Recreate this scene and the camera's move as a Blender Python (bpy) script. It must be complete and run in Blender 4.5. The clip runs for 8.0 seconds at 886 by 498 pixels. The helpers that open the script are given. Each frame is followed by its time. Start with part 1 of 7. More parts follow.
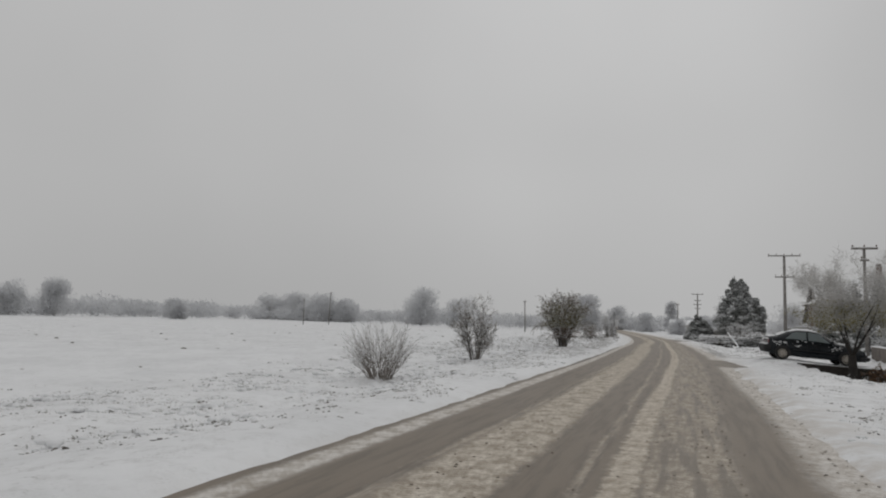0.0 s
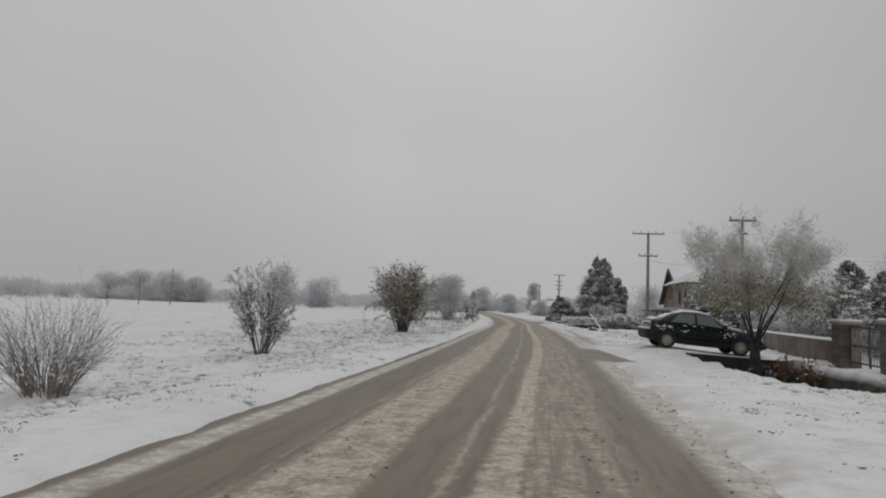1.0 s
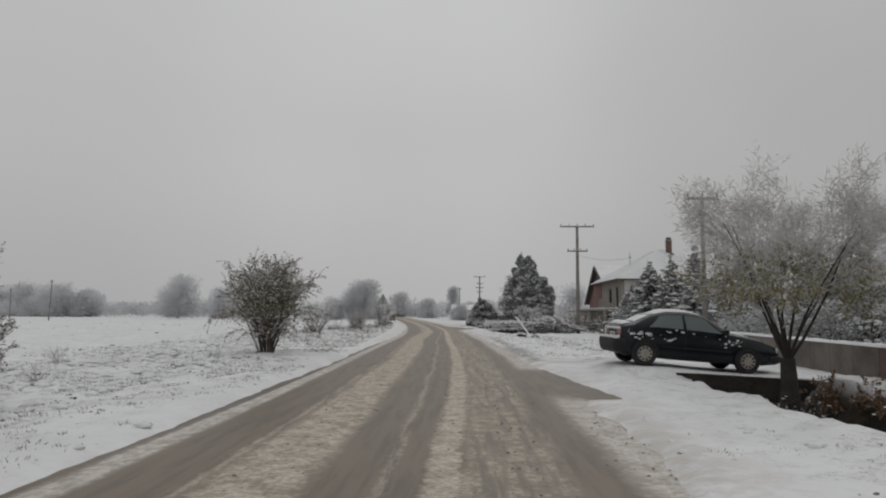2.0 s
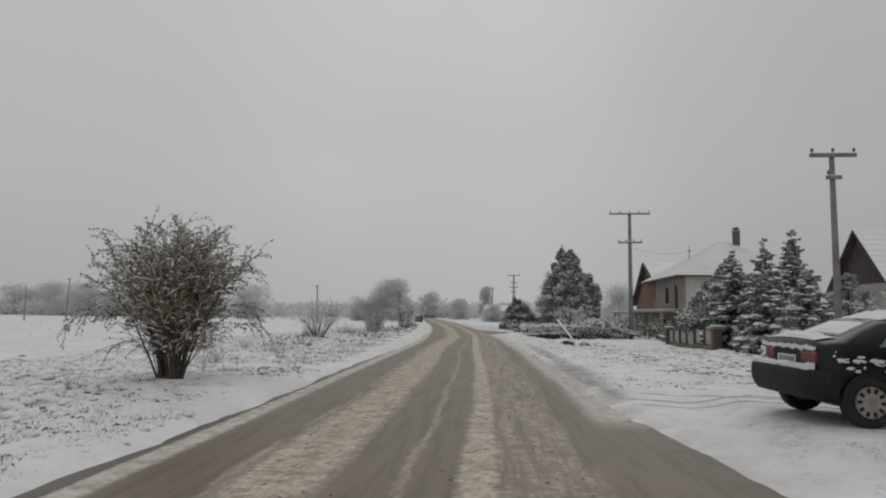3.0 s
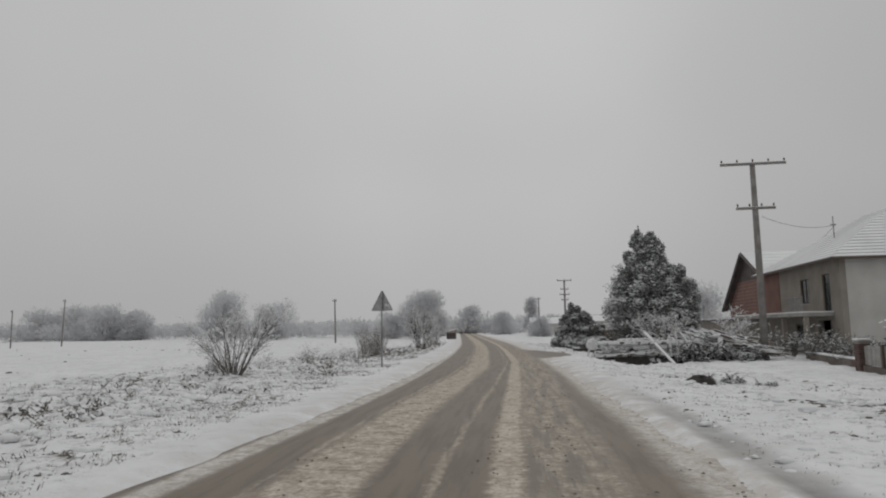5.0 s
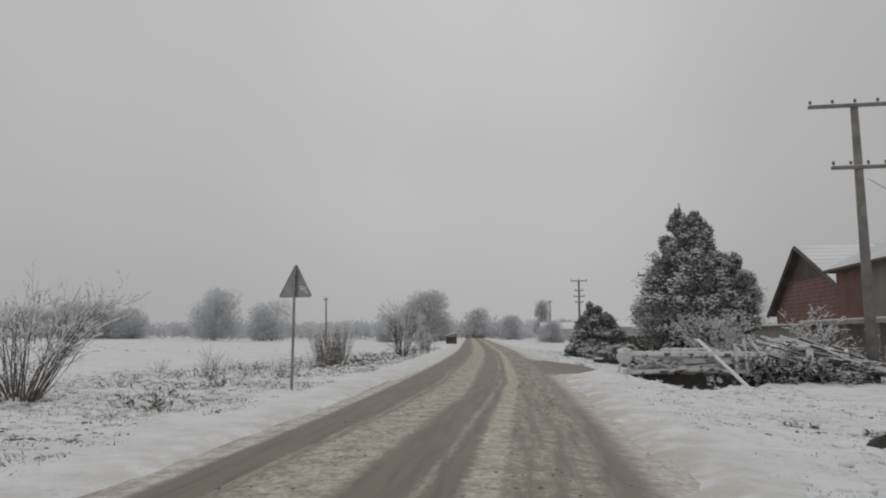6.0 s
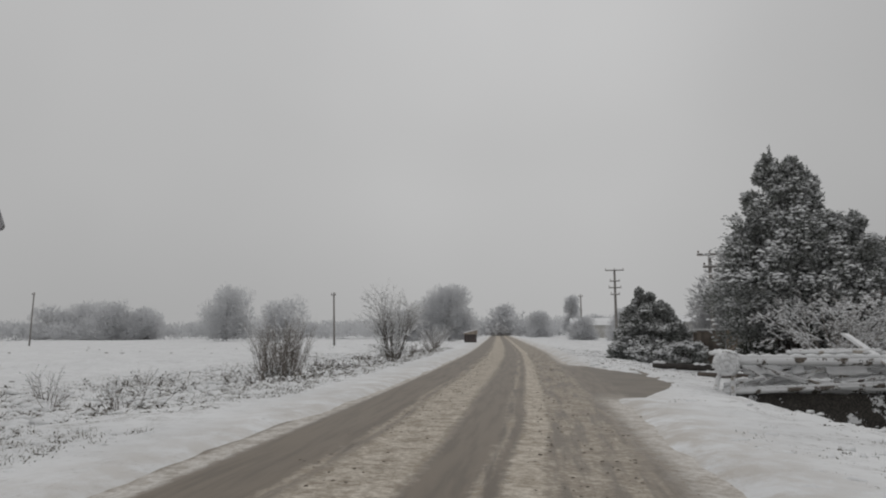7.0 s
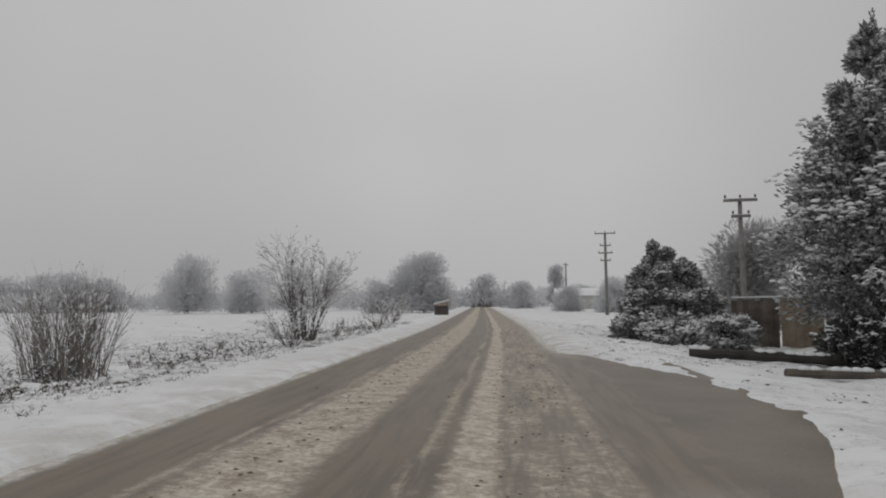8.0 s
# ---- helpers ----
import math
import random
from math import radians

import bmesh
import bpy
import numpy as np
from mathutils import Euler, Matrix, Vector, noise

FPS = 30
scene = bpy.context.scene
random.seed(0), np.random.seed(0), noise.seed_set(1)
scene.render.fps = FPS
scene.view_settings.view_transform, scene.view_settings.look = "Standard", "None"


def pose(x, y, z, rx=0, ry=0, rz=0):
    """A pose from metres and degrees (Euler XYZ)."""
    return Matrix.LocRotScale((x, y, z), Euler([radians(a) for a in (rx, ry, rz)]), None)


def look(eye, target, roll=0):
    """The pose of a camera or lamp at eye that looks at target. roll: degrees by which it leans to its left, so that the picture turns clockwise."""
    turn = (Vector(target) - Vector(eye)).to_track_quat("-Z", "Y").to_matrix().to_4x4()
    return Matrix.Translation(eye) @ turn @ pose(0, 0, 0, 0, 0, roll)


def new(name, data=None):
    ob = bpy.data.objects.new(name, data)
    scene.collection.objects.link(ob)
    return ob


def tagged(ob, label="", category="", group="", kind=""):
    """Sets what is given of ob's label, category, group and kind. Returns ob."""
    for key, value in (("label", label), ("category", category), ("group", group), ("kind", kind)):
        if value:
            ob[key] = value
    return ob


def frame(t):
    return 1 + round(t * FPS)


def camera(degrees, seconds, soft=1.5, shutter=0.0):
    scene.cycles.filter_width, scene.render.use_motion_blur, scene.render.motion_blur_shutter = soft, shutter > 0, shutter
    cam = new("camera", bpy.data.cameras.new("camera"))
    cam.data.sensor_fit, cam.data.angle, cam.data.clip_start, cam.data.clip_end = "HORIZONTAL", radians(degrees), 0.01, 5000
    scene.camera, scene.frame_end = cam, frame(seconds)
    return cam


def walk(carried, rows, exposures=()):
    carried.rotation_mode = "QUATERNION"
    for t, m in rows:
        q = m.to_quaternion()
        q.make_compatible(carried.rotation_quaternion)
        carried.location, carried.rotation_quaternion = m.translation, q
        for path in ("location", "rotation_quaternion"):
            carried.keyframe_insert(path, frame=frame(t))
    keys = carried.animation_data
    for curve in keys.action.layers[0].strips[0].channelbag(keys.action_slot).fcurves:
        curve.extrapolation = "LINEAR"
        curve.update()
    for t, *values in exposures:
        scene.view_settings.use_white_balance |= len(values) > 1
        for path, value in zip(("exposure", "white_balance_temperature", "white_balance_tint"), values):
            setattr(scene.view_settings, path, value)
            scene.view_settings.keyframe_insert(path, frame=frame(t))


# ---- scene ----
# ---------------- camera and its drive ----------------
cam = camera(66.3, 8.0, soft=2.0)
PATH = [
    (0, (1.255, -1.633, 1.538), (0.58, 0.239, 1.746), 1.8),
    (0.5, (1.15, 2.804, 1.54), (0.591, 4.711, 1.765), 1.2),
    (0.9, (1.042, 6.428, 1.501), (0.658, 8.38, 1.709), 2.3),
    (1, (1.021, 7.356, 1.499), (0.715, 9.325, 1.664), 2.0),
    (1.2, (0.931, 9.169, 1.51), (0.706, 11.148, 1.691), 0.9),
    (2.3, (0.928, 18.591, 1.53), (0.873, 20.581, 1.719), 0.6),
    (2.5, (0.922, 20.272, 1.551), (0.815, 22.258, 1.768), 1.0),
    (3, (0.947, 24.81, 1.545), (0.779, 26.794, 1.733), 0.6),
    (3.5, (0.834, 29.14, 1.531), (0.645, 31.12, 1.738), 0.5),
    (4, (0.703, 33.804, 1.522), (0.49, 35.781, 1.74), 0.5),
    (4.5, (0.61, 38.436, 1.437), (0.366, 40.411, 1.629), 0.3),
    (5, (0.524, 43.504, 1.441), (0.23, 45.469, 1.675), -0.9),
    (5.2, (0.529, 45.569, 1.455), (0.231, 47.532, 1.702), -0.6),
    (6.5, (0.162, 58.412, 1.265), (-0.193, 60.365, 1.508), 0.3),
    (7, (-0.146, 63.336, 1.245), (-0.552, 65.28, 1.486), -0.4),
    (7.5, (-0.279, 68.059, 1.179), (-0.647, 70.009, 1.43), -2.1),
    (8, (-0.551, 72.958, 1.171), (-0.913, 74.919, 1.329), -0.6),
]
walk(cam, [(t, look(eye, target, roll)) for t, eye, target, roll in PATH])

# ---------------- overcast sky and light ----------------
world = bpy.data.worlds.new("overcast")
scene.world = world
world.use_nodes = True
wn, wl = world.node_tree.nodes, world.node_tree.links
wn.clear()
w_out = wn.new("ShaderNodeOutputWorld")
w_bg = wn.new("ShaderNodeBackground")
w_sky = wn.new("ShaderNodeTexSky")
w_sky.sky_type = "NISHITA"
w_sky.sun_disc = False
w_sky.sun_elevation = radians(28)
w_sky.sun_rotation = radians(150)
w_sky.dust_density = 6.0
w_grey = wn.new("ShaderNodeHueSaturation")
w_grey.inputs["Saturation"].default_value = 0.0
w_co = wn.new("ShaderNodeTexCoord")
w_sep = wn.new("ShaderNodeSeparateXYZ")
w_ramp = wn.new("ShaderNodeValToRGB")           # cloud deck: dim at the horizon, brighter overhead
SKY_LOW, SKY_MID, SKY_TOP = 0.44, 0.485, 0.66
cr = w_ramp.color_ramp
cr.interpolation = "EASE"
cr.elements[0].position, cr.elements[0].color = 0.0, (SKY_LOW, SKY_LOW * 1.0, SKY_LOW * 1.0, 1)
cr.elements[1].position, cr.elements[1].color = 1.0, (SKY_TOP, SKY_TOP, SKY_TOP * 1.01, 1)
e = cr.elements.new(0.22)
e.color = (SKY_MID, SKY_MID, SKY_MID, 1)
e = cr.elements.new(0.5)
e.color = (0.52, 0.52, 0.522, 1)
w_noise = wn.new("ShaderNodeTexNoise")
w_noise.inputs["Scale"].default_value = 1.6
w_noise.inputs["Detail"].default_value = 3.0
w_map = wn.new("ShaderNodeMapRange")
w_map.inputs["To Min"].default_value = 0.84
w_map.inputs["To Max"].default_value = 1.12
w_mul = wn.new("ShaderNodeVectorMath")
w_mul.operation = "SCALE"
w_mix = wn.new("ShaderNodeMix")
w_mix.data_type = "RGBA"
w_mix.blend_type = "ADD"
w_mix.inputs["Factor"].default_value = 0.004   # a trace of the clear sky behind the cloud
wl.new(w_co.outputs["Generated"], w_sep.inputs[0])
wl.new(w_sep.outputs["Z"], w_ramp.inputs["Fac"])
wl.new(w_co.outputs["Generated"], w_noise.inputs["Vector"])
wl.new(w_noise.outputs["Fac"], w_map.inputs["Value"])
wl.new(w_ramp.outputs["Color"], w_mul.inputs[0])
w_side = wn.new("ShaderNodeValToRGB")          # lens vignette and windscreen dimming put into the sky, darker to the sides
cs = w_side.color_ramp
cs.interpolation = "EASE"
cs.elements[0].position, cs.elements[0].color = 0.0, (0.90, 0.90, 0.90, 1)
cs.elements[1].position, cs.elements[1].color = 1.0, (0.80, 0.80, 0.80, 1)
for pos, v in ((0.24, 0.93), (0.40, 1.0), (0.50, 1.0), (0.72, 0.82)):
    e = cs.elements.new(pos)
    e.color = (v, v, v, 1)
w_half = wn.new("ShaderNodeMath")
w_half.operation = "MULTIPLY_ADD"
w_half.inputs[1].default_value, w_half.inputs[2].default_value = 0.5, 0.5
wl.new(w_sep.outputs["X"], w_half.inputs[0])
wl.new(w_half.outputs[0], w_side.inputs["Fac"])
w_both = wn.new("ShaderNodeMath")
w_both.operation = "MULTIPLY"
wl.new(w_map.outputs["Result"], w_both.inputs[0])
wl.new(w_side.outputs["Color"], w_both.inputs[1])
wl.new(w_both.outputs[0], w_mul.inputs["Scale"])
wl.new(w_sky.outputs["Color"], w_grey.inputs["Color"])
wl.new(w_mul.outputs["Vector"], w_mix.inputs["A"])
wl.new(w_grey.outputs["Color"], w_mix.inputs["B"])
wl.new(w_mix.outputs["Result"], w_bg.inputs["Color"])
w_bg.inputs["Strength"].default_value = 1.0
wl.new(w_bg.outputs["Background"], w_out.inputs["Surface"])

sun = new("sun", bpy.data.lights.new("sun", "SUN"))
sun.data.energy = 0.3
sun.data.angle = radians(40)
sun.data.color = (1.0, 0.985, 0.96)
sun.matrix_world = pose(0, 0, 40, 45, 0, 150)
scene.view_settings.exposure = 0.0


# ---------------- materials ----------------
def mat_base(name):
    m = bpy.data.materials.new(name)
    m.use_nodes = True
    nt = m.node_tree
    nt.nodes.clear()
    out = nt.nodes.new("ShaderNodeOutputMaterial")
    bsdf = nt.nodes.new("ShaderNodeBsdfPrincipled")
    nt.links.new(bsdf.outputs[0], out.inputs[0])
    return m, nt, bsdf


def mixc(nt, fac, a, b):
    """Colour mix; fac, a, b are sockets or values."""
    n = nt.nodes.new("ShaderNodeMix")
    n.data_type = "RGBA"
    for sock, v in ((n.inputs["Factor"], fac), (n.inputs["A"], a), (n.inputs["B"], b)):
        if isinstance(v, bpy.types.NodeSocket):
            nt.links.new(v, sock)
        else:
            sock.default_value = v if isinstance(v, (int, float)) else (*v[:3], 1)
    return n.outputs["Result"]


def noise_tex(nt, vec, scale, detail=4.0, rough=0.55):
    n = nt.nodes.new("ShaderNodeTexNoise")
    n.inputs["Scale"].default_value = scale
    n.inputs["Detail"].default_value = detail
    n.inputs["Roughness"].default_value = rough
    if vec is not None:
        nt.links.new(vec, n.inputs["Vector"])
    return n.outputs["Fac"]


def ramp(nt, sock, lo, hi, a=0.0, b=1.0):
    n = nt.nodes.new("ShaderNodeMapRange")
    n.interpolation_type = "SMOOTHSTEP"
    nt.links.new(sock, n.inputs["Value"])
    for key, v in (("From Min", lo), ("From Max", hi), ("To Min", a), ("To Max", b)):
        n.inputs[key].default_value = v
    return n.outputs["Result"]


def maths(nt, op, a, b=0.0):
    n = nt.nodes.new("ShaderNodeMath")
    n.operation = op
    for i, v in enumerate((a, b)):
        if isinstance(v, bpy.types.NodeSocket):
            nt.links.new(v, n.inputs[i])
        else:
            n.inputs[i].default_value = v
    return n.outputs[0]


def bump(nt, bsdf, height, strength, dist):
    n = nt.nodes.new("ShaderNodeBump")
    n.inputs["Strength"].default_value = strength
    n.inputs["Distance"].default_value = dist
    nt.links.new(height, n.inputs["Height"])
    nt.links.new(n.outputs["Normal"], bsdf.inputs["Normal"])


def objpos(nt):
    return nt.nodes.new("ShaderNodeTexCoord").outputs["Object"]


def simple(name, c1, c2, scale=3.0, rough=0.7, fine=40.0, bumps=0.3, metal=0.0, dist=0.01, jitter=0.0):
    """A surface whose colour wanders between c1 and c2 at two scales, with fine relief."""
    m, nt, b = mat_base(name)
    v = objpos(nt)
    n1, n2 = noise_tex(nt, v, scale), noise_tex(nt, v, fine, 3.0)
    f = maths(nt, "ADD", maths(nt, "MULTIPLY", n1, 0.65), maths(nt, "MULTIPLY", n2, 0.35))
    col = mixc(nt, ramp(nt, f, 0.35, 0.65), c1, c2)
    if jitter:
        info = nt.nodes.new("ShaderNodeObjectInfo").outputs["Random"]
        hs = nt.nodes.new("ShaderNodeHueSaturation")
        nt.links.new(col, hs.inputs["Color"])
        nt.links.new(ramp(nt, info, 0, 1, 1 - jitter, 1 + jitter), hs.inputs["Value"])
        col = hs.outputs["Color"]
    nt.links.new(col, b.inputs["Base Color"])
    b.inputs["Roughness"].default_value = rough
    b.inputs["Metallic"].default_value = metal
    if bumps:
        bump(nt, b, n2, bumps, dist)
    return m


def leafy(name, c1, c2, rough=0.7):
    """Leaves and twigs: every loose piece takes its own tone."""
    m, nt, b = mat_base(name)
    isl = nt.nodes.new("ShaderNodeNewGeometry").outputs["Random Per Island"]
    n1 = noise_tex(nt, objpos(nt), 1.2)
    f = maths(nt, "ADD", maths(nt, "MULTIPLY", isl, 0.6), maths(nt, "MULTIPLY", n1, 0.4))
    nt.links.new(mixc(nt, f, c1, c2), b.inputs["Base Color"])
    b.inputs["Roughness"].default_value = rough
    return m


def dusted(name, c1, c2, share):
    """Foliage of which a share of the sprays is white with snow."""
    m = leafy(name, c1, c2)
    nt = m.node_tree
    b = next(n for n in nt.nodes if n.type == "BSDF_PRINCIPLED")
    isl = nt.nodes.new("ShaderNodeNewGeometry").outputs["Random Per Island"]
    tone = b.inputs["Base Color"].links[0].from_socket
    nt.links.new(mixc(nt, ramp(nt, isl, 1 - share, 1 - share * 0.4), tone, (0.52, 0.525, 0.53)), b.inputs["Base Color"])
    return m


def rimed(name, c1, c2):
    """Pale twigs, snowy near by; far off, haze is put into the colour. Light passes through them."""
    m = leafy(name, c1, c2, 0.9)
    nt = m.node_tree
    b = next(n for n in nt.nodes if n.type == "BSDF_PRINCIPLED")
    out = next(n for n in nt.nodes if n.type == "OUTPUT_MATERIAL")
    tr = nt.nodes.new("ShaderNodeBsdfTranslucent")
    mx = nt.nodes.new("ShaderNodeMixShader")
    mx.inputs[0].default_value = 0.5
    nt.links.new(b.inputs["Base Color"].links[0].from_socket, tr.inputs["Color"])
    nt.links.new(b.outputs[0], mx.inputs[1])
    nt.links.new(tr.outputs[0], mx.inputs[2])
    nt.links.new(mx.outputs[0], out.inputs[0])
    return m


def snow_material(name, dirt=False):
    m, nt, b = mat_base(name)
    v = objpos(nt)
    n1, n2, n3 = noise_tex(nt, v, 0.35), noise_tex(nt, v, 5.0), noise_tex(nt, v, 38.0)
    col = mixc(nt, ramp(nt, n1, 0.35, 0.7), (0.78, 0.785, 0.79), (0.70, 0.705, 0.71))
    col = mixc(nt, ramp(nt, n2, 0.5, 0.75, 0, 0.35), col, (0.60, 0.60, 0.595))
    if dirt:
        att = nt.nodes.new("ShaderNodeAttribute")
        att.attribute_name = "grass"
        g = nt.nodes.new("ShaderNodeSeparateColor")
        nt.links.new(att.outputs["Color"], g.inputs[0])
        n4, n5 = noise_tex(nt, v, 1.7, 6.0, 0.65), noise_tex(nt, v, 17.0, 5.0, 0.7)
        # dead grass and clods that show through thin snow
        bare = maths(nt, "MULTIPLY", ramp(nt, n5, 0.56, 0.63), ramp(nt, n4, 0.46, 0.56))
        thin = maths(nt, "MULTIPLY", ramp(nt, n4, 0.44, 0.62), ramp(nt, noise_tex(nt, v, 5.5, 5.0, 0.65), 0.38, 0.60))
        col = mixc(nt, maths(nt, "MULTIPLY", maths(nt, "MULTIPLY", thin, g.outputs[0]), 0.62), col, (0.40, 0.392, 0.375))
        bare = maths(nt, "MULTIPLY", bare, g.outputs[0])
        col = mixc(nt, bare, col, (0.125, 0.108, 0.085))
        # slush thrown out along the carriageway
        sl = maths(nt, "MULTIPLY", g.outputs[1], ramp(nt, noise_tex(nt, v, 1.4, 6.0, 0.7), 0.36, 0.6))
        col = mixc(nt, sl, col, (0.46, 0.41, 0.35))
        # raw earth in the ditches
        col = mixc(nt, maths(nt, "MULTIPLY", g.outputs[2], ramp(nt, noise_tex(nt, v, 3.1, 5.0), 0.22, 0.34)), col, mixc(nt, ramp(nt, noise_tex(nt, v, 1.3, 5.0, 0.7), 0.42, 0.62), (0.022, 0.019, 0.016), (0.075, 0.058, 0.042)))
    nt.links.new(col, b.inputs["Base Color"])
    b.inputs["Roughness"].default_value = 0.75
    b.inputs["Specular IOR Level"].default_value = 0.25
    h = maths(nt, "ADD", maths(nt, "MULTIPLY", n2, 0.7), maths(nt, "MULTIPLY", n3, 0.3))
    bump(nt, b, h, 0.5, 0.06)
    return m


def plastered(name, c1, c2, share):
    """Wood with wet snow blown onto it in patches."""
    m, nt, b = mat_base(name)
    v = objpos(nt)
    n1, n2 = noise_tex(nt, v, 3.5, 5.0, 0.6), noise_tex(nt, v, 30.0, 3.0)
    wood = mixc(nt, ramp(nt, n2, 0.35, 0.65), c1, c2)
    f = maths(nt, "ADD", maths(nt, "MULTIPLY", n1, 0.8), maths(nt, "MULTIPLY", n2, 0.2))
    nt.links.new(mixc(nt, ramp(nt, f, 0.66 - 0.3 * share, 0.70 - 0.3 * share), wood, (0.70, 0.705, 0.71)), b.inputs["Base Color"])
    b.inputs["Roughness"].default_value = 0.85
    bump(nt, b, f, 0.6, 0.03)
    return m


SNOWY_LOG = plastered("snow_plastered_bark", (0.07, 0.06, 0.05), (0.17, 0.145, 0.12), 0.75)
SNOWY_POLE = plastered("snow_plastered_pole", (0.30, 0.27, 0.235), (0.46, 0.42, 0.37), 0.75)
DITCH_SOIL = plastered("dark_ditch_soil", (0.018, 0.017, 0.015), (0.06, 0.053, 0.045), 0.34)
SNOW = snow_material("fresh_snow")
SNOW_GROUND = snow_material("snow_over_dead_grass", True)


def road_material():
    """Wet asphalt in the wheel tracks, tan slush between them. UV: metres across from the middle, metres along."""
    m, nt, b = mat_base("slushy_road")
    uv = nt.nodes.new("ShaderNodeUVMap").outputs["UV"]
    sep = nt.nodes.new("ShaderNodeSeparateXYZ")
    nt.links.new(uv, sep.inputs[0])
    along_y = sep.outputs["Y"]

    def stretched(sx, sy):
        mp = nt.nodes.new("ShaderNodeMapping")
        nt.links.new(uv, mp.inputs["Vector"])
        mp.inputs["Scale"].default_value = (sx, sy, 1.0)
        return mp.outputs["Vector"]
    wander = maths(nt, "MULTIPLY", maths(nt, "SUBTRACT", noise_tex(nt, stretched(0.5, 0.12), 1.0, 2.0), 0.5), 0.34)
    fray = maths(nt, "MULTIPLY", maths(nt, "SUBTRACT", noise_tex(nt, uv, 6.0, 5.0, 0.7), 0.5), 0.34)
    u = maths(nt, "ADD", sep.outputs["X"], maths(nt, "ADD", wander, fray))
    # the wheel tracks drift towards the yard side
    u_left = maths(nt, "SUBTRACT", u, ramp(nt, along_y, 50.0, 72.0, 0.0, 0.75))
    u_right = maths(nt, "SUBTRACT", u, maths(nt, "ADD", ramp(nt, along_y, 6.0, 36.0, -0.28, 0.0), ramp(nt, along_y, 50.0, 74.0, 0.0, 0.45)))

    def band(v, c, half, soft):
        d = maths(nt, "ABSOLUTE", maths(nt, "SUBTRACT", v, c))
        return ramp(nt, d, half - soft, half + soft, 1.0, 0.0)
    grains = ramp(nt, noise_tex(nt, uv, 13.0, 5.0, 0.72), 0.40, 0.58)
    clots = ramp(nt, noise_tex(nt, uv, 3.2, 5.0, 0.7), 0.36, 0.60)
    lengthy = ramp(nt, noise_tex(nt, stretched(3.0, 0.22), 2.2, 4.0, 0.6), 0.36, 0.58)
    rough_mix = maths(nt, "ADD", maths(nt, "MULTIPLY", grains, 0.45), maths(nt, "MULTIPLY", clots, 0.55))
    mid = maths(nt, "MULTIPLY", band(u_left, -1.07, 0.44, 0.10), maths(nt, "ADD", 0.48, maths(nt, "MULTIPLY", rough_mix, 0.46)))
    stripe = maths(nt, "MULTIPLY", band(u_right, 0.74, 0.17, 0.06), maths(nt, "ADD", 0.72, maths(nt, "MULTIPLY", rough_mix, 0.28)))
    wide = maths(nt, "MULTIPLY", band(u_right, 1.36, 0.50, 0.14), maths(nt, "ADD", 0.10, maths(nt, "MULTIPLY", maths(nt, "MULTIPLY", rough_mix, lengthy), 0.62)))
    thin = maths(nt, "MULTIPLY", band(u_left, 0.06, 0.05, 0.035), maths(nt, "MULTIPLY", lengthy, 0.55))
    kerbside = maths(nt, "MULTIPLY", band(u_left, -1.62, 0.05, 0.04), maths(nt, "MULTIPLY", lengthy, 0.6))
    amount = mid
    for other in (stripe, wide, thin, kerbside):
        amount = maths(nt, "MAXIMUM", amount, other)
    apron = maths(nt, "MAXIMUM", maths(nt, "MULTIPLY", ramp(nt, along_y, 75.5, 78.0), ramp(nt, along_y, 87.0, 91.0, 1.0, 0.0)), maths(nt, "MULTIPLY", ramp(nt, along_y, 28.0, 29.5), ramp(nt, along_y, 34.2, 35.6, 1.0, 0.0)))
    kept = maths(nt, "SUBTRACT", 1.0, maths(nt, "MULTIPLY", apron, 0.99))       # no slush wall across the driveways
    left_lip = ramp(nt, along_y, 40.0, 66.0, -2.78, -2.12)
    lip_d = maths(nt, "SUBTRACT", maths(nt, "ADD", sep.outputs["X"], maths(nt, "MULTIPLY", fray, 0.45)), left_lip)
    lip = ramp(nt, maths(nt, "ABSOLUTE", lip_d), 0.12, 0.27, 1.0, 0.0)
    side = maths(nt, "MAXIMUM", maths(nt, "MULTIPLY", lip, maths(nt, "ADD", 0.8, maths(nt, "MULTIPLY", clots, 0.2))), maths(nt, "MULTIPLY", band(u, 2.78, 0.36, 0.18), kept))
    fine = noise_tex(nt, uv, 60.0, 4.0, 0.7)
    dark = mixc(nt, lengthy, (0.122, 0.096, 0.067), (0.172, 0.136, 0.097))
    slush = mixc(nt, rough_mix, (0.41, 0.35, 0.275), (0.68, 0.62, 0.535))
    edge = mixc(nt, rough_mix, (0.42, 0.375, 0.32), (0.70, 0.67, 0.63))
    col = mixc(nt, amount, dark, slush)
    col = mixc(nt, side, col, edge)
    # darker line between the slush lip and the verge
    gutter = ramp(nt, maths(nt, "ABSOLUTE", maths(nt, "ADD", lip_d, 0.27)), 0.07, 0.16, 1.0, 0.0)
    gutter = maths(nt, "MULTIPLY", gutter, maths(nt, "MULTIPLY", ramp(nt, along_y, 20.0, 31.0, 0.06, 0.85), ramp(nt, along_y, 41.0, 52.0, 1.0, 0.0)))
    col = mixc(nt, gutter, col, (0.115, 0.10, 0.083))
    col = mixc(nt, maths(nt, "MULTIPLY", ramp(nt, fine, 0.55, 0.75), 0.35), col, (0.10, 0.085, 0.07))
    nt.links.new(col, b.inputs["Base Color"])
    wet = maths(nt, "MAXIMUM", amount, side)
    nt.links.new(ramp(nt, wet, 0.1, 0.7, 0.50, 0.88), b.inputs["Roughness"])
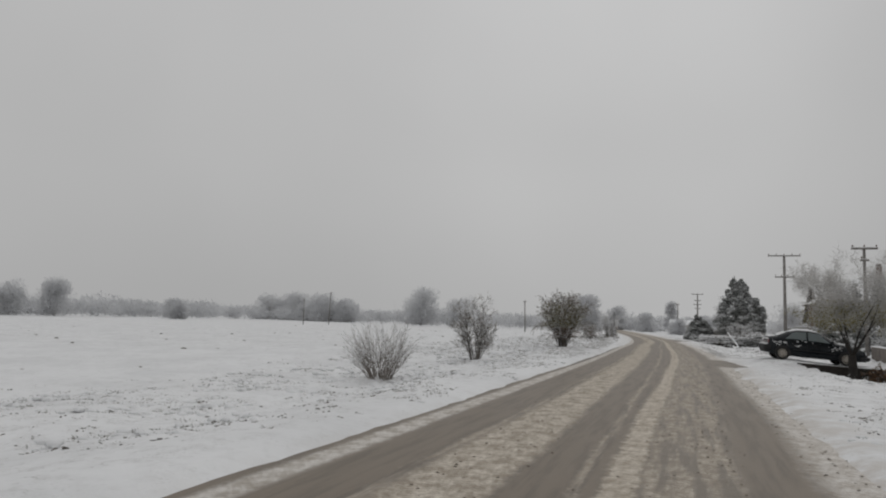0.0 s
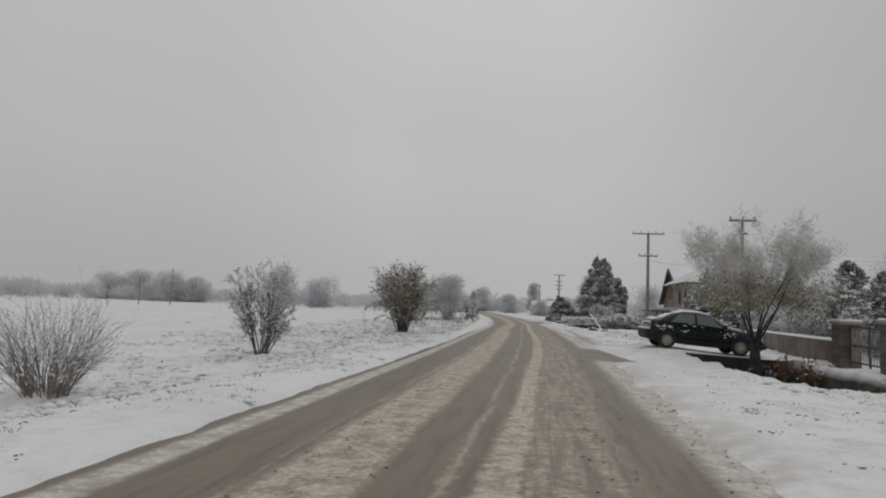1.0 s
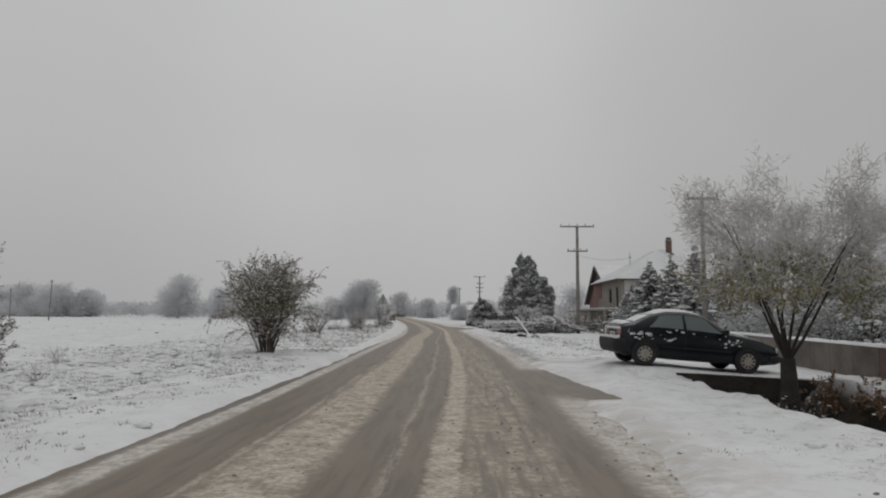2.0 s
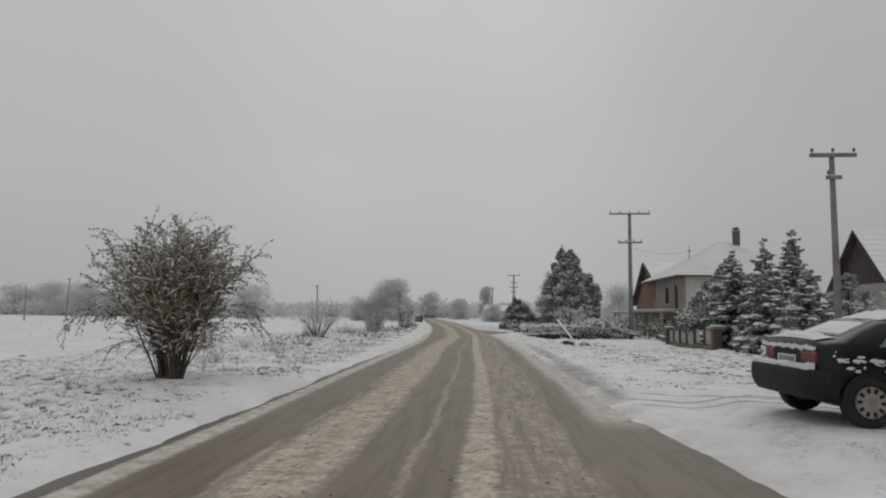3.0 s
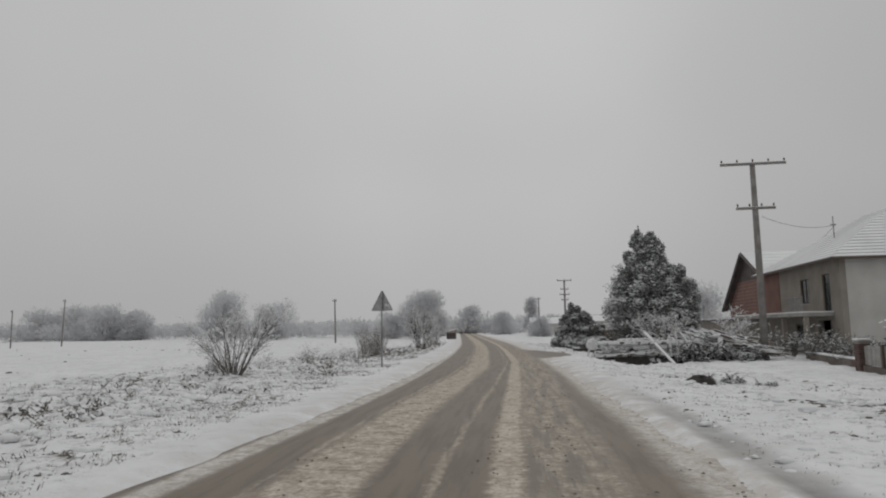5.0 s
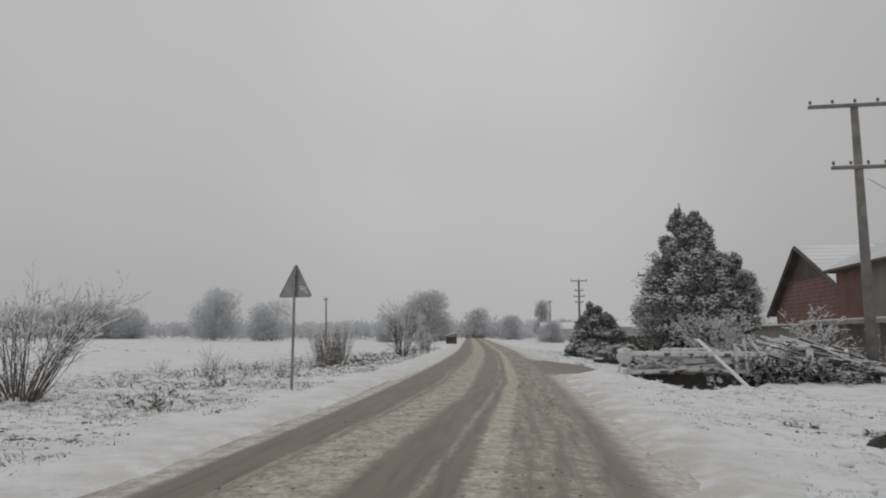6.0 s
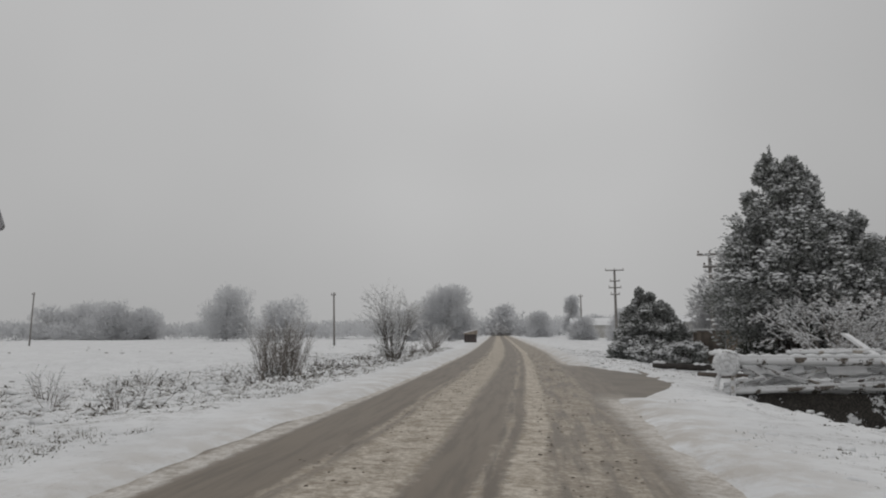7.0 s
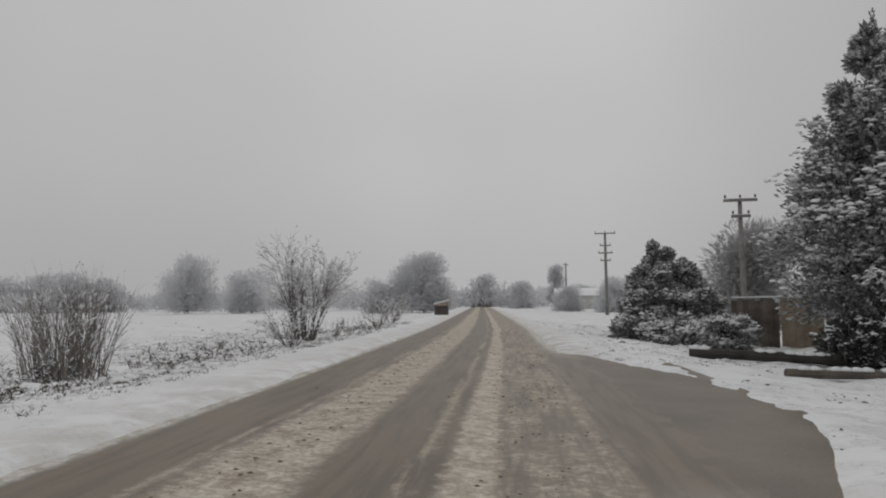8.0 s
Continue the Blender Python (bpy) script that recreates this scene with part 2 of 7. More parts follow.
    h = maths(nt, "ADD", maths(nt, "MULTIPLY", wet, grains), maths(nt, "MULTIPLY", fine, 0.2))
    bump(nt, b, h, 0.5, 0.025)
    return m


ROAD = road_material()
GRAVEL = simple("wet_gravel", (0.118, 0.096, 0.071), (0.178, 0.145, 0.109), 0.9, 0.52, 24.0, 0.4, dist=0.012)
CRUMB = simple("brown_slush_crumbs", (0.10, 0.083, 0.065), (0.24, 0.205, 0.165), 4.0, 0.8, 40.0, 0.4)
SHADED_SOIL = simple("shaded_soil", (0.018, 0.016, 0.014), (0.05, 0.042, 0.034), 2.0, 0.8, 14.0, 0.8, dist=0.04)
CLOD = simple("grassy_clods", (0.07, 0.062, 0.052), (0.19, 0.17, 0.145), 3.0, 0.9, 30.0, 0.5)
BARK = simple("bark", (0.04, 0.034, 0.029), (0.10, 0.085, 0.073), 3.0, 0.85, 45.0, 0.6)
WET_BARK = simple("wet_black_bark", (0.016, 0.014, 0.012), (0.045, 0.039, 0.034), 3.0, 0.8, 45.0, 0.6)
TWIG = leafy("twigs", (0.07, 0.06, 0.053), (0.165, 0.147, 0.13))
GREY_TWIG = leafy("grey_snowy_twigs", (0.12, 0.10, 0.085), (0.30, 0.275, 0.25))
# real frost on near shrubs; haze painted into the far trunks
FROST_HAZE_TWIG = rimed("frosted_hazed_twigs", (0.36, 0.345, 0.335), (0.60, 0.59, 0.58))
# haze over the willow is put into this pale colour
WISPY = rimed("wispy_hazed_twigs", (0.42, 0.41, 0.395), (0.66, 0.65, 0.635))
LEAF = dusted("dull_autumn_leaves", (0.14, 0.118, 0.09), (0.31, 0.262, 0.20), 0.36)
RUST = leafy("rust_brown_dead_leaves", (0.13, 0.075, 0.04), (0.26, 0.16, 0.09))
LEAF_GREEN = dusted("yellow_green_leaves", (0.16, 0.15, 0.062), (0.31, 0.27, 0.125), 0.16)
# needle tone is lifted to paint in haze; the white share is snow
NEEDLE = dusted("hazed_snowy_needles", (0.14, 0.15, 0.135), (0.26, 0.27, 0.25), 0.48)
BOUGH = dusted("cut_evergreen_boughs", (0.035, 0.04, 0.033), (0.075, 0.082, 0.066), 0.12)
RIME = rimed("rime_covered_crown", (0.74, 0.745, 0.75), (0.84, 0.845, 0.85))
# distance haze is put into these two pale twig colours
HAZED_FAR = rimed("rime_covered_far_crown", (0.62, 0.625, 0.635), (0.73, 0.735, 0.745))
HAZED_GREY = rimed("grey_hazed_twigs", (0.36, 0.36, 0.365), (0.52, 0.52, 0.525))
GRASS = leafy("dead_grass", (0.07, 0.062, 0.05), (0.24, 0.215, 0.175))
WEED = leafy("withered_dark_weeds", (0.045, 0.04, 0.034), (0.13, 0.115, 0.098))
POLE_WOOD = simple("weathered_pole_wood", (0.15, 0.14, 0.13), (0.26, 0.245, 0.23), 2.0, 0.8, 60.0, 0.4)
STEEL = simple("galvanised_steel", (0.20, 0.20, 0.205), (0.34, 0.34, 0.345), 6.0, 0.5, 70.0, 0.1, 0.5)
SIGN_BACK = simple("grey_sign_back", (0.27, 0.27, 0.275), (0.38, 0.38, 0.385), 5.0, 0.5, 50.0, 0.1, 0.3)
INSULATOR = simple("porcelain", (0.10, 0.07, 0.05), (0.16, 0.11, 0.08), 9.0, 0.25, 30.0, 0.0)
PAINT = simple("dark_car_paint", (0.004, 0.006, 0.008), (0.009, 0.012, 0.015), 1.5, 0.25, 90.0, 0.0)
next(n for n in PAINT.node_tree.nodes if n.type == "BSDF_PRINCIPLED").inputs["Specular IOR Level"].default_value = 0.3
PLASTIC = simple("black_plastic", (0.007, 0.007, 0.007), (0.016, 0.016, 0.017), 5.0, 0.75, 80.0, 0.1)
RUBBER = simple("tyre_rubber", (0.012, 0.012, 0.012), (0.03, 0.029, 0.028), 6.0, 0.8, 60.0, 0.3)
RIM = simple("dirty_wheel_cover", (0.27, 0.24, 0.20), (0.42, 0.39, 0.35), 8.0, 0.45, 60.0, 0.1, 0.3)
RED_LAMP = simple("red_lamp_glass", (0.16, 0.012, 0.012), (0.24, 0.02, 0.018), 6.0, 0.15, 60.0, 0.0)
CLEAR_LAMP = simple("clear_lamp_glass", (0.45, 0.46, 0.47), (0.6, 0.6, 0.6), 6.0, 0.12, 60.0, 0.0)
PLATE = simple("number_plate", (0.55, 0.55, 0.54), (0.65, 0.65, 0.64), 5.0, 0.4, 60.0, 0.0)
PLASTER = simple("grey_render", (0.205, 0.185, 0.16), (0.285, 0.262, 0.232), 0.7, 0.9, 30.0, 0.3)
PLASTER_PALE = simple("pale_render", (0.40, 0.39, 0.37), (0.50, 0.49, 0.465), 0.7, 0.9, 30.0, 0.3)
BRICK = simple("red_brick", (0.085, 0.056, 0.047), (0.14, 0.088, 0.073), 1.2, 0.85, 18.0, 0.4, jitter=0.25)
BRICK_WALL = simple("red_brick_wall", (0.15, 0.079, 0.064), (0.215, 0.115, 0.094), 1.2, 0.85, 18.0, 0.4)
BRICK_GREY = simple("grey_brown_brick", (0.095, 0.078, 0.068), (0.15, 0.125, 0.108), 1.2, 0.85, 18.0, 0.4, jitter=0.25)
MORTAR = simple("mortar", (0.25, 0.21, 0.18), (0.34, 0.29, 0.25), 2.0, 0.9, 30.0, 0.3)
ROOF_DARK = simple("dark_roof_tiles", (0.05, 0.042, 0.04), (0.10, 0.08, 0.075), 1.5, 0.7, 25.0, 0.4, jitter=0.15)
CONCRETE = simple("concrete", (0.26, 0.25, 0.235), (0.38, 0.37, 0.35), 1.1, 0.9, 30.0, 0.35)
PICKET = simple("weathered_white_paint", (0.26, 0.25, 0.235), (0.40, 0.39, 0.37), 4.0, 0.7, 40.0, 0.2, jitter=0.1)
PLINTH = simple("dark_brown_plinth", (0.10, 0.085, 0.075), (0.19, 0.165, 0.145), 1.1, 0.9, 30.0, 0.35)
PLANK = simple("grey_plank", (0.16, 0.135, 0.11), (0.30, 0.26, 0.22), 2.0, 0.8, 40.0, 0.4, jitter=0.25)
LOG_BARK = simple("log_bark", (0.06, 0.05, 0.042), (0.15, 0.125, 0.105), 2.0, 0.85, 35.0, 0.6, jitter=0.2)
BOARD_TAN = simple("tan_boards", (0.21, 0.165, 0.12), (0.31, 0.25, 0.19), 2.0, 0.8, 40.0, 0.3, jitter=0.15)
FRAME = simple("brown_window_frame", (0.07, 0.05, 0.04), (0.11, 0.08, 0.06), 6.0, 0.5, 50.0, 0.1)
WIRE = simple("black_cable", (0.02, 0.02, 0.02), (0.04, 0.04, 0.04), 6.0, 0.6, 50.0, 0.0)


def glass_material(name, tint):
    m, nt, b = mat_base(name)
    b.inputs["Base Color"].default_value = (*tint, 1)
    b.inputs["Roughness"].default_value = 0.06
    b.inputs["Transmission Weight"].default_value = 0.85
    b.inputs["IOR"].default_value = 1.3
    return m


GLASS = glass_material("tinted_glass", (0.10, 0.12, 0.12))
# sky reflection is partly put into this lighter, half-opaque tint
CAR_GLASS = glass_material("car_glass", (0.27, 0.315, 0.315))
next(n for n in CAR_GLASS.node_tree.nodes if n.type == "BSDF_PRINCIPLED").inputs["Transmission Weight"].default_value = 0.45


# ---------------- mesh helpers ----------------
def mesh_object(name, verts, faces, mat, parent=None, label="", smooth=False):
    me = bpy.data.meshes.new(name)
    me.from_pydata([tuple(v) for v in verts], [], faces)
    me.validate()
    me.update()
    if smooth:
        me.polygons.foreach_set("use_smooth", [True] * len(me.polygons))
    me.materials.append(mat)
    ob = new(name, me)
    if parent is not None:
        ob.parent = parent
    if label:
        tagged(ob, label)
    return ob


def part(name, bm, mat, parent, label="", smooth=False):
    me = bpy.data.meshes.new(name)
    bm.to_mesh(me)
    bm.free()
    if smooth:
        me.polygons.foreach_set("use_smooth", [True] * len(me.polygons))
    me.materials.append(mat)
    ob = new(name, me)
    ob.parent = parent
    if label:
        tagged(ob, label)
    return ob


def thing(name, m, label, category, group="", kind=""):
    ob = new(name)
    ob.empty_display_size = 0.2
    ob.matrix_world = m
    return tagged(ob, label, category, group, kind)


def box_bm(bm, x0, y0, z0, x1, y1, z1, bevel=0.0):
    r = bmesh.ops.create_cube(bm, size=1.0)
    for v in r["verts"]:
        v.co = Vector(((x0 + x1) / 2 + v.co.x * (x1 - x0), (y0 + y1) / 2 + v.co.y * (y1 - y0), (z0 + z1) / 2 + v.co.z * (z1 - z0)))
    if bevel:
        es = {ed for v in r["verts"] for ed in v.link_edges}
        bmesh.ops.bevel(bm, geom=list(es), offset=bevel, segments=1, affect="EDGES")
    return bm


def box(name, dims, mat, parent, label="", bevel=0.0):
    return part(name, box_bm(bmesh.new(), *dims, bevel=bevel), mat, parent, label)


def tube(V, F, pts, radii, sides=5, cap=True):
    """Appends a tapered tube along pts to the lists V and F."""
    pts = [Vector(p) for p in pts]
    b0 = len(V)
    n = len(pts)
    for i, p in enumerate(pts):
        d = (pts[min(i + 1, n - 1)] - pts[max(i - 1, 0)])
        if d.length < 1e-6:
            d = Vector((0, 0, 1))
        d.normalize()
        a = d.cross(Vector((0.3, 0.9, 0.2)) if abs(d.z) > 0.8 else Vector((0, 0, 1)))
        a.normalize()
        c = d.cross(a)
        for k in range(sides):
            t = 2 * math.pi * k / sides
            V.append(p + (a * math.cos(t) + c * math.sin(t)) * radii[i])
    for i in range(n - 1):
        for k in range(sides):
            q = b0 + i * sides
            k2 = (k + 1) % sides
            F.append((q + k, q + k2, q + sides + k2, q + sides + k))
    if cap:
        F.append(tuple(b0 + k for k in reversed(range(sides))))
        F.append(tuple(b0 + (n - 1) * sides + k for k in range(sides)))


def blob(V, F, p, rx, ry, rz, rng, rough=0.25):
    """A small uneven lump of 16 faces with a flat underside."""
    b0 = len(V)
    V.append((p[0], p[1], p[2] + rz))
    a0 = rng.uniform(0, 6.28)
    for h, s in ((0.62, 0.75), (0.0, 1.0)):
        for k in range(6):
            a = a0 + k * math.pi / 3
            w = s * (1 + rng.uniform(-rough, rough))
            V.append((p[0] + rx * w * math.cos(a), p[1] + ry * w * math.sin(a), p[2] + rz * h * (1 + rng.uniform(-rough, rough))))
    for k in range(6):
        k2 = (k + 1) % 6
        F.append((b0, b0 + 1 + k, b0 + 1 + k2))
        F.append((b0 + 1 + k, b0 + 7 + k, b0 + 7 + k2, b0 + 1 + k2))
    F.append(tuple(b0 + 7 + k for k in reversed(range(6))))


def leaf(V, F, p, d, up, length, width):
    """A small folded leaf or spray from p along d."""
    d = Vector(d).normalized()
    s = d.cross(up)
    if s.length < 1e-3:
        s = Vector((1, 0, 0))
    s.normalize()
    n = s.cross(d)
    b0 = len(V)
    p = Vector(p)
    V.extend([p, p + d * length * 0.5 + s * width * 0.5 + n * width * 0.12, p + d * length, p + d * length * 0.5 - s * width * 0.5 + n * width * 0.12])
    F.append((b0, b0 + 1, b0 + 2))
    F.append((b0, b0 + 2, b0 + 3))


def rand_dir(rng):
    z = rng.uniform(-1, 1)
    a = rng.uniform(0, 2 * math.pi)
    r = math.sqrt(1 - z * z)
    return Vector((r * math.cos(a), r * math.sin(a), z))


def grow(rng, out, p, d, length, radius, level, plan, droop=0.0, wob=0.12):
    """A branch and its side branches; plan holds (how many, length ratio, spread) level by level."""
    n = 6 if level == 0 else 4
    pts, rad = [Vector(p)], [radius]
    d = Vector(d).normalized()
    for i in range(n):
        d = (d + rand_dir(rng) * wob + Vector((0, 0, -droop * (i + 1) / n))).normalized()
        pts.append(pts[-1] + d * (length / n))
        rad.append(radius * (1 - 0.8 * (i + 1) / n))
    out.append((level, pts, rad))
    if level < len(plan):
        many, ratio, spread = plan[level]
        for k in range(many):
            t = rng.uniform(0.28, 1.0) * n
            i = min(int(t), n - 1)
            q = pts[i].lerp(pts[i + 1], t - i)
            dd = (pts[i + 1] - pts[i]).normalized()
            side = rand_dir(rng)
            side = (side - dd * side.dot(dd)).normalized()
            grow(rng, out, q, dd + side * spread * rng.uniform(0.6, 1.3), length * ratio * rng.uniform(0.6, 1.25) * (1.15 - 0.5 * t / n), max(0.003, rad[i] * 0.6), level + 1, plan, droop, wob * 1.3)


# ---------------- the run of the road ----------------
def centre(y):
    """x of the road's middle line."""
    ks = ((-80, 0.3), (0, 0.2), (20, 0.15), (35, 0.0), (48, -0.45), (62, -1.3), (75, -2.15), (88, -3.35), (105, -5.1), (120, -7.0), (150, -10.8), (200, -17.2), (300, -30.0), (800, -100.0))
    for (y0, x0), (y1, x1) in zip(ks, ks[1:]):
        if y <= y1:
            t = (y - y0) / (y1 - y0)
            return x0 + (x1 - x0) * t
    return ks[-1][1]


def centre_s(y):
    return sum(centre(y + k * 3.0) for k in range(-3, 4)) / 7


def sstep(a, b, v):
    t = min(1.0, max(0.0, (v - a) / (b - a)))
    return t * t * (3 - 2 * t)


def n2(x, y, s, seed=0.0):
    return noise.noise(Vector((x * s, y * s, seed)))


def drive_z(x):
    """Top of the first driveway, which drops away from the road."""
    return 0.0 + 0.20 * sstep(2.8, 5.0, x) - 0.20 * sstep(5.3, 8.4, x)


def ditch_a(x, y):
    return sstep(5.9, 6.9, x) * (1 - sstep(8.7, 9.3, x)) * sstep(22.5, 25.5, y) * (1 - sstep(32.3, 32.75, y))


LOGS_A, LOGS_B = (2.85, 79.3), (7.4, 79.1)      # the log pile's two ends


def ditch_lip(y):
    return 2.85 + 0.22 * max(0.0, 78.2 - y)


def ditch_b(x, y):
    """A pit between the verge and the log pile."""
    lip = ditch_lip(y)
    near_end = (x - 4.1) * -0.829 + (y - 73.4) * 0.559
    return sstep(lip, lip + 0.6, x) * sstep(-0.55, -0.15, 79.25 - y) * sstep(0.0, 0.6, near_end)


def rut(lat, y):
    """A muddy wheel rut in the yard-side verge."""
    c = 3.28 + 0.01 * (y - 40)
    half = 0.26 + 0.26 * sstep(39.5, 42.0, y) * (1 - sstep(44.5, 48.0, y))
    return min(1.0, 1.5 * max(0.0, 1 - abs(lat - c + 0.08 * n2(0, y, 0.5, 33)) / half)) * sstep(36.5, 38.5, y) * (1 - sstep(52.0, 64.0, y))


def field_fall(x, y, a):
    """The bank from the road down to the field: steep at first, gentle by the sign, steep again beyond."""
    drop = 0.60 - 0.36 * sstep(18, 28, y) - 0.16 * sstep(28, 40, y) + 0.04 * sstep(55, 70, y) + 0.36 * sstep(72, 86, y)
    z = -drop * sstep(3.9, 8.2, a)
    z += 0.20 * math.exp(-((x + 5.5) / 1.8) ** 2 - ((y - 37.8) / 3.5) ** 2)
    far = sstep(11.0, 34.0, a)
    return z * (1 - far) - 0.70 * far


def ground_z(x, y):
    lat = x - centre_s(y)
    a = abs(lat)
    wobble = (0.14 * n2(x, y, 0.6, 3.0) + 0.08 * n2(x, y, 2.2, 5.0)) * (1.0 if lat < 0 else 1.5)
    edge = 3.30 - 0.88 * sstep(40, 64, y) - 0.25 * sstep(70, 79, y) if lat < 0 else 3.05 - 0.2 * sstep(50, 70, y)
    bank = sstep(edge - 0.45, edge + 0.25, a + wobble)
    z = -0.10 + 0.155 * bank
    off = sstep(3.2, 6.0, a)
    z += off * (0.12 * n2(x, y, 0.45, 1.0) + 0.085 * n2(x, y, 1.6, 2.0))
    if lat < 0:
        z += field_fall(x, y, a)
        z += 0.10 * sstep(13, 16, a) * n2(x, y * 0.15, 0.5, 9.0)
    else:
        z -= 0.38 * sstep(48, 70, y) * sstep(3.2, 8.0, a)
        z += 0.05 * sstep(4, 6, a) * (1 - sstep(11, 14, a)) * n2(x, y, 2.6, 11.0)
        # the driveways lie level with the carriageway
        d1 = sstep(27.6, 29.0, y + 0.25 * n2(x, y, 0.4, 21)) * (1 - sstep(34.8, 35.9, y + 0.25 * n2(x, y, 0.4, 22)))
        d1 *= 1 - sstep(3.1, 4.1, x + 0.28 * (y - 32.5) * 0.5 + 0.14 * n2(x, y, 0.5, 23))
        d2 = sstep(75.8, 77.4, y) * (1 - sstep(88.0, 91.0, y)) * (1 - sstep(-0.2, 0.3, lat - 3.4 - 1.05 * sstep(76.6, 80.5, y) * (1 - sstep(83.5, 89.0, y)) + 0.10 * n2(x, y, 0.5, 25)))
        if a > 2.0:
            z = z * (1 - d1) + (-0.06) * d1
            z = z * (1 - d2) + (-0.06) * d2
        # packed snow under and behind the parked car
        p = sstep(32.35, 32.7, y) * (1 - sstep(36.6, 38.0, y)) * sstep(4.0, 4.9, x) * (1 - sstep(11.5, 13, x))
        z = z * (1 - p) + (drive_z(x) + 0.015 * n2(x, y, 2.0, 31)) * p
        z -= 0.05 * rut(lat, y)
        z -= 0.95 * ditch_a(x, y)
        z -= 0.75 * ditch_b(x, y)
    return z


def graded(lo, hi, a, b, step, grow_by):
    """Coordinates from lo to hi: even steps from a to b, growing outside."""
    mid = [a + step * i for i in range(int((b - a) / step) + 1)]
    left, s, v = [], step, mid[0]
    while v > lo:
        s *= grow_by
        v -= s
        left.append(v)
    right, s, v = [], step, mid[-1]
    while v < hi:
        s *= grow_by
        v += s
        right.append(v)
    return left[::-1] + mid + right


def build_ground():
    us = graded(-900, 900, -11.0, 12.5, 0.22, 1.13)
    ys = graded(-160, 1500, 6.0, 100.0, 0.30, 1.10)
    V, F, C = [], [], []
    for y in ys:
        c = centre_s(y)
        for u in us:
            x = u + c
            V.append((x, y, ground_z(x, y)))
            a = abs(u)
            g = 0.25 + 0.75 * sstep(3.4, 4.5, a) * (1 - 0.75 * sstep(11, 16, a))
            if u > 0:
                g *= 0.6
            else:
                g *= 0.45 + 0.55 * sstep(24, 38, y)
            s = (1 - sstep(2.3, 3.6 if u < 0 else 4.3, a)) * (0.55 if u < 0 else 1.0)
            da = ditch_a(x, y) if u > 0 else 0
            db = ditch_b(x, y) if u > 0 else 0
            soil = max(sstep(0.05, 0.25, db) * sstep(0.25, 0.6, x - ditch_lip(y)), sstep(0.35, 0.8, da), sstep(0.004, 0.04, da) * sstep(7.4, 7.8, x), (0.62 * rut(u, y) * (0.8 + 0.5 * n2(x, y, 1.2, 34)) if u > 0 else 0))
            C.append((g, 0.8 * s, soil, 1.0))
    w = len(us)
    for j in range(len(ys) - 1):
        for i in range(w - 1):
            q = j * w + i
            F.append((q, q + 1, q + w + 1, q + w))
    ob = mesh_object("ground", V, F, SNOW_GROUND, smooth=True)
    att = ob.data.color_attributes.new("grass", "FLOAT_COLOR", "POINT")
    att.data.foreach_set("color", np.array(C, dtype=np.float32).ravel())
    return tagged(ob, "flat snow-covered field and verge with dead grass showing", "ground", kind="structure")


def build_road():
    V, F, UV = [], [], []
    us = [-3.6 + 0.16 * i for i in range(46)]
    ys = [-60 + 0.4 * i for i in range(450)] + [120 + 4.0 * i for i in range(1, 40)]
    for y in ys:
        c = centre_s(y)
        for u in us:
            ridge = math.exp(-((abs(u) - 0.98) / 0.3) ** 2) * 0.012 * (1 + 1.2 * n2(u * 3, y, 2.0, 4))
            crown = -0.035 * (u / 3.0) ** 2
            V.append((u + c, y, crown + ridge + 0.004 * n2(u, y, 6.0, 8)))
            UV.append((u, y))
    w = len(us)
    for j in range(len(ys) - 1):
        for i in range(w - 1):
            q = j * w + i
            F.append((q, q + 1, q + w + 1, q + w))
    ob = mesh_object("road", V, F, ROAD, smooth=True)
    uv = ob.data.uv_layers.new(name="UVMap")
    idx = np.zeros(len(ob.data.loops), dtype=np.int32)
    ob.data.loops.foreach_get("vertex_index", idx)
    uv.data.foreach_set("uv", np.array(UV, dtype=np.float32)[idx].ravel())
    return tagged(ob, "narrow asphalt road with wet wheel tracks and tan slush", "road", kind="structure")


def build_drive(name, x0, x1, y0, y1, z, reach, label):
    """A patch of wet gravel that shows where the snow sinks below it."""
    V, F = [], []
    nx, ny = 30, 70
    for j in range(ny + 1):
        for i in range(nx + 1):
            y = y0 + (y1 - y0) * j / ny
            x = x0 + centre_s(y) + (x1 - x0) * i / nx
            g = ground_z(x, y)
            open_part = (1 - sstep(reach, reach + 0.15, x - centre_s(y))) * (1 - sstep(0.012, 0.03, abs(g + 0.06)))      # elsewhere it lies under the snow
            V.append((x, y, (z + 0.012 * n2(x, y, 2.2, 17)) * open_part + (g - 0.05) * (1 - open_part)))
    for j in range(ny):
        for i in range(nx):
            q = j * (nx + 1) + i
            F.append((q, q + 1, q + nx + 2, q + nx + 1))
    return tagged(mesh_object(name, V, F, GRAVEL, smooth=True), label, "driveway", kind="structure")


ground = build_ground()
road = build_road()
build_drive("driveway_1", 2.4, 5.2, 26.5, 36.6, -0.036, 4.5, "wet gravel driveway apron beside the slushy road")
build_drive("driveway_2", 2.4, 5.2, 75.0, 92.0, -0.036, 4.62, "wet gravel driveway apron by the log pile")


# ---------------- shrubs and trees ----------------
def rise(x, y):
    return ground_z(x, y)


def snow_part(SV, SF, ob, label):
    if SF:
        return tagged(mesh_object("snow_cover", SV, SF, SNOW, ob, label), kind="stuff")


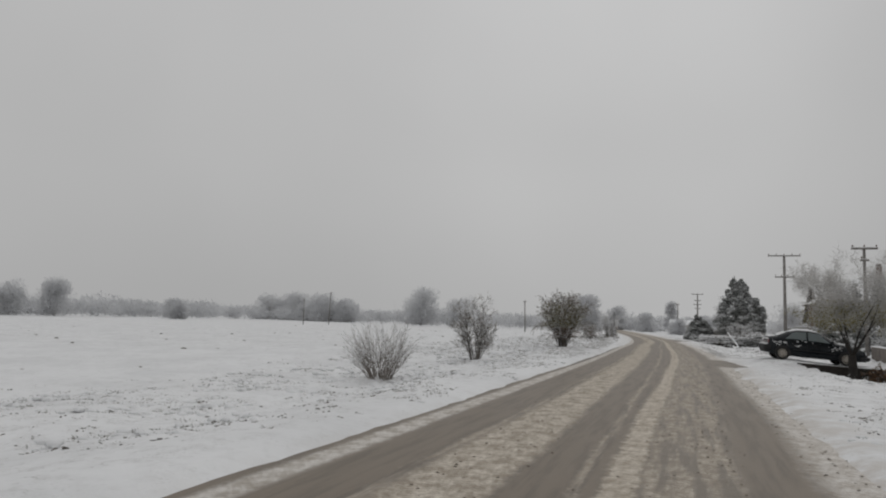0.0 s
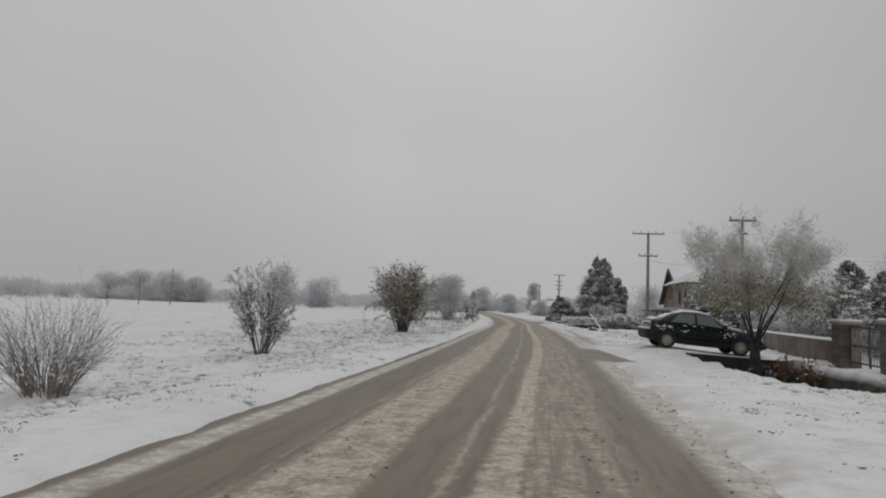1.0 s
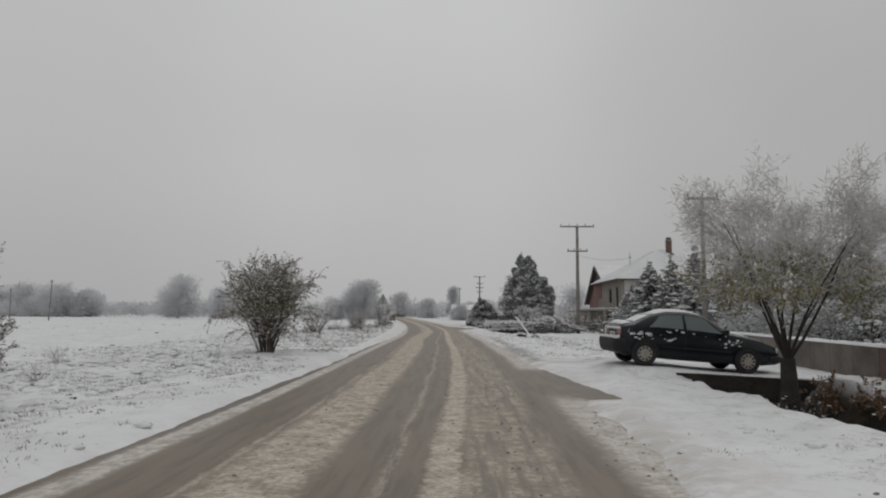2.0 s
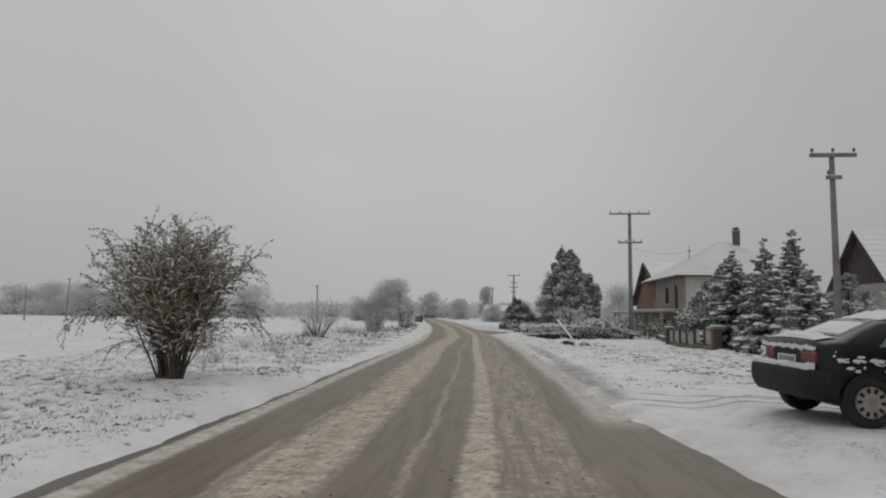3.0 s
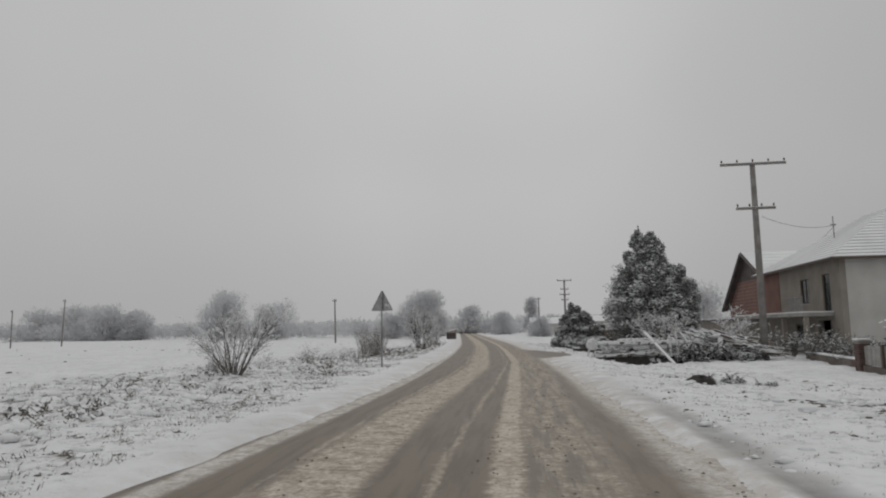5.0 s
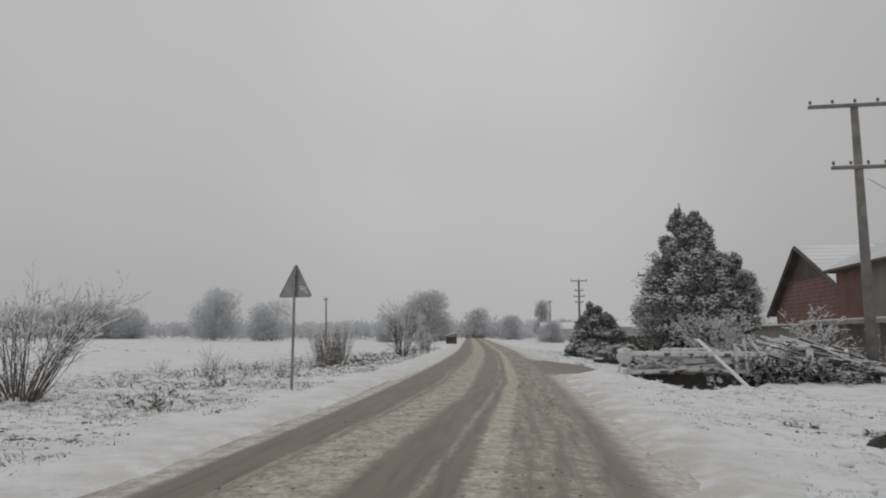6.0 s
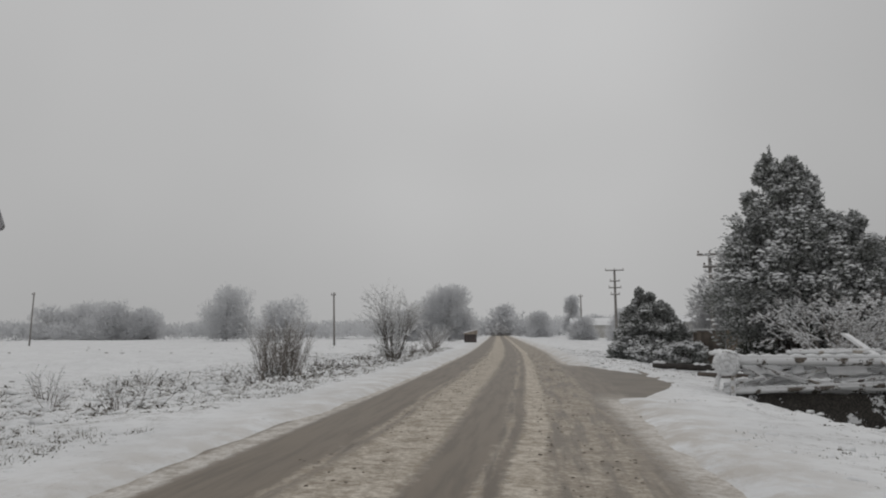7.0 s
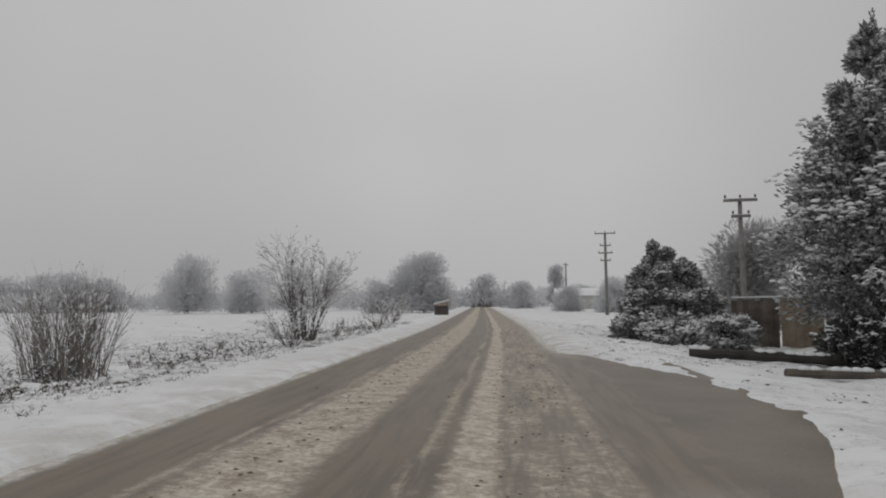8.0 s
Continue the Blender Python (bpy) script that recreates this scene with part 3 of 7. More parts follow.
def shrub(name, x, y, height, width, stems, plan, seed, label, leaves=0, leaf_mat=None, twig_mat=None, snow=1.0, lean=0.5, droop=0.05, thick=0.018, leaf_size=0.07, sink=0.05, category="shrub", group="", even=True, hang=0.42):
    rng = random.Random(seed)
    out = []
    for k in range(stems):
        a = rng.uniform(0, 2 * math.pi)
        r = width * 0.09 * math.sqrt(rng.random())
        tilt = lean * math.sqrt(rng.random())
        reach = rng.uniform(0.72, 1.08) if even else (1.05 - hang * tilt / lean) * rng.uniform(0.8, 1.05)
        d = Vector((math.cos(a) * tilt, math.sin(a) * tilt, 1.0))
        grow(rng, out, (r * math.cos(a), r * math.sin(a), -sink), d, height * reach, thick * rng.uniform(0.7, 1.3), 0, plan, droop)
    ob = thing(name, pose(x, y, rise(x, y)), label, category, group)
    V, F, SV, SF, LV, LF = [], [], [], [], [], []
    top = len(plan)
    for level, pts, rad in out:
        tube(V, F, pts, rad, 5 if level == 0 else 3, cap=False)
        if level >= 1 and snow:
            for i in range(len(pts) - 1):
                if rng.random() < 0.62 * snow:
                    seg = pts[i + 1] - pts[i]
                    if abs(seg.normalized().z) < 0.86:
                        s = rng.uniform(0.010, 0.022) * (1.25 if level < top else 1.0)
                        lift = Vector((0, 0, rad[i] + s * 0.5))
                        tube(SV, SF, [pts[i] + lift * 0.6, pts[i].lerp(pts[i + 1], 0.5) + lift, pts[i + 1] + lift * 0.6], [s * 0.5, s, s * 0.4], 4)
        if level == top and leaves:
            for k in range(leaves):
                t = rng.uniform(0.1, 1.0) * (len(pts) - 1)
                i = min(int(t), len(pts) - 2)
                p = pts[i].lerp(pts[i + 1], t - i)
                dd = ((pts[i + 1] - pts[i]).normalized() + rand_dir(rng) * 0.9)
                ln = leaf_size * rng.uniform(0.6, 1.3)
                leaf(LV, LF, p, dd, Vector((0, 0, 1)), ln, ln * 0.5)
                if snow and rng.random() < 0.22 * snow:
                    blob(SV, SF, p + dd.normalized() * ln * 0.5, ln * 0.5, ln * 0.42, ln * 0.28, rng)
    mesh_object("twig_crown", V, F, twig_mat or TWIG, ob)
    if LF:
        mesh_object("foliage", LV, LF, leaf_mat or LEAF, ob, "sparse autumn leaves")
    snow_part(SV, SF, ob, "fresh snow lying on the twigs")
    return ob


def spruce(name, x, y, height, radius, seed, label, layers=24, snow=0.6, base_gap=0.2, group="", detail=1.0):
    """Whorls of drooping boughs with hanging needle sprays, snow lying on the boughs."""
    rng = random.Random(seed)
    ob = thing(name, pose(x, y, rise(x, y)), label, "conifer", group)
    V, F, NV, NF, SV, SF = [], [], [], [], [], []
    tube(V, F, [(0, 0, -0.1), (0.02, 0, height * 0.5), (0, 0, height * 0.98)], [0.03 * height ** 0.8, 0.018 * height ** 0.8, 0.008], 7)
    for l in range(layers):
        f = l / (layers - 1)
        z0 = base_gap + (height * 0.97 - base_gap) * f ** 0.92
        reach = radius * (1 - f) ** 0.9 * rng.uniform(0.78, 1.12) + 0.07
        n = max(5, int((14 - 7 * f) * detail))
        a0 = rng.uniform(0, 6.28)
        for k in range(n):
            a = a0 + 2 * math.pi * k / n + rng.uniform(-0.35, 0.35)
            L = reach * rng.uniform(0.6, 1.15)
            d = Vector((math.cos(a), math.sin(a), 0.05 + 0.75 * f))
            z = max(0.06, z0 + rng.uniform(-0.5, 0.5) * height / layers * 4.0)
            pts = [Vector((0, 0, z))]
            m = 4
            for i in range(m):
                d = (d + Vector((0, 0, -0.20 + 0.07 * i)) + rand_dir(rng) * 0.07).normalized()
                pts.append(pts[-1] + d * L / m)
            tube(V, F, pts, [0.016, 0.012, 0.009, 0.006, 0.003], 3, cap=False)
            sprays = max(14, int(96 * L * detail))
            for s in range(sprays):
                t = rng.uniform(0.08, 1.0) * m
                i = min(int(t), m - 1)
                p = pts[i].lerp(pts[i + 1], t - i)
                bd = (pts[i + 1] - pts[i]).normalized()
                side = Vector((-bd.y, bd.x, 0)).normalized() * rng.choice((-1, 1))
                dd = bd * rng.uniform(0.2, 1.0) + side * rng.uniform(0.2, 1.0) + Vector((0, 0, rng.uniform(-0.9, 0.1)))
                ln = rng.uniform(0.14, 0.34) * (0.5 + 0.5 * min(1, L))
                leaf(NV, NF, p, dd, rand_dir(rng), ln, ln * 0.46)
                if snow and rng.random() < 0.05 * snow:
                    r = ln * rng.uniform(0.22, 0.42)
                    blob(SV, SF, p + dd.normalized() * ln * 0.4 + Vector((0, 0, 0.01)), r * 1.3, r, r * 0.6, rng, 0.4)
            if snow and L > 0.12 and rng.random() < (0.35 + 0.65 * min(1.0, snow)) * (1.1 - 0.7 * f):
                t0 = rng.uniform(0.45, 0.75)
                width = rng.uniform(0.07, 0.15) * (0.5 + 0.5 * min(1, L)) * (0.8 + 0.3 * snow)
                steps = 3 + int(4 * L)
                for e in range(steps):       # one soft pad along the outer bough
                    t = (t0 + (1.0 - t0) * e / max(1, steps - 1)) * m
                    i = min(int(t), m - 1)
                    q = pts[i].lerp(pts[i + 1], t - i)
                    r = width * rng.uniform(0.7, 1.15)
                    blob(SV, SF, q + Vector((rng.uniform(-0.05, 0.05), rng.uniform(-0.05, 0.05), -0.01)), r * 1.25, r * 1.1, r * 0.75, rng, 0.35)
    mesh_object("trunk", V, F, BARK, ob)
    mesh_object("crown", NV, NF, NEEDLE, ob)
    snow_part(SV, SF, ob, "pads of fresh snow on the boughs")
    return ob


def cypress(name, x, y, height, radius, seed, label, tops=((0, 0, 1.0),), snow=0.5, clumps=900, leaf_mat=None, size=0.22, belly=0.25, category="conifer", group="", thick=0.10, taper=1.0, lumpy=1.0, lobes=110, skirt=0.04):
    """A dense evergreen: upward sprays clustered into lumps round one or several leaders."""
    rng = random.Random(seed)
    ob = thing(name, pose(x, y, rise(x, y)), label, category, group)
    V, F, NV, NF, SV, SF = [], [], [], [], [], []
    for tx, ty, th in tops:
        tube(V, F, [(tx * 0.3, ty * 0.3, -0.1), (tx, ty, height * th * 0.5), (tx, ty, height * th * 0.93)], [thick, thick * 0.6, 0.012], 7)
    lumps = []
    for tx, ty, th in tops:
        h = height * th
        for k in range(int(lobes * th)):
            f = rng.random() ** 1.15
            z = h * (skirt + (0.99 - skirt) * f)
            prof = (min(1.0, 0.62 + f / belly * 0.38) if f < belly else ((1 - f) / (1 - belly)) ** taper)
            a = rng.uniform(0, 6.28)
            r = radius * prof * rng.uniform(0.55, 1.0)
            lumps.append((Vector((tx + r * math.cos(a), ty + r * math.sin(a), z)), radius * (0.05 + 0.20 * prof) * lumpy * rng.uniform(0.7, 1.3), Vector((math.cos(a), math.sin(a), 0.0))))
        lumps.append((Vector((tx, ty, h * 0.97)), radius * 0.1, Vector((0, 0, 1))))
    for tx, ty, th in tops:            # upright leading shoots
        for k in range(4 if height > 3 else 0):
            a, r = rng.uniform(0, 6.28), radius * rng.uniform(0.0, 0.2)
            b = Vector((tx + r * math.cos(a), ty + r * math.sin(a), height * th * rng.uniform(0.86, 0.93)))
            e = b + Vector((rng.uniform(-0.08, 0.08), rng.uniform(-0.08, 0.08), rng.uniform(0.5, 0.95) * height / 8))
            tube(V, F, [b, e], [0.02, 0.005], 4)
            for i in range(46):
                f = rng.random()
                leaf(NV, NF, b.lerp(e, f), rand_dir(rng) * 0.8 + Vector((0, 0, 0.9)), rand_dir(rng), size * (1.1 - 0.6 * f), size * 0.3)
    per = max(8, clumps * 8 // len(lumps))
    for c, s, o in lumps:
        tube(V, F, [(c.x * 0.25, c.y * 0.25, max(0.1, c.z - s * 1.6)), c], [0.02, 0.006], 3, cap=False)
        for k in range(per):
            q = rand_dir(rng) * s * rng.uniform(0.35, 1.0)
            q.z *= 1.1
            p = c + q
            dd = q.normalized() * 0.8 + o * 0.6 + Vector((0, 0, 0.35)) + rand_dir(rng) * 0.6
            ln = size * rng.uniform(0.6, 1.35)
            leaf(NV, NF, p, dd, rand_dir(rng), ln, ln * 0.42)
            if snow and q.z > 0.15 * s and rng.random() < 0.10 * snow:
                r = rng.uniform(0.03, 0.07) * (0.4 + 0.6 * size / 0.22)
                blob(SV, SF, p + dd.normalized() * ln * 0.5, r * 1.2, r * 1.1, r * 0.7, rng, 0.4)
        if snow:                       # soft pads of snow on the top of each lump
            for k in range(int((4 + 9 * min(2.0, snow) * rng.random() + snow) * (0.6 + 1.6 * s))):
                q = (o * rng.uniform(0.0, 1.0) + rand_dir(rng) * 0.6) * s * 0.85
                q.z = s * rng.uniform(0.45, 1.0)
                r = rng.uniform(0.025, 0.075) * (0.6 + s)
                blob(SV, SF, c + q, r * 1.2, r * 1.1, r * 0.8, rng, 0.45)
    mesh_object("trunk", V, F, BARK, ob)
    mesh_object("crown", NV, NF, leaf_mat or NEEDLE, ob)
    snow_part(SV, SF, ob, "dabs of fresh snow on the foliage")
    return ob


def broad_tree(name, x, y, height, crown_w, seed, label, trunk=0.16, clear=0.25, mat=None, wood=None, count=2600, leaf_size=0.16, plan=((7, 0.55, 0.9), (6, 0.5, 0.9)), stems=3, group="", z=None, category="tree", snow=0.0, slim=0.28, limb=0.7, green=0, green_mat=None):
    """A branching tree with a crown of pale twigs, uneven and full of gaps."""
    rng = random.Random(seed)
    ob = thing(name, pose(x, y, rise(x, y) if z is None else z), label, category, group)
    out = []
    for k in range(stems):
        a = 2 * math.pi * (k + rng.random()) / stems
        tilt = 0.12 if stems == 1 else crown_w / height * 0.55
        grow(rng, out, (0, 0, height * clear), (math.cos(a) * tilt, math.sin(a) * tilt, 1.0), height * (1 - clear) * rng.uniform(0.8, 1.0), trunk * limb, 0, plan, 0.0, 0.10)
    V, F, LV, LF, SV, SF = [], [], [], [], [], []
    tube(V, F, [(0, 0, -0.15), (0.03, 0.02, height * clear * 0.6), (0, 0, height * clear + 0.1)], [trunk * 1.7, trunk * 1.05, trunk * 0.85], 8)
    fine, BV, BF = [], [], []
    for level, pts, rad in out:
        if level == 0:
            LIM = ([], [])
            tube(*LIM, pts, rad, 6, cap=False)
            mesh_object("limb", *LIM, wood or BARK, ob)
        else:
            tube(BV, BF, pts, rad, 3, cap=False)
        if level == len(plan):
            fine.append(pts)
    for k in range(count):
        pts = fine[rng.randrange(len(fine))]
        t = rng.uniform(0.0, 1.0) * (len(pts) - 1)
        i = min(int(t), len(pts) - 2)
        p = pts[i].lerp(pts[i + 1], t - i) + rand_dir(rng) * leaf_size * 0.7
        ln = leaf_size * rng.uniform(0.6, 1.6)
        leaf(LV, LF, p, rand_dir(rng) + (pts[i + 1] - pts[i]).normalized() * 0.8, rand_dir(rng), ln, ln * slim)
        if snow and rng.random() < snow:
            blob(SV, SF, p, ln * 0.4, ln * 0.35, ln * 0.22, rng)
    GV, GF = [], []
    while green and len(GF) < 2 * green:         # leaves hang on longest low down
        pts = fine[rng.randrange(len(fine))]
        i = rng.randrange(len(pts) - 1)
        q = pts[i].lerp(pts[i + 1], rng.random()) + rand_dir(rng) * 0.12
        if rng.random() > max(0.0, 1.15 - q.z / (0.72 * height)) ** 1.6:
            continue
        ln = rng.uniform(0.06, 0.13)
        leaf(GV, GF, q, rand_dir(rng) + Vector((0, 0, -0.3)), rand_dir(rng), ln, ln * 0.5)
    if GF:
        mesh_object("green_foliage", GV, GF, green_mat, ob, "remaining yellow-green leaves")
    mesh_object("trunk", V, F, wood or BARK, ob)
    mesh_object("limb_crown", BV, BF, mat or RIME, ob)
    mesh_object("crown", LV, LF, mat or RIME, ob)
    snow_part(SV, SF, ob, "fresh snow on the twigs")
    return ob


def arching_shrub(name, x, y, height, seed, label, stems=100, low_stems=16, spread=0.34):
    """Stems that rise in a sheaf and arch over, their ends furred with small leaves and wet snow, low ones hanging to the ground."""
    rng = random.Random(seed)
    ob = thing(name, pose(x, y, rise(x, y)), label, "shrub")
    V, F, TV, TF, LV, LF, OV, OF, RV, RF, SV, SF = ([] for _ in range(12))
    n = 11

    def furred(line, count, long, kind):
        """Small leaves set close along a twig."""
        LVk, LFk = {"outer": (LV, LF), "inner": (OV, OF), "low": (RV, RF)}[kind]
        m = len(line) - 1
        for g in range(count):
            t = rng.uniform(0.1, 1.0) * m
            k = min(int(t), m - 1)
            c = line[k].lerp(line[k + 1], t - k)
            ld = (line[k + 1] - line[k]).normalized() * 0.8 + rand_dir(rng) * 0.8 + Vector((0, 0, -0.15))
            ln = rng.uniform(long * 0.6, long * 1.2)
            leaf(LVk, LFk, c, ld, rand_dir(rng), ln, ln * 0.42)

    def snow_along(line, s0, s1):
        s = rng.uniform(s0, s1)
        lift = Vector((0, 0, s * 0.6))
        tube(SV, SF, [line[0] + lift * 0.5, line[1] + lift, line[2] + lift * 0.5], [s * 0.5, s, s * 0.4], 4)

    for k in range(stems + low_stems):
        low = k >= stems
        a = rng.uniform(0, 2 * math.pi)
        tilt = rng.uniform(0.55, 1.0) if low else spread * rng.random() ** 0.8
        outward = Vector((math.cos(a), math.sin(a), 0))
        p = outward * 0.24 * math.sqrt(rng.random()) + Vector((0, 0, -0.06))
        if low:
            p.z += rng.uniform(0.1, 0.7)
        length = height * (rng.uniform(0.42, 0.78) if low else (1.08 - 0.06 * tilt / spread) * rng.uniform(0.74, 1.04))
        d = outward * tilt + Vector((0, 0, 1))
        r0 = rng.uniform(0.006, 0.012) if low or rng.random() < 0.78 else rng.uniform(0.02, 0.034)
        pts, rad = [p], [r0]
        bend = 0.40 if low else 0.04 + 0.46 * tilt
        for i in range(n):
            f = (i + 1) / n
            d = (d.normalized() + outward * 0.07 * f * (0.4 + tilt) + rand_dir(rng) * 0.05 + Vector((0, 0, -bend * f * f))).normalized()
            pts.append(pts[-1] + d * length / n)
            rad.append(r0 * (1 - 0.85 * f))
            if pts[-1].z < 0.08:
                pts[-1].z = 0.08
        tube(V, F, pts, rad, 5, cap=False)
        furred(pts[6:], 46, 0.060, "outer")
        for i in range(6, n - 1):
            if rng.random() < 0.4:
                snow_along(pts[i - 1:i + 2], 0.008, 0.018)
        for i in range(2, n):
            for e in range(2 if low else 3):
                q = pts[i].lerp(pts[i + 1], rng.random())
                dd = (pts[i + 1] - pts[i]).normalized()
                w = rand_dir(rng)
                w = (w - dd * w.dot(dd)).normalized()
                td = (dd + w * rng.uniform(0.4, 1.0)).normalized()
                tl = rng.uniform(0.20, 0.58)
                tw = [q]
                for g in range(4):
                    td = (td + Vector((0, 0, -0.08 - 0.07 * g)) + rand_dir(rng) * 0.10).normalized()
                    tw.append(tw[-1] + td * tl / 4)
                tube(TV, TF, tw, [0.006, 0.005, 0.004, 0.003, 0.002], 3, cap=False)
                kind = "low" if q.z < height * 0.34 else "inner" if q.z < height * 0.78 and math.hypot(q.x, q.y) < 1.0 and rng.random() < 0.8 else "outer"
                furred(tw, rng.randint(4, 8) if kind == "low" else rng.randint(11, 19), 0.048 if kind == "low" else 0.064, kind)
                if rng.random() < 0.42:
                    g = rng.randrange(3)
                    snow_along((tw[g], tw[g + 1], tw[min(4, g + 2)]), 0.009, 0.020)
                if rng.random() < 0.30:
                    c = tw[rng.randint(2, 4)]
                    r = rng.uniform(0.016, 0.034)
                    blob(SV, SF, c, r * 1.5, r * 1.2, r * 0.7, rng, 0.4)
    mesh_object("stem_sheaf", V, F, BARK, ob)
    mesh_object("twig_crown", TV, TF, TWIG, ob)
    mesh_object("outer_foliage", LV, LF, LEAF, ob, "dull brown-grey autumn leaves touched with snow")
    mesh_object("inner_foliage", OV, OF, LEAF_GREEN, ob, "yellow-green leaves left inside the shrub")
    mesh_object("low_foliage", RV, RF, RUST, ob, "rust-red leaves on the low twigs")
    snow_part(SV, SF, ob, "wet snow clinging to the arching twigs")
    return ob


P_BARE = ((9, 0.42, 0.55), (4, 0.5, 0.6))
shrub("bare_shrub", -8.3, 19.1, 2.1, 4.6, 130, ((6, 0.35, 0.5),), 11, "bare thin-stemmed shrub dusted with snow on the verge", lean=0.78, thick=0.009, snow=0.5, twig_mat=GREY_TWIG, even=False, leaves=2, leaf_mat=FROST_HAZE_TWIG, leaf_size=0.05)
shrub("bare_shrub", -7.3, 26.6, 2.5, 2.4, 24, ((11, 0.34, 0.6), (6, 0.5, 0.7)), 12, "upright bare shrub with snowy twigs on the verge", lean=0.46, thick=0.020, snow=0.45, even=False, leaves=5, leaf_size=0.06)
arching_shrub("leafy_shrub", -5.45, 37.75, 2.88, 17, "large arching shrub with olive leaves under fresh snow")
shrub("bare_shrub", -10.1, 65.6, 2.35, 3.4, 34, ((7, 0.42, 0.6), (3, 0.5, 0.7)), 14, "spreading bare shrub with knotty dark branches at the field edge", lean=0.72, thick=0.017, snow=0.6, leaves=0)
shrub("low_scrub", -10.6, 65.9, 0.8, 1.8, 26, ((6, 0.45, 0.7),), 141, "dense grey scrub round the foot of the bare shrub", lean=0.8, thick=0.008, snow=0.9, twig_mat=GREY_TWIG, leaves=2, leaf_mat=GREY_TWIG, leaf_size=0.05)
shrub("low_scrub", -10.05, 84.3, 0.55, 2.2, 24, ((6, 0.45, 0.7),), 151, "dark matted scrub round the foot of the upright rods", lean=1.1, thick=0.008, snow=0.7, leaves=5, leaf_mat=BOUGH, leaf_size=0.07)
shrub("bare_shrub", -10.15, 84.6, 2.05, 8.0, 150, ((7, 0.3, 0.4),), 15, "dense shrub of upright bare rods in the snow", lean=0.21, thick=0.010, snow=0.5, twig_mat=GREY_TWIG, leaves=1, leaf_mat=GREY_TWIG, leaf_size=0.05)
shrub("bare_shrub", -8.7, 93.2, 2.7, 3.6, 30, P_BARE, 16, "tall open bare shrub with snow on its twigs", lean=0.32, thick=0.022, snow=1.0, leaves=1, leaf_mat=GREY_TWIG, leaf_size=0.06)

# ---------------- evergreens on the yard side ----------------
cypress("tall_cypress", 7.4, 90.8, 8.2, 1.85, 21, "tall dark evergreen with spiky tops under fresh snow", tops=((-0.55, 0, 1.0), (0.3, 0.1, 0.985), (-0.1, -0.3, 0.93), (0.8, 0.1, 0.91), (-1.05, 0.2, 0.78)), snow=1.7, clumps=12000, size=0.15, belly=0.28, taper=0.85, lumpy=1.4, lobes=70, skirt=0.2)
cypress("tall_cypress", 9.0, 89.7, 5.6, 1.1, 22, "lower dark evergreen beside the tall one, snow on its sprays", tops=((0.3, 0, 1.0), (0.0, 0.2, 0.9), (-0.6, -0.1, 0.85)), snow=2.6, clumps=6500, taper=0.6, size=0.15, belly=0.4, lumpy=1.75, lobes=46, skirt=0.14)
shrub("leafy_shrub", 7.6, 87.0, 2.7, 3.0, 20, ((7, 0.42, 0.7), (5, 0.5, 0.8)), 23, "pale leafy shrub under fresh snow before the evergreens", leaves=8, leaf_mat=FROST_HAZE_TWIG, twig_mat=GREY_TWIG, lean=0.6, droop=0.08, leaf_size=0.09)
cypress("spreading_juniper", 2.95, 98.6, 3.45, 1.3, 24, "pointed spreading evergreen shrub with snow on every spray", tops=((-0.45, 0, 1.0), (0.05, 0.2, 0.93), (0.55, -0.1, 0.8), (0.95, 0.2, 0.64), (-0.75, -0.3, 0.62)), snow=4.5, clumps=6200, size=0.19, belly=0.12, category="shrub", taper=0.8, lumpy=1.25, lobes=40)
cypress("low_evergreen", 4.15, 95.0, 0.95, 0.85, 25, "low rounded evergreen capped with snow", snow=3.0, clumps=420, size=0.16, belly=0.6, category="shrub", thick=0.04, taper=0.4)
cypress("low_evergreen", 5.75, 89.6, 1.05, 0.8, 27, "dark low bush almost bare of snow beside the felled log", snow=0.15, clumps=420, leaf_mat=BOUGH, size=0.16, belly=0.6, category="shrub", thick=0.04, taper=0.45)
cypress("low_evergreen", 2.75, 96.3, 0.72, 0.95, 26, "low flat evergreen under snow before the pointed one", snow=2.6, clumps=420, size=0.16, belly=0.6, category="shrub", thick=0.04, taper=0.4)
spruce("garden_spruce", 12.9, 60.9, 4.9, 1.7, 31, "young spruce with snow-laden boughs behind the fence", group="garden spruces", snow=0.8)
spruce("garden_spruce", 13.6, 58.4, 5.1, 1.8, 32, "slim young spruce with snow pads behind the fence", group="garden spruces", snow=0.75)
spruce("garden_spruce", 15.6, 60.2, 5.9, 1.6, 33, "tall young spruce with a bare tip behind the fence", group="garden spruces", snow=0.65)
cypress("shaggy_conifer", 13.9, 64.6, 4.9, 1.6, 34, "broad shaggy conifer bowed under snow behind the fence", tops=((0, 0, 1.0), (0.9, -0.6, 0.82), (-0.7, 0.5, 0.78)), snow=2.6, clumps=7000, size=0.19, belly=0.35, taper=0.75, lumpy=1.35)
cypress("shaggy_conifer", 14.4, 68.4, 4.3, 1.35, 35, "lower shaggy conifer white with snow behind the fence", tops=((0, 0, 1.0), (-0.8, 0.3, 0.75)), snow=3.0, clumps=5000, size=0.18, belly=0.4, taper=0.75, lumpy=1.35)
spruce("garden_spruce", 12.6, 55.8, 3.6, 1.5, 36, "low spruce with snowy boughs at the fence end", group="garden spruces", snow=0.9, layers=18, base_gap=0.1)
spruce("garden_spruce", 13.0, 52.6, 3.4, 1.4, 37, "low dark spruce by the garden edge", group="garden spruces", snow=0.8, layers=18, base_gap=0.1)
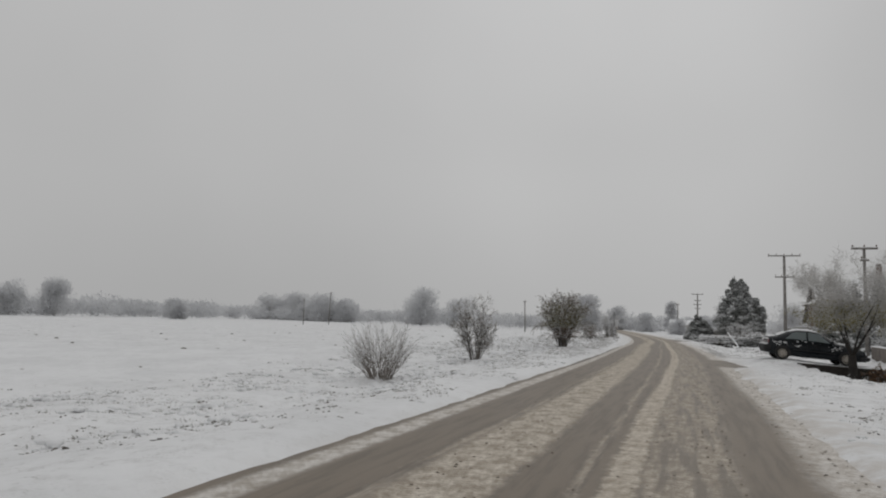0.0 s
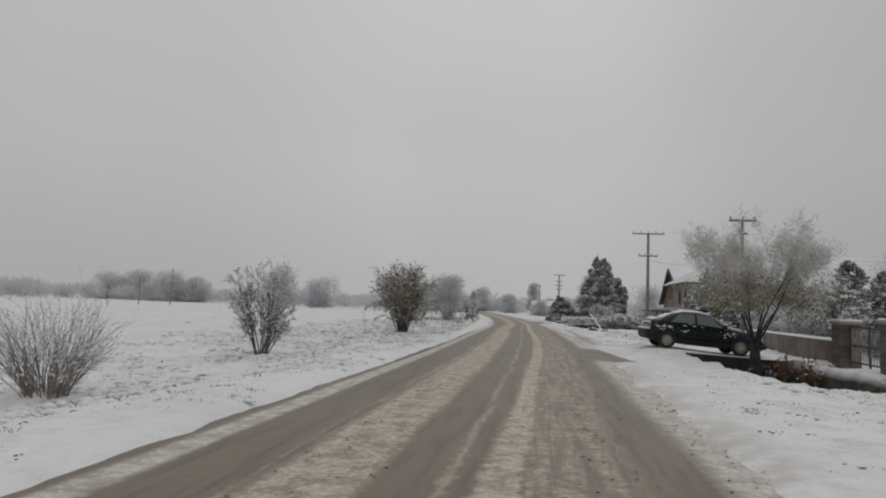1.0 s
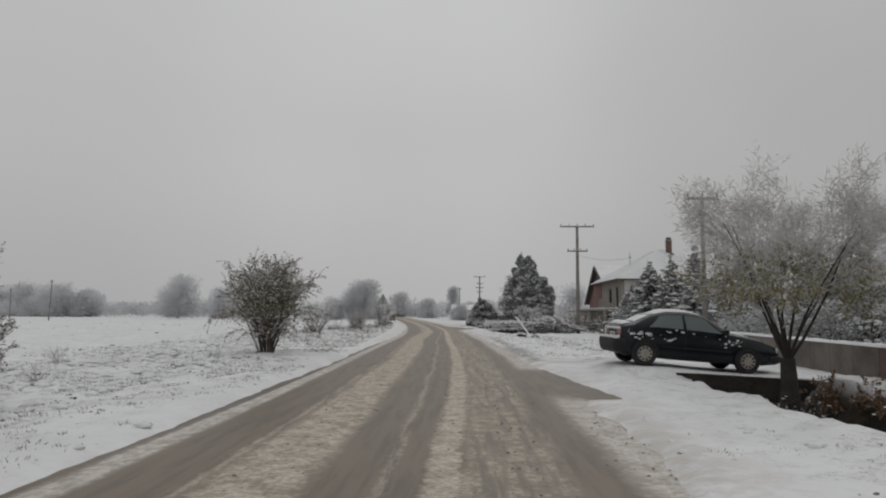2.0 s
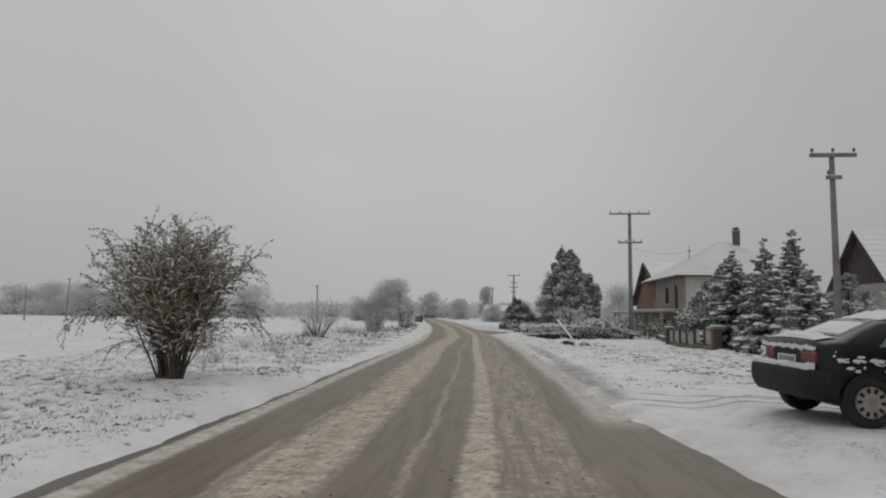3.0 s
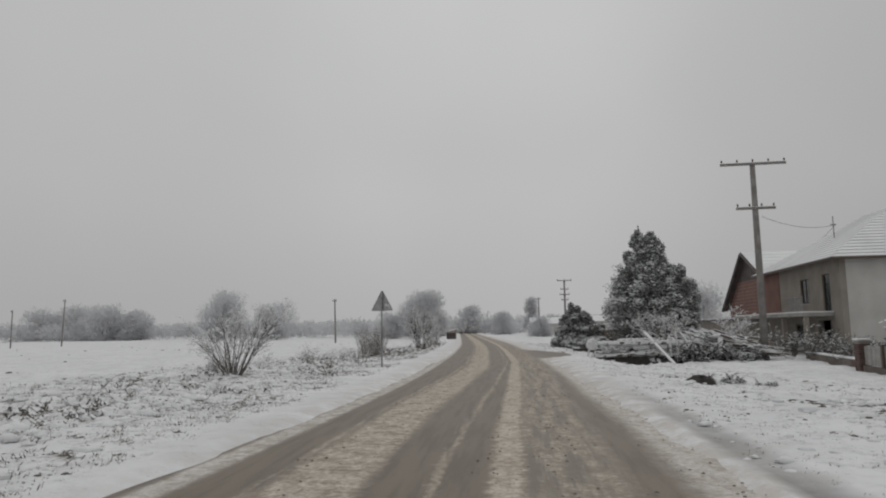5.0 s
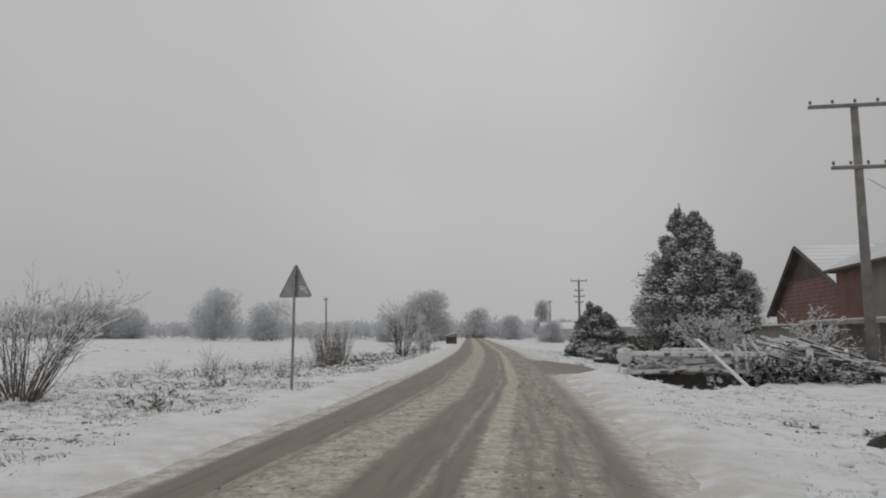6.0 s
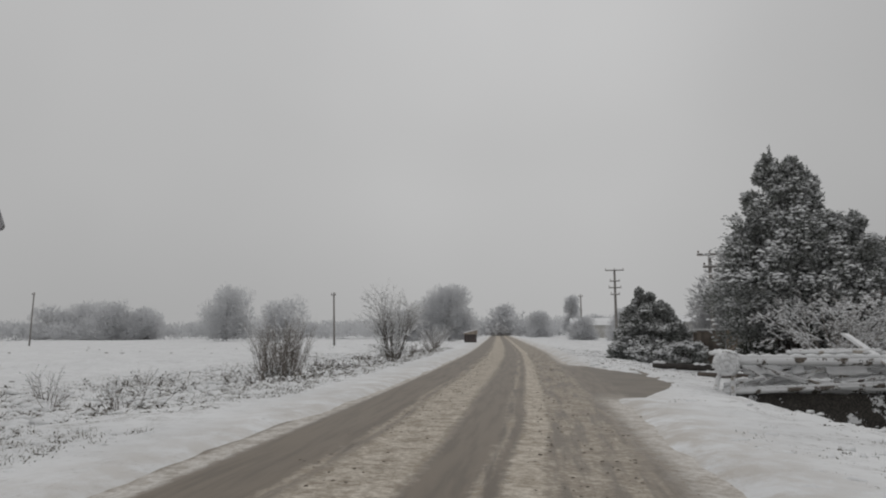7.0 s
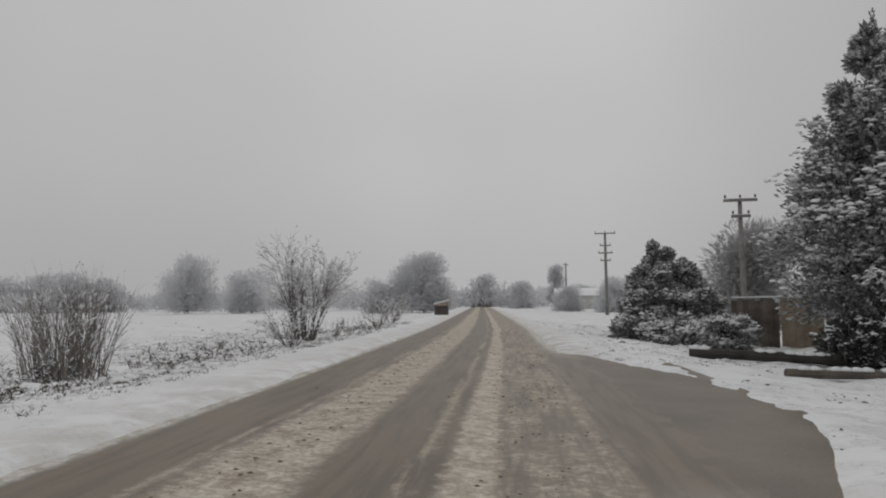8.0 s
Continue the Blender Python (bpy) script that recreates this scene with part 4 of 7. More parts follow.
cypress("column_cypress", 14.5, 40.5, 4.1, 0.85, 41, "dark clipped column cypress with a snowy top", snow=0.4, clumps=800, size=0.16, belly=0.6, taper=0.6)
cypress("column_cypress", 14.0, 36.0, 3.2, 0.9, 42, "dark clipped column cypress by the gate", snow=0.4, clumps=800, size=0.16, belly=0.6, taper=0.6)
cypress("round_box_bush", 12.1, 35.3, 2.7, 0.85, 43, "clipped round box bush with a cap of snow", snow=2.4, clumps=420, size=0.12, belly=0.72, category="shrub", thick=0.05, taper=0.5)
cypress("column_cypress", 15.2, 54.0, 3.2, 0.8, 49, "dark round-topped cypress with a snowy crown by the cottage", snow=0.7, clumps=700, size=0.17, belly=0.6, taper=0.55)
broad_tree("ditch_willow", 7.7, 30.8, 4.7, 4.4, 44, "small wispy willow with a stout dark trunk at the ditch", trunk=0.17, clear=0.3, mat=WISPY, wood=WET_BARK, count=20000, leaf_size=0.17, plan=((12, 0.6, 0.75), (9, 0.5, 0.75)), stems=9, slim=0.075, limb=0.22, green=4200, green_mat=LEAF_GREEN)
shrub("low_scrub", 7.6, 30.3, 0.8, 1.6, 22, ((6, 0.45, 0.8),), 59, "dark low scrub round the willow foot", leaves=7, leaf_mat=BOUGH, twig_mat=TWIG, lean=0.9, droop=0.1, snow=0.2, leaf_size=0.07, thick=0.008)
shrub("dead_bracken", 9.0, 31.0, 0.75, 2.6, 26, ((6, 0.45, 0.9),), 50, "flattened rust-brown bracken on the ditch bank", leaves=14, leaf_mat=RUST, lean=1.6, droop=0.3, snow=0.06, leaf_size=0.09, thick=0.006, category="bracken")
shrub("dead_bracken", 9.05, 29.6, 0.7, 2.8, 22, ((6, 0.45, 0.9),), 51, "flattened rust-brown bracken on the ditch bank", leaves=12, leaf_mat=RUST, lean=1.6, droop=0.3, snow=0.1, leaf_size=0.09, thick=0.006, category="bracken")
for k, (yx, yy, yh) in enumerate(((12.5, 38.6, 2.1), (12.9, 40.6, 2.3), (13.4, 43.0, 2.5), (13.2, 45.8, 2.3))):
    shrub("garden_shrub", yx, yy, yh, 2.4, 22, ((8, 0.42, 0.8), (6, 0.5, 0.8)), 56 + k, "dense garden shrub bowed under snow behind the wall", lean=0.7, droop=0.16, snow=1.1, twig_mat=TWIG, leaves=8, leaf_mat=NEEDLE, leaf_size=0.08)
shrub("yard_shrub", 12.6, 82.4, 1.6, 2.4, 14, ((6, 0.42, 0.7), (4, 0.5, 0.8)), 46, "tangled bare shrub by the house porch", lean=0.8, snow=0.25, twig_mat=TWIG)
shrub("yard_shrub", 13.6, 79.6, 1.7, 2.4, 14, ((6, 0.42, 0.7), (4, 0.5, 0.8)), 47, "tangled bare shrub with snow by the garden fence", lean=0.8, snow=0.3)
for k, (yx, yy, yh) in enumerate(((13.3, 77.6, 1.3), (13.5, 75.4, 1.2), (13.0, 73.4, 1.1), (12.7, 80.6, 1.2))):
    shrub("yard_shrub", yx, yy, yh, 2.2, 18, ((7, 0.45, 0.8), (5, 0.5, 0.8)), 52 + k, "tangled dark scrub along the garden wall", lean=0.9, snow=0.15, twig_mat=TWIG, leaves=4, leaf_mat=BOUGH, leaf_size=0.06)
shrub("yard_shrub", 11.2, 84.5, 2.4, 1.6, 16, ((6, 0.42, 0.6), (4, 0.5, 0.8)), 48, "snow-laden upright shrub beside the yard wall", lean=0.5, snow=1.2, leaves=4, leaf_mat=RIME)


# ---------------- poles, wires, road sign ----------------
def utility_pole(x, y, top, label, arms, radius=0.14, lean=(0, 0), base=None):
    """A wooden pole; arms: (drop from the top, width, how many insulators)."""
    z0 = rise(x, y) if base is None else base
    h = top - z0
    ob = thing("utility_pole", pose(x, y, z0), label, "utility pole", "roadside poles")
    V, F = [], []
    tube(V, F, [(0, 0, -0.3), (lean[0] * 0.5, lean[1] * 0.5, h * 0.5), (lean[0], lean[1], h + 0.08)], [radius * 1.2, radius, radius * 0.78], 10)
    mesh_object("pole", V, F, POLE_WOOD, ob, smooth=True)
    for drop, width, many in arms:
        z = h - drop
        arm = box("crossarm", (lean[0] - width / 2, lean[1] - 0.16, z - 0.06, lean[0] + width / 2, lean[1] - 0.06, z + 0.06), POLE_WOOD, ob, bevel=0.012)
        for k in range(many):
            px = lean[0] - width / 2 + 0.08 + (width - 0.16) * k / max(1, many - 1)
            V, F = [], []
            tube(V, F, [(px, lean[1] - 0.11, z + 0.05), (px, lean[1] - 0.11, z + 0.12), (px, lean[1] - 0.11, z + 0.14), (px, lean[1] - 0.11, z + 0.24)], [0.018, 0.018, 0.055, 0.04], 7)
            mesh_object("insulator", V, F, INSULATOR, arm, smooth=True)
        box("snow_cover", (lean[0] - width / 2 + 0.02, lean[1] - 0.155, z + 0.06, lean[0] + width / 2 - 0.02, lean[1] - 0.065, z + 0.085), SNOW, ob, bevel=0.01)
    return ob


utility_pole(11.24, 79.6, 9.58, "tall weathered wooden pole with two crossarms by the yard", ((0.0, 3.2, 5), (2.3, 1.9, 4)), 0.16)
utility_pole(12.0, 48.15, 6.92, "wooden pole with a short crossarm beyond the parked car", ((0.0, 1.5, 3), (0.75, 0.5, 1)), 0.105)
utility_pole(3.4, 147.4, 8.4, "distant wooden pole with stacked short crossarms", ((0.0, 2.2, 3), (1.3, 1.2, 2), (2.1, 1.5, 2), (2.9, 1.1, 2)), 0.16)
utility_pole(6.9, 104.3, 5.5, "slim wooden pole with a short crossarm behind the evergreens", ((0.0, 1.4, 3), (0.7, 0.8, 2)), 0.11)
utility_pole(-33.0, 149.5, 6.45, "leaning bare wooden pole at the far field edge", ((0.25, 0.7, 2),), 0.12, (-0.15, 0))
utility_pole(-86.9, 156.4, 7.8, "bare wooden pole standing in the snowy field", ((0.25, 0.6, 2),), 0.11, (0.3, 0))
utility_pole(-88.0, 145.7, 5.6, "short bare wooden pole standing in the snowy field", ((0.2, 0.4, 2),), 0.10)
utility_pole(-1.0, 196.0, 8.0, "distant plain wooden pole near the poplar", ((0.3, 0.9, 2),), 0.14)


def cable(a, b, sag, name="service_cable", label="thin black overhead cable sagging between pole and house"):
    V, F = [], []
    a, b = Vector(a), Vector(b)
    pts = [a.lerp(b, i / 12) - Vector((0, 0, sag * 4 * (i / 12) * (1 - i / 12))) for i in range(13)]
    tube(V, F, pts, [0.011] * 13, 5)
    return tagged(mesh_object(name, V, F, WIRE), label, "cable")


cable((11.5, 79.5, 6.85), (17.9, 86.9, 7.3), 0.35)
cable((17.9, 86.9, 7.3), (23.5, 112.0, 7.5), 0.4)


def warning_sign(x, y):
    z0 = rise(x, y)
    ob = thing("warning_sign", pose(x, y, z0, 0, 0, -12), "triangular road sign on a steel post, seen from its grey back", "road sign")
    h = 2.92 - z0
    V, F = [], []
    tube(V, F, [(0, 0, -0.2), (0, 0, h * 0.5), (0, 0, h - 0.06)], [0.03, 0.03, 0.03], 12)
    mesh_object("post", V, F, STEEL, ob, smooth=True)
    s, t = 0.44, 0.76
    z1 = h - t
    rim = []
    for cx, cz in ((-s, z1), (s, z1), (0, z1 + t)):       # rounded corners
        d = Vector((0 - cx, 0, z1 + t * 0.36 - cz)).normalized()
        for k in range(-2, 3):
            a = math.atan2(-d.z, -d.x) + k * 0.5
            c = Vector((cx, 0, cz)) + d * 0.055
            rim.append((c.x + 0.03 * math.cos(a), c.z + 0.03 * math.sin(a)))
    n = len(rim)
    V = [(px, 0.045, pz) for px, pz in rim] + [(px, 0.062, pz) for px, pz in rim]
    F = [tuple(range(n)), tuple(reversed(range(n, 2 * n)))] + [(i, n + i, n + (i + 1) % n, (i + 1) % n) for i in range(n)]
    plate = mesh_object("plate", V, F, SIGN_BACK, ob)
    # folded rim round the plate
    V, F = [], []
    tube(V, F, [(px, 0.045, pz) for px, pz in rim] + [(rim[0][0], 0.045, rim[0][1])], [0.012] * (n + 1), 5)
    mesh_object("folded_edge", V, F, STEEL, plate)
    box("channel", (-0.045, 0.025, z1 + 0.04, 0.045, 0.045, h - 0.1), STEEL, ob, bevel=0.006)
    for k in (0.14, 0.5):
        box("clamp", (-0.06, -0.036, z1 + k - 0.02, 0.06, 0.03, z1 + k + 0.02), STEEL, ob, bevel=0.005)
    rng = random.Random(5)
    V, F = [], []
    for k in range(14):
        blob(V, F, (0.22 + rng.uniform(-0.1, 0.1), 0.04, z1 + 0.12 + rng.uniform(-0.05, 0.12)), 0.03, 0.012, 0.03, rng)
    mesh_object("snow_cover", V, F, SNOW, ob, "snow stuck to the sign back")
    return ob


warning_sign(-5.55, 68.35)


# ---------------- the parked car ----------------
STATIONS = [  # along, half width, sill, waist, top, half width at the top
    (-1.00, 0.66, 0.42, 0.58, 0.61, 0.60), (-0.97, 0.78, 0.30, 0.84, 0.90, 0.68), (-0.90, 0.82, 0.28, 0.92, 1.00, 0.72),
    (-0.45, 0.855, 0.24, 0.96, 1.04, 0.73), (-0.28, 0.86, 0.22, 0.96, 1.06, 0.71), (0.22, 0.868, 0.22, 0.96, 1.31, 0.61),
    (0.60, 0.87, 0.20, 0.95, 1.405, 0.585), (1.10, 0.87, 0.20, 0.94, 1.43, 0.58), (1.55, 0.87, 0.20, 0.93, 1.385, 0.60),
    (2.28, 0.865, 0.20, 0.92, 0.995, 0.70), (2.45, 0.86, 0.20, 0.91, 0.965, 0.72), (3.00, 0.84, 0.22, 0.83, 0.885, 0.70),
    (3.38, 0.78, 0.27, 0.70, 0.745, 0.64), (3.52, 0.68, 0.33, 0.56, 0.59, 0.52)]


def car_ring(x):
    for a, b in zip(STATIONS, STATIONS[1:]):
        if x <= b[0]:
            t = min(1, max(0, (x - a[0]) / (b[0] - a[0])))
            w, zb, belt, top, wt = [p + (q - p) * t for p, q in zip(a[1:], b[1:])]
            break
    return [(0, zb), (w * 0.9, zb), (w, zb + 0.13), (w * 1.005, (zb + belt) / 2 + 0.04), (w * 0.985, belt), (wt + 0.03, top - 0.045), (wt * 0.86, top), (wt * 0.45, top + 0.012), (0, top + 0.016)]


def car_patch(xs_low, xs_high, seg, f0, f1, out, nx=8, nf=4, side=-1):
    """A skin a little outside the body: between ring points seg and seg + 1, from fraction f0 to f1."""
    V, F = [], []
    for j in range(nf + 1):
        f = f0 + (f1 - f0) * j / nf
        for i in range(nx + 1):
            s = i / nx
            lo, hi = xs_low[0] + (xs_low[1] - xs_low[0]) * s, xs_high[0] + (xs_high[1] - xs_high[0]) * s
            x = lo + (hi - lo) * j / nf
            r = car_ring(x)
            y = r[seg][0] + (r[seg + 1][0] - r[seg][0]) * f
            z = r[seg][1] + (r[seg + 1][1] - r[seg][1]) * f
            V.append((x, side * (y + out), z + out * 0.4))
    for j in range(nf):
        for i in range(nx):
            q = j * (nx + 1) + i
            F.append((q, q + 1, q + nx + 2, q + nx + 1) if side < 0 else (q, q + nx + 1, q + nx + 2, q + 1))
    return V, F


def car_top(x0, x1, w, lift, nx, ny, rng=None):
    """A sheet over roof, lids or screens; w: share of the top's width."""
    V, F = [], []
    for i in range(nx + 1):
        x = x0 + (x1 - x0) * i / nx
        r = car_ring(x)
        for j in range(ny + 1):
            s = -1 + 2 * j / ny
            y = s * r[6][0] * w
            k = abs(s) * w
            z = r[8][1] + (r[6][1] - r[8][1]) * k * k
            edge = min(1.0, 4 * min(i / nx, 1 - i / nx, j / ny, 1 - j / ny) + 0.15) if rng else 1.0
            V.append((x, y, z + lift * edge * (rng.uniform(0.75, 1.25) if rng else 1)))
    for i in range(nx):
        for j in range(ny):
            q = i * (ny + 1) + j
            F.append((q, q + ny + 1, q + ny + 2, q + 1))
    return V, F


def parked_car():
    ob = thing("car", pose(5.36, 34.46, 0.205, 0, 4.2, 3.5), "dark saloon car parked on the driveway with snow on top", "car")
    xs = sorted({s[0] for s in STATIONS} | {-0.7, 0.0, 0.4, 0.85, 1.35, 1.8, 2.05, 2.7, 3.2})
    V, F = [], []
    for x in xs:
        r = car_ring(x)
        V += [(x, -y, z) for y, z in r] + [(x, y, z) for y, z in r[-2:0:-1]]
    n = 16
    for i in range(len(xs) - 1):
        for k in range(n):
            q, k2 = i * n, (k + 1) % n
            F.append((q + k, q + n + k, q + n + k2, q + k2))
    F.append(tuple(range(n)))
    F.append(tuple(reversed(range((len(xs) - 1) * n, len(xs) * n))))
    body = mesh_object("body", V, F, PAINT, ob, smooth=True)
    for sd in (-1, 1):
        V, F = car_patch((0.10, 0.98), (0.40, 0.98), 4, 0.10, 0.92, 0.006, side=sd)
        mesh_object("side_window", V, F, CAR_GLASS, body, "dark side window")
        V, F = car_patch((1.06, 2.02), (1.06, 1.58), 4, 0.10, 0.92, 0.006, side=sd)
        mesh_object("side_window", V, F, CAR_GLASS, body, "dark side window")
        # rubbing strip and door gaps
        V, F = car_patch((0.42, 2.22), (0.42, 2.22), 2, 0.55, 0.72, 0.014, nf=1, side=sd)
        mesh_object("rubbing_strip", V, F, PLASTIC, body)
        for gx in (1.02, 2.12):
            V, F = car_patch((gx, gx + 0.012), (gx, gx + 0.012), 2, 0.05, 1.0, 0.004, 1, 4, sd)
            mesh_object("door_gap", V, F, PLASTIC, body)
            V, F = car_patch((gx, gx + 0.012), (gx, gx + 0.012), 3, 0.0, 1.0, 0.004, 1, 4, sd)
            mesh_object("door_gap", V, F, PLASTIC, body)
        for hx in (0.36, 1.20):
            box("door_handle", (hx, sd * 0.885 - 0.012, 0.80, hx + 0.17, sd * 0.885 + 0.012, 0.835), PLASTIC, body, bevel=0.008)
        box("mirror", (1.93, sd * 0.98 - 0.1, 0.93, 2.06, sd * 0.98 + 0.1, 1.07), PAINT, body, bevel=0.03)
        box("tail_lamp", (-0.985, sd * 0.59 - 0.20, 0.72, -0.86, sd * 0.59 + 0.225, 0.87), RED_LAMP, body, "red tail lamp", bevel=0.025)
        box("head_lamp", (3.26, sd * 0.58 - 0.17, 0.56, 3.47, sd * 0.58 + 0.14, 0.70), CLEAR_LAMP, body, "clear head lamp", bevel=0.03)
    V, F = car_top(1.62, 2.24, 0.98, 0.006, 6, 8)
    mesh_object("windscreen", V, F, CAR_GLASS, body)
    V, F = car_top(-0.24, 0.30, 0.95, 0.006, 6, 8)
    mesh_object("rear_window", V, F, CAR_GLASS, body)
    # bumpers wrap round the ends
    for x0, x1, w, z0, z1, nm in ((-1.18, -0.60, 0.87, 0.28, 0.645, "rear_bumper"), (3.62, 3.22, 0.78, 0.26, 0.50, "front_bumper")):
        out_x = -1 if x0 < x1 else 1
        plan = [(x1, -w, 0, -1)]
        for k in range(7):                  # rounded corner
            a = math.pi / 2 * k / 6
            plan.append((x0 - out_x * 0.26 * (1 - math.sin(a)), -(w - 0.20 * (1 - math.cos(a))), out_x * math.sin(a), -math.cos(a)))
        for k in range(1, 6):               # slightly bowed face
            t = -1 + 2 * k / 6
            plan.append((x0 + out_x * 0.035 * (1 - t * t), (w - 0.20) * t, out_x, 0))
        plan += [(x, -y, ox, -oy) for x, y, ox, oy in plan[7::-1]]
        section = ((-0.05, z1), (0.0, z1), (0.035, z1 - 0.03), (0.045, z1 - 0.11), (0.02, (z0 + z1) / 2 - 0.03), (-0.05, z0 + 0.06), (-0.16, z0), (-0.22, z0 + 0.02))
        V = [(x + ox * o, y + oy * o, z) for x, y, ox, oy in plan for o, z in section]
        m = len(section)
        F = [(i * m + j, i * m + (j + 1) % m, (i + 1) * m + (j + 1) % m, (i + 1) * m + j) for i in range(len(plan) - 1) for j in range(m)]
        mesh_object(nm, V, F, PLASTIC, ob, "dark plastic bumper", smooth=True)
    rng = random.Random(3)
    bm = bmesh.new()
    box_bm(bm, -1.17, -0.84, 0.636, -0.92, 0.84, 0.70)
    bmesh.ops.subdivide_edges(bm, edges=list(bm.edges), cuts=9, use_grid_fill=True)
    for v in bm.verts:
        w = noise.noise(v.co * 6.0)
        v.co += Vector((0.02 * w, 0.0, (0.035 * noise.noise(v.co * 9.0 + Vector((3, 0, 0))) if v.co.z > 0.66 else 0.0)))
    part("snow_ledge", bm, SNOW, ob, "snow lying on the bumper", smooth=True)
    plate = box("number_plate", (-1.0, -0.26, 0.685, -0.965, 0.26, 0.80), PLATE, ob, "pale number plate", bevel=0.004)
    for sd in (-1, 1):
        box("reversing_lamp", (-0.988, sd * 0.60 - 0.15, 0.70, -0.87, sd * 0.60 + 0.17, 0.735), CLEAR_LAMP, body, "pale reversing lamp", bevel=0.008)
    for k in range(7):
        box("plate_bar", (-1.003, -0.22 + k * 0.064, 0.715, -0.999, -0.185 + k * 0.064, 0.775), PLASTIC, plate)
    box("boot_panel", (-0.99, -0.40, 0.66, -0.955, 0.40, 0.88), PLASTIC, ob, bevel=0.01)
    for x0, x1, w, lift, nm in ((0.30, 1.58, 1.02, 0.06, "roof_snow"), (-0.88, -0.30, 1.02, 0.065, "boot_snow"), (2.34, 2.80, 0.95, 0.035, "bonnet_snow"), (-0.18, 0.16, 0.8, 0.035, "rear_screen_snow")):
        V, F = car_top(x0, x1, w, lift, 12, 14, rng)
        mesh_object(nm, V, F, SNOW, ob, "fresh snow lying on the car", smooth=True)
    V, F = [], []
    for k in range(26):        # wet snow stuck to the flank
        x = rng.choice((rng.uniform(-0.85, 0.15), rng.uniform(1.9, 2.5), rng.uniform(-0.8, 3.2)))
        f = rng.random()
        r = car_ring(x)
        s = rng.uniform(0.008, 0.022) + 0.035 * rng.random() ** 6
        y = r[3][0] + (r[4][0] - r[3][0]) * f
        z = r[3][1] + (r[4][1] - r[3][1]) * f
        b0 = len(V)
        blob(V, F, (0, 0, 0), s * rng.uniform(0.8, 2.2), s * rng.uniform(0.6, 1.1), 0.012, rng, 0.5)
        for i in range(b0, len(V)):
            px, py, pz = V[i]
            V[i] = (x + px, -(y + pz * 0.6), z + py)
    for k in range(26):       # thick wet snow behind the rear wheel arch and under the windows
        f = rng.random()
        x, z = (rng.gauss(-0.05, 0.26), rng.gauss(0.80, 0.035)) if f < 0.55 else (rng.uniform(0.3, 1.9), rng.gauss(0.915, 0.02)) if f < 0.8 else (rng.uniform(0.45, 1.0), rng.gauss(0.70, 0.02))
        r = car_ring(x)
        t = min(1.0, max(0.0, (z - r[3][1]) / (r[4][1] - r[3][1])))
        y = r[3][0] + (r[4][0] - r[3][0]) * t
        s = rng.uniform(0.012, 0.035)
        b0 = len(V)
        blob(V, F, (0, 0, 0), s * 2.0, s * 0.8, 0.014, rng, 0.5)
        for i in range(b0, len(V)):
            px, py, pz = V[i]
            V[i] = (x + px, -(y + pz * 0.6), z + py)
    tagged(mesh_object("flank_snow", V, F, SNOW, ob, "dabs of wet snow"), kind="stuff")
    V, F = [], []
    for k in range(46):        # snow caught on the rear panel: along the lid edge and over one lamp
        y, z = (-0.74 + 1.48 * k / 36, rng.gauss(0.912, 0.006)) if k < 37 else (rng.uniform(0.66, 0.80), rng.uniform(0.74, 0.88))
        s = rng.uniform(0.022, 0.034)
        b0 = len(V)
        blob(V, F, (0, 0, 0), s * 1.8, s, 0.022, rng, 0.3)
        for i in range(b0, len(V)):
            px, py, pz = V[i]
            V[i] = (-0.995 - pz * 0.8, y + px, z + py)
    tagged(mesh_object("rear_snow", V, F, SNOW, ob, "snow stuck along the boot lid and one tail lamp"), kind="stuff")
    for wx in (0.0, 2.64):
        for sd in (-1, 1):
            bm = bmesh.new()
            m = Matrix.Translation((wx, sd * 0.80, 0.31)) @ Matrix.Rotation(radians(90), 4, "X")
            ring = []
            prof = ((0.20, 0.085), (0.27, 0.10), (0.305, 0.085), (0.312, 0.05), (0.312, -0.05), (0.305, -0.085), (0.27, -0.10), (0.20, -0.085))
            for k in range(28):
                a = 2 * math.pi * k / 28
                ring.append([bm.verts.new(m @ Vector((r * math.cos(a), r * math.sin(a), h))) for r, h in prof])
            for k in range(28):
                for j in range(len(prof)):
                    j2 = (j + 1) % len(prof)
                    bm.faces.new((ring[k][j], ring[(k + 1) % 28][j], ring[(k + 1) % 28][j2], ring[k][j2]))
            tyre = part("tyre", bm, RUBBER, ob, smooth=True)
            bm = bmesh.new()
            bmesh.ops.create_cone(bm, cap_ends=True, segments=24, radius1=0.205, radius2=0.19, depth=0.06, matrix=Matrix.Translation((wx, sd * 0.868, 0.31)) @ Matrix.Rotation(radians(90), 4, "X"))
            part("rim", bm, RIM, tyre, "dirty pale wheel cover")
            for k in range(10):
                a = 2 * math.pi * k / 10
                bm = bmesh.new()
                bmesh.ops.create_cube(bm, size=1.0, matrix=Matrix.Translation((wx + 0.145 * math.cos(a), sd * 0.893, 0.31 + 0.145 * math.sin(a))) @ Matrix.Rotation(-a, 4, "Y") @ Matrix.Diagonal((0.06, 0.02, 0.04, 1)))
                part("rim_slot", bm, PLASTIC, tyre)
            # dark arch round the wheel
            V, F = [], []
            for k in range(15):
                a = math.pi * (-0.08 + 1.16 * k / 14)
                for r in (0.30, 0.355):
                    V.append((wx + r * math.cos(a), sd * 0.905, 0.32 + r * math.sin(a)))
            for k in range(14):
                F.append((2 * k, 2 * k + 1, 2 * k + 3, 2 * k + 2))
            mesh_object("wheel_arch", V, F, PLASTIC, body)
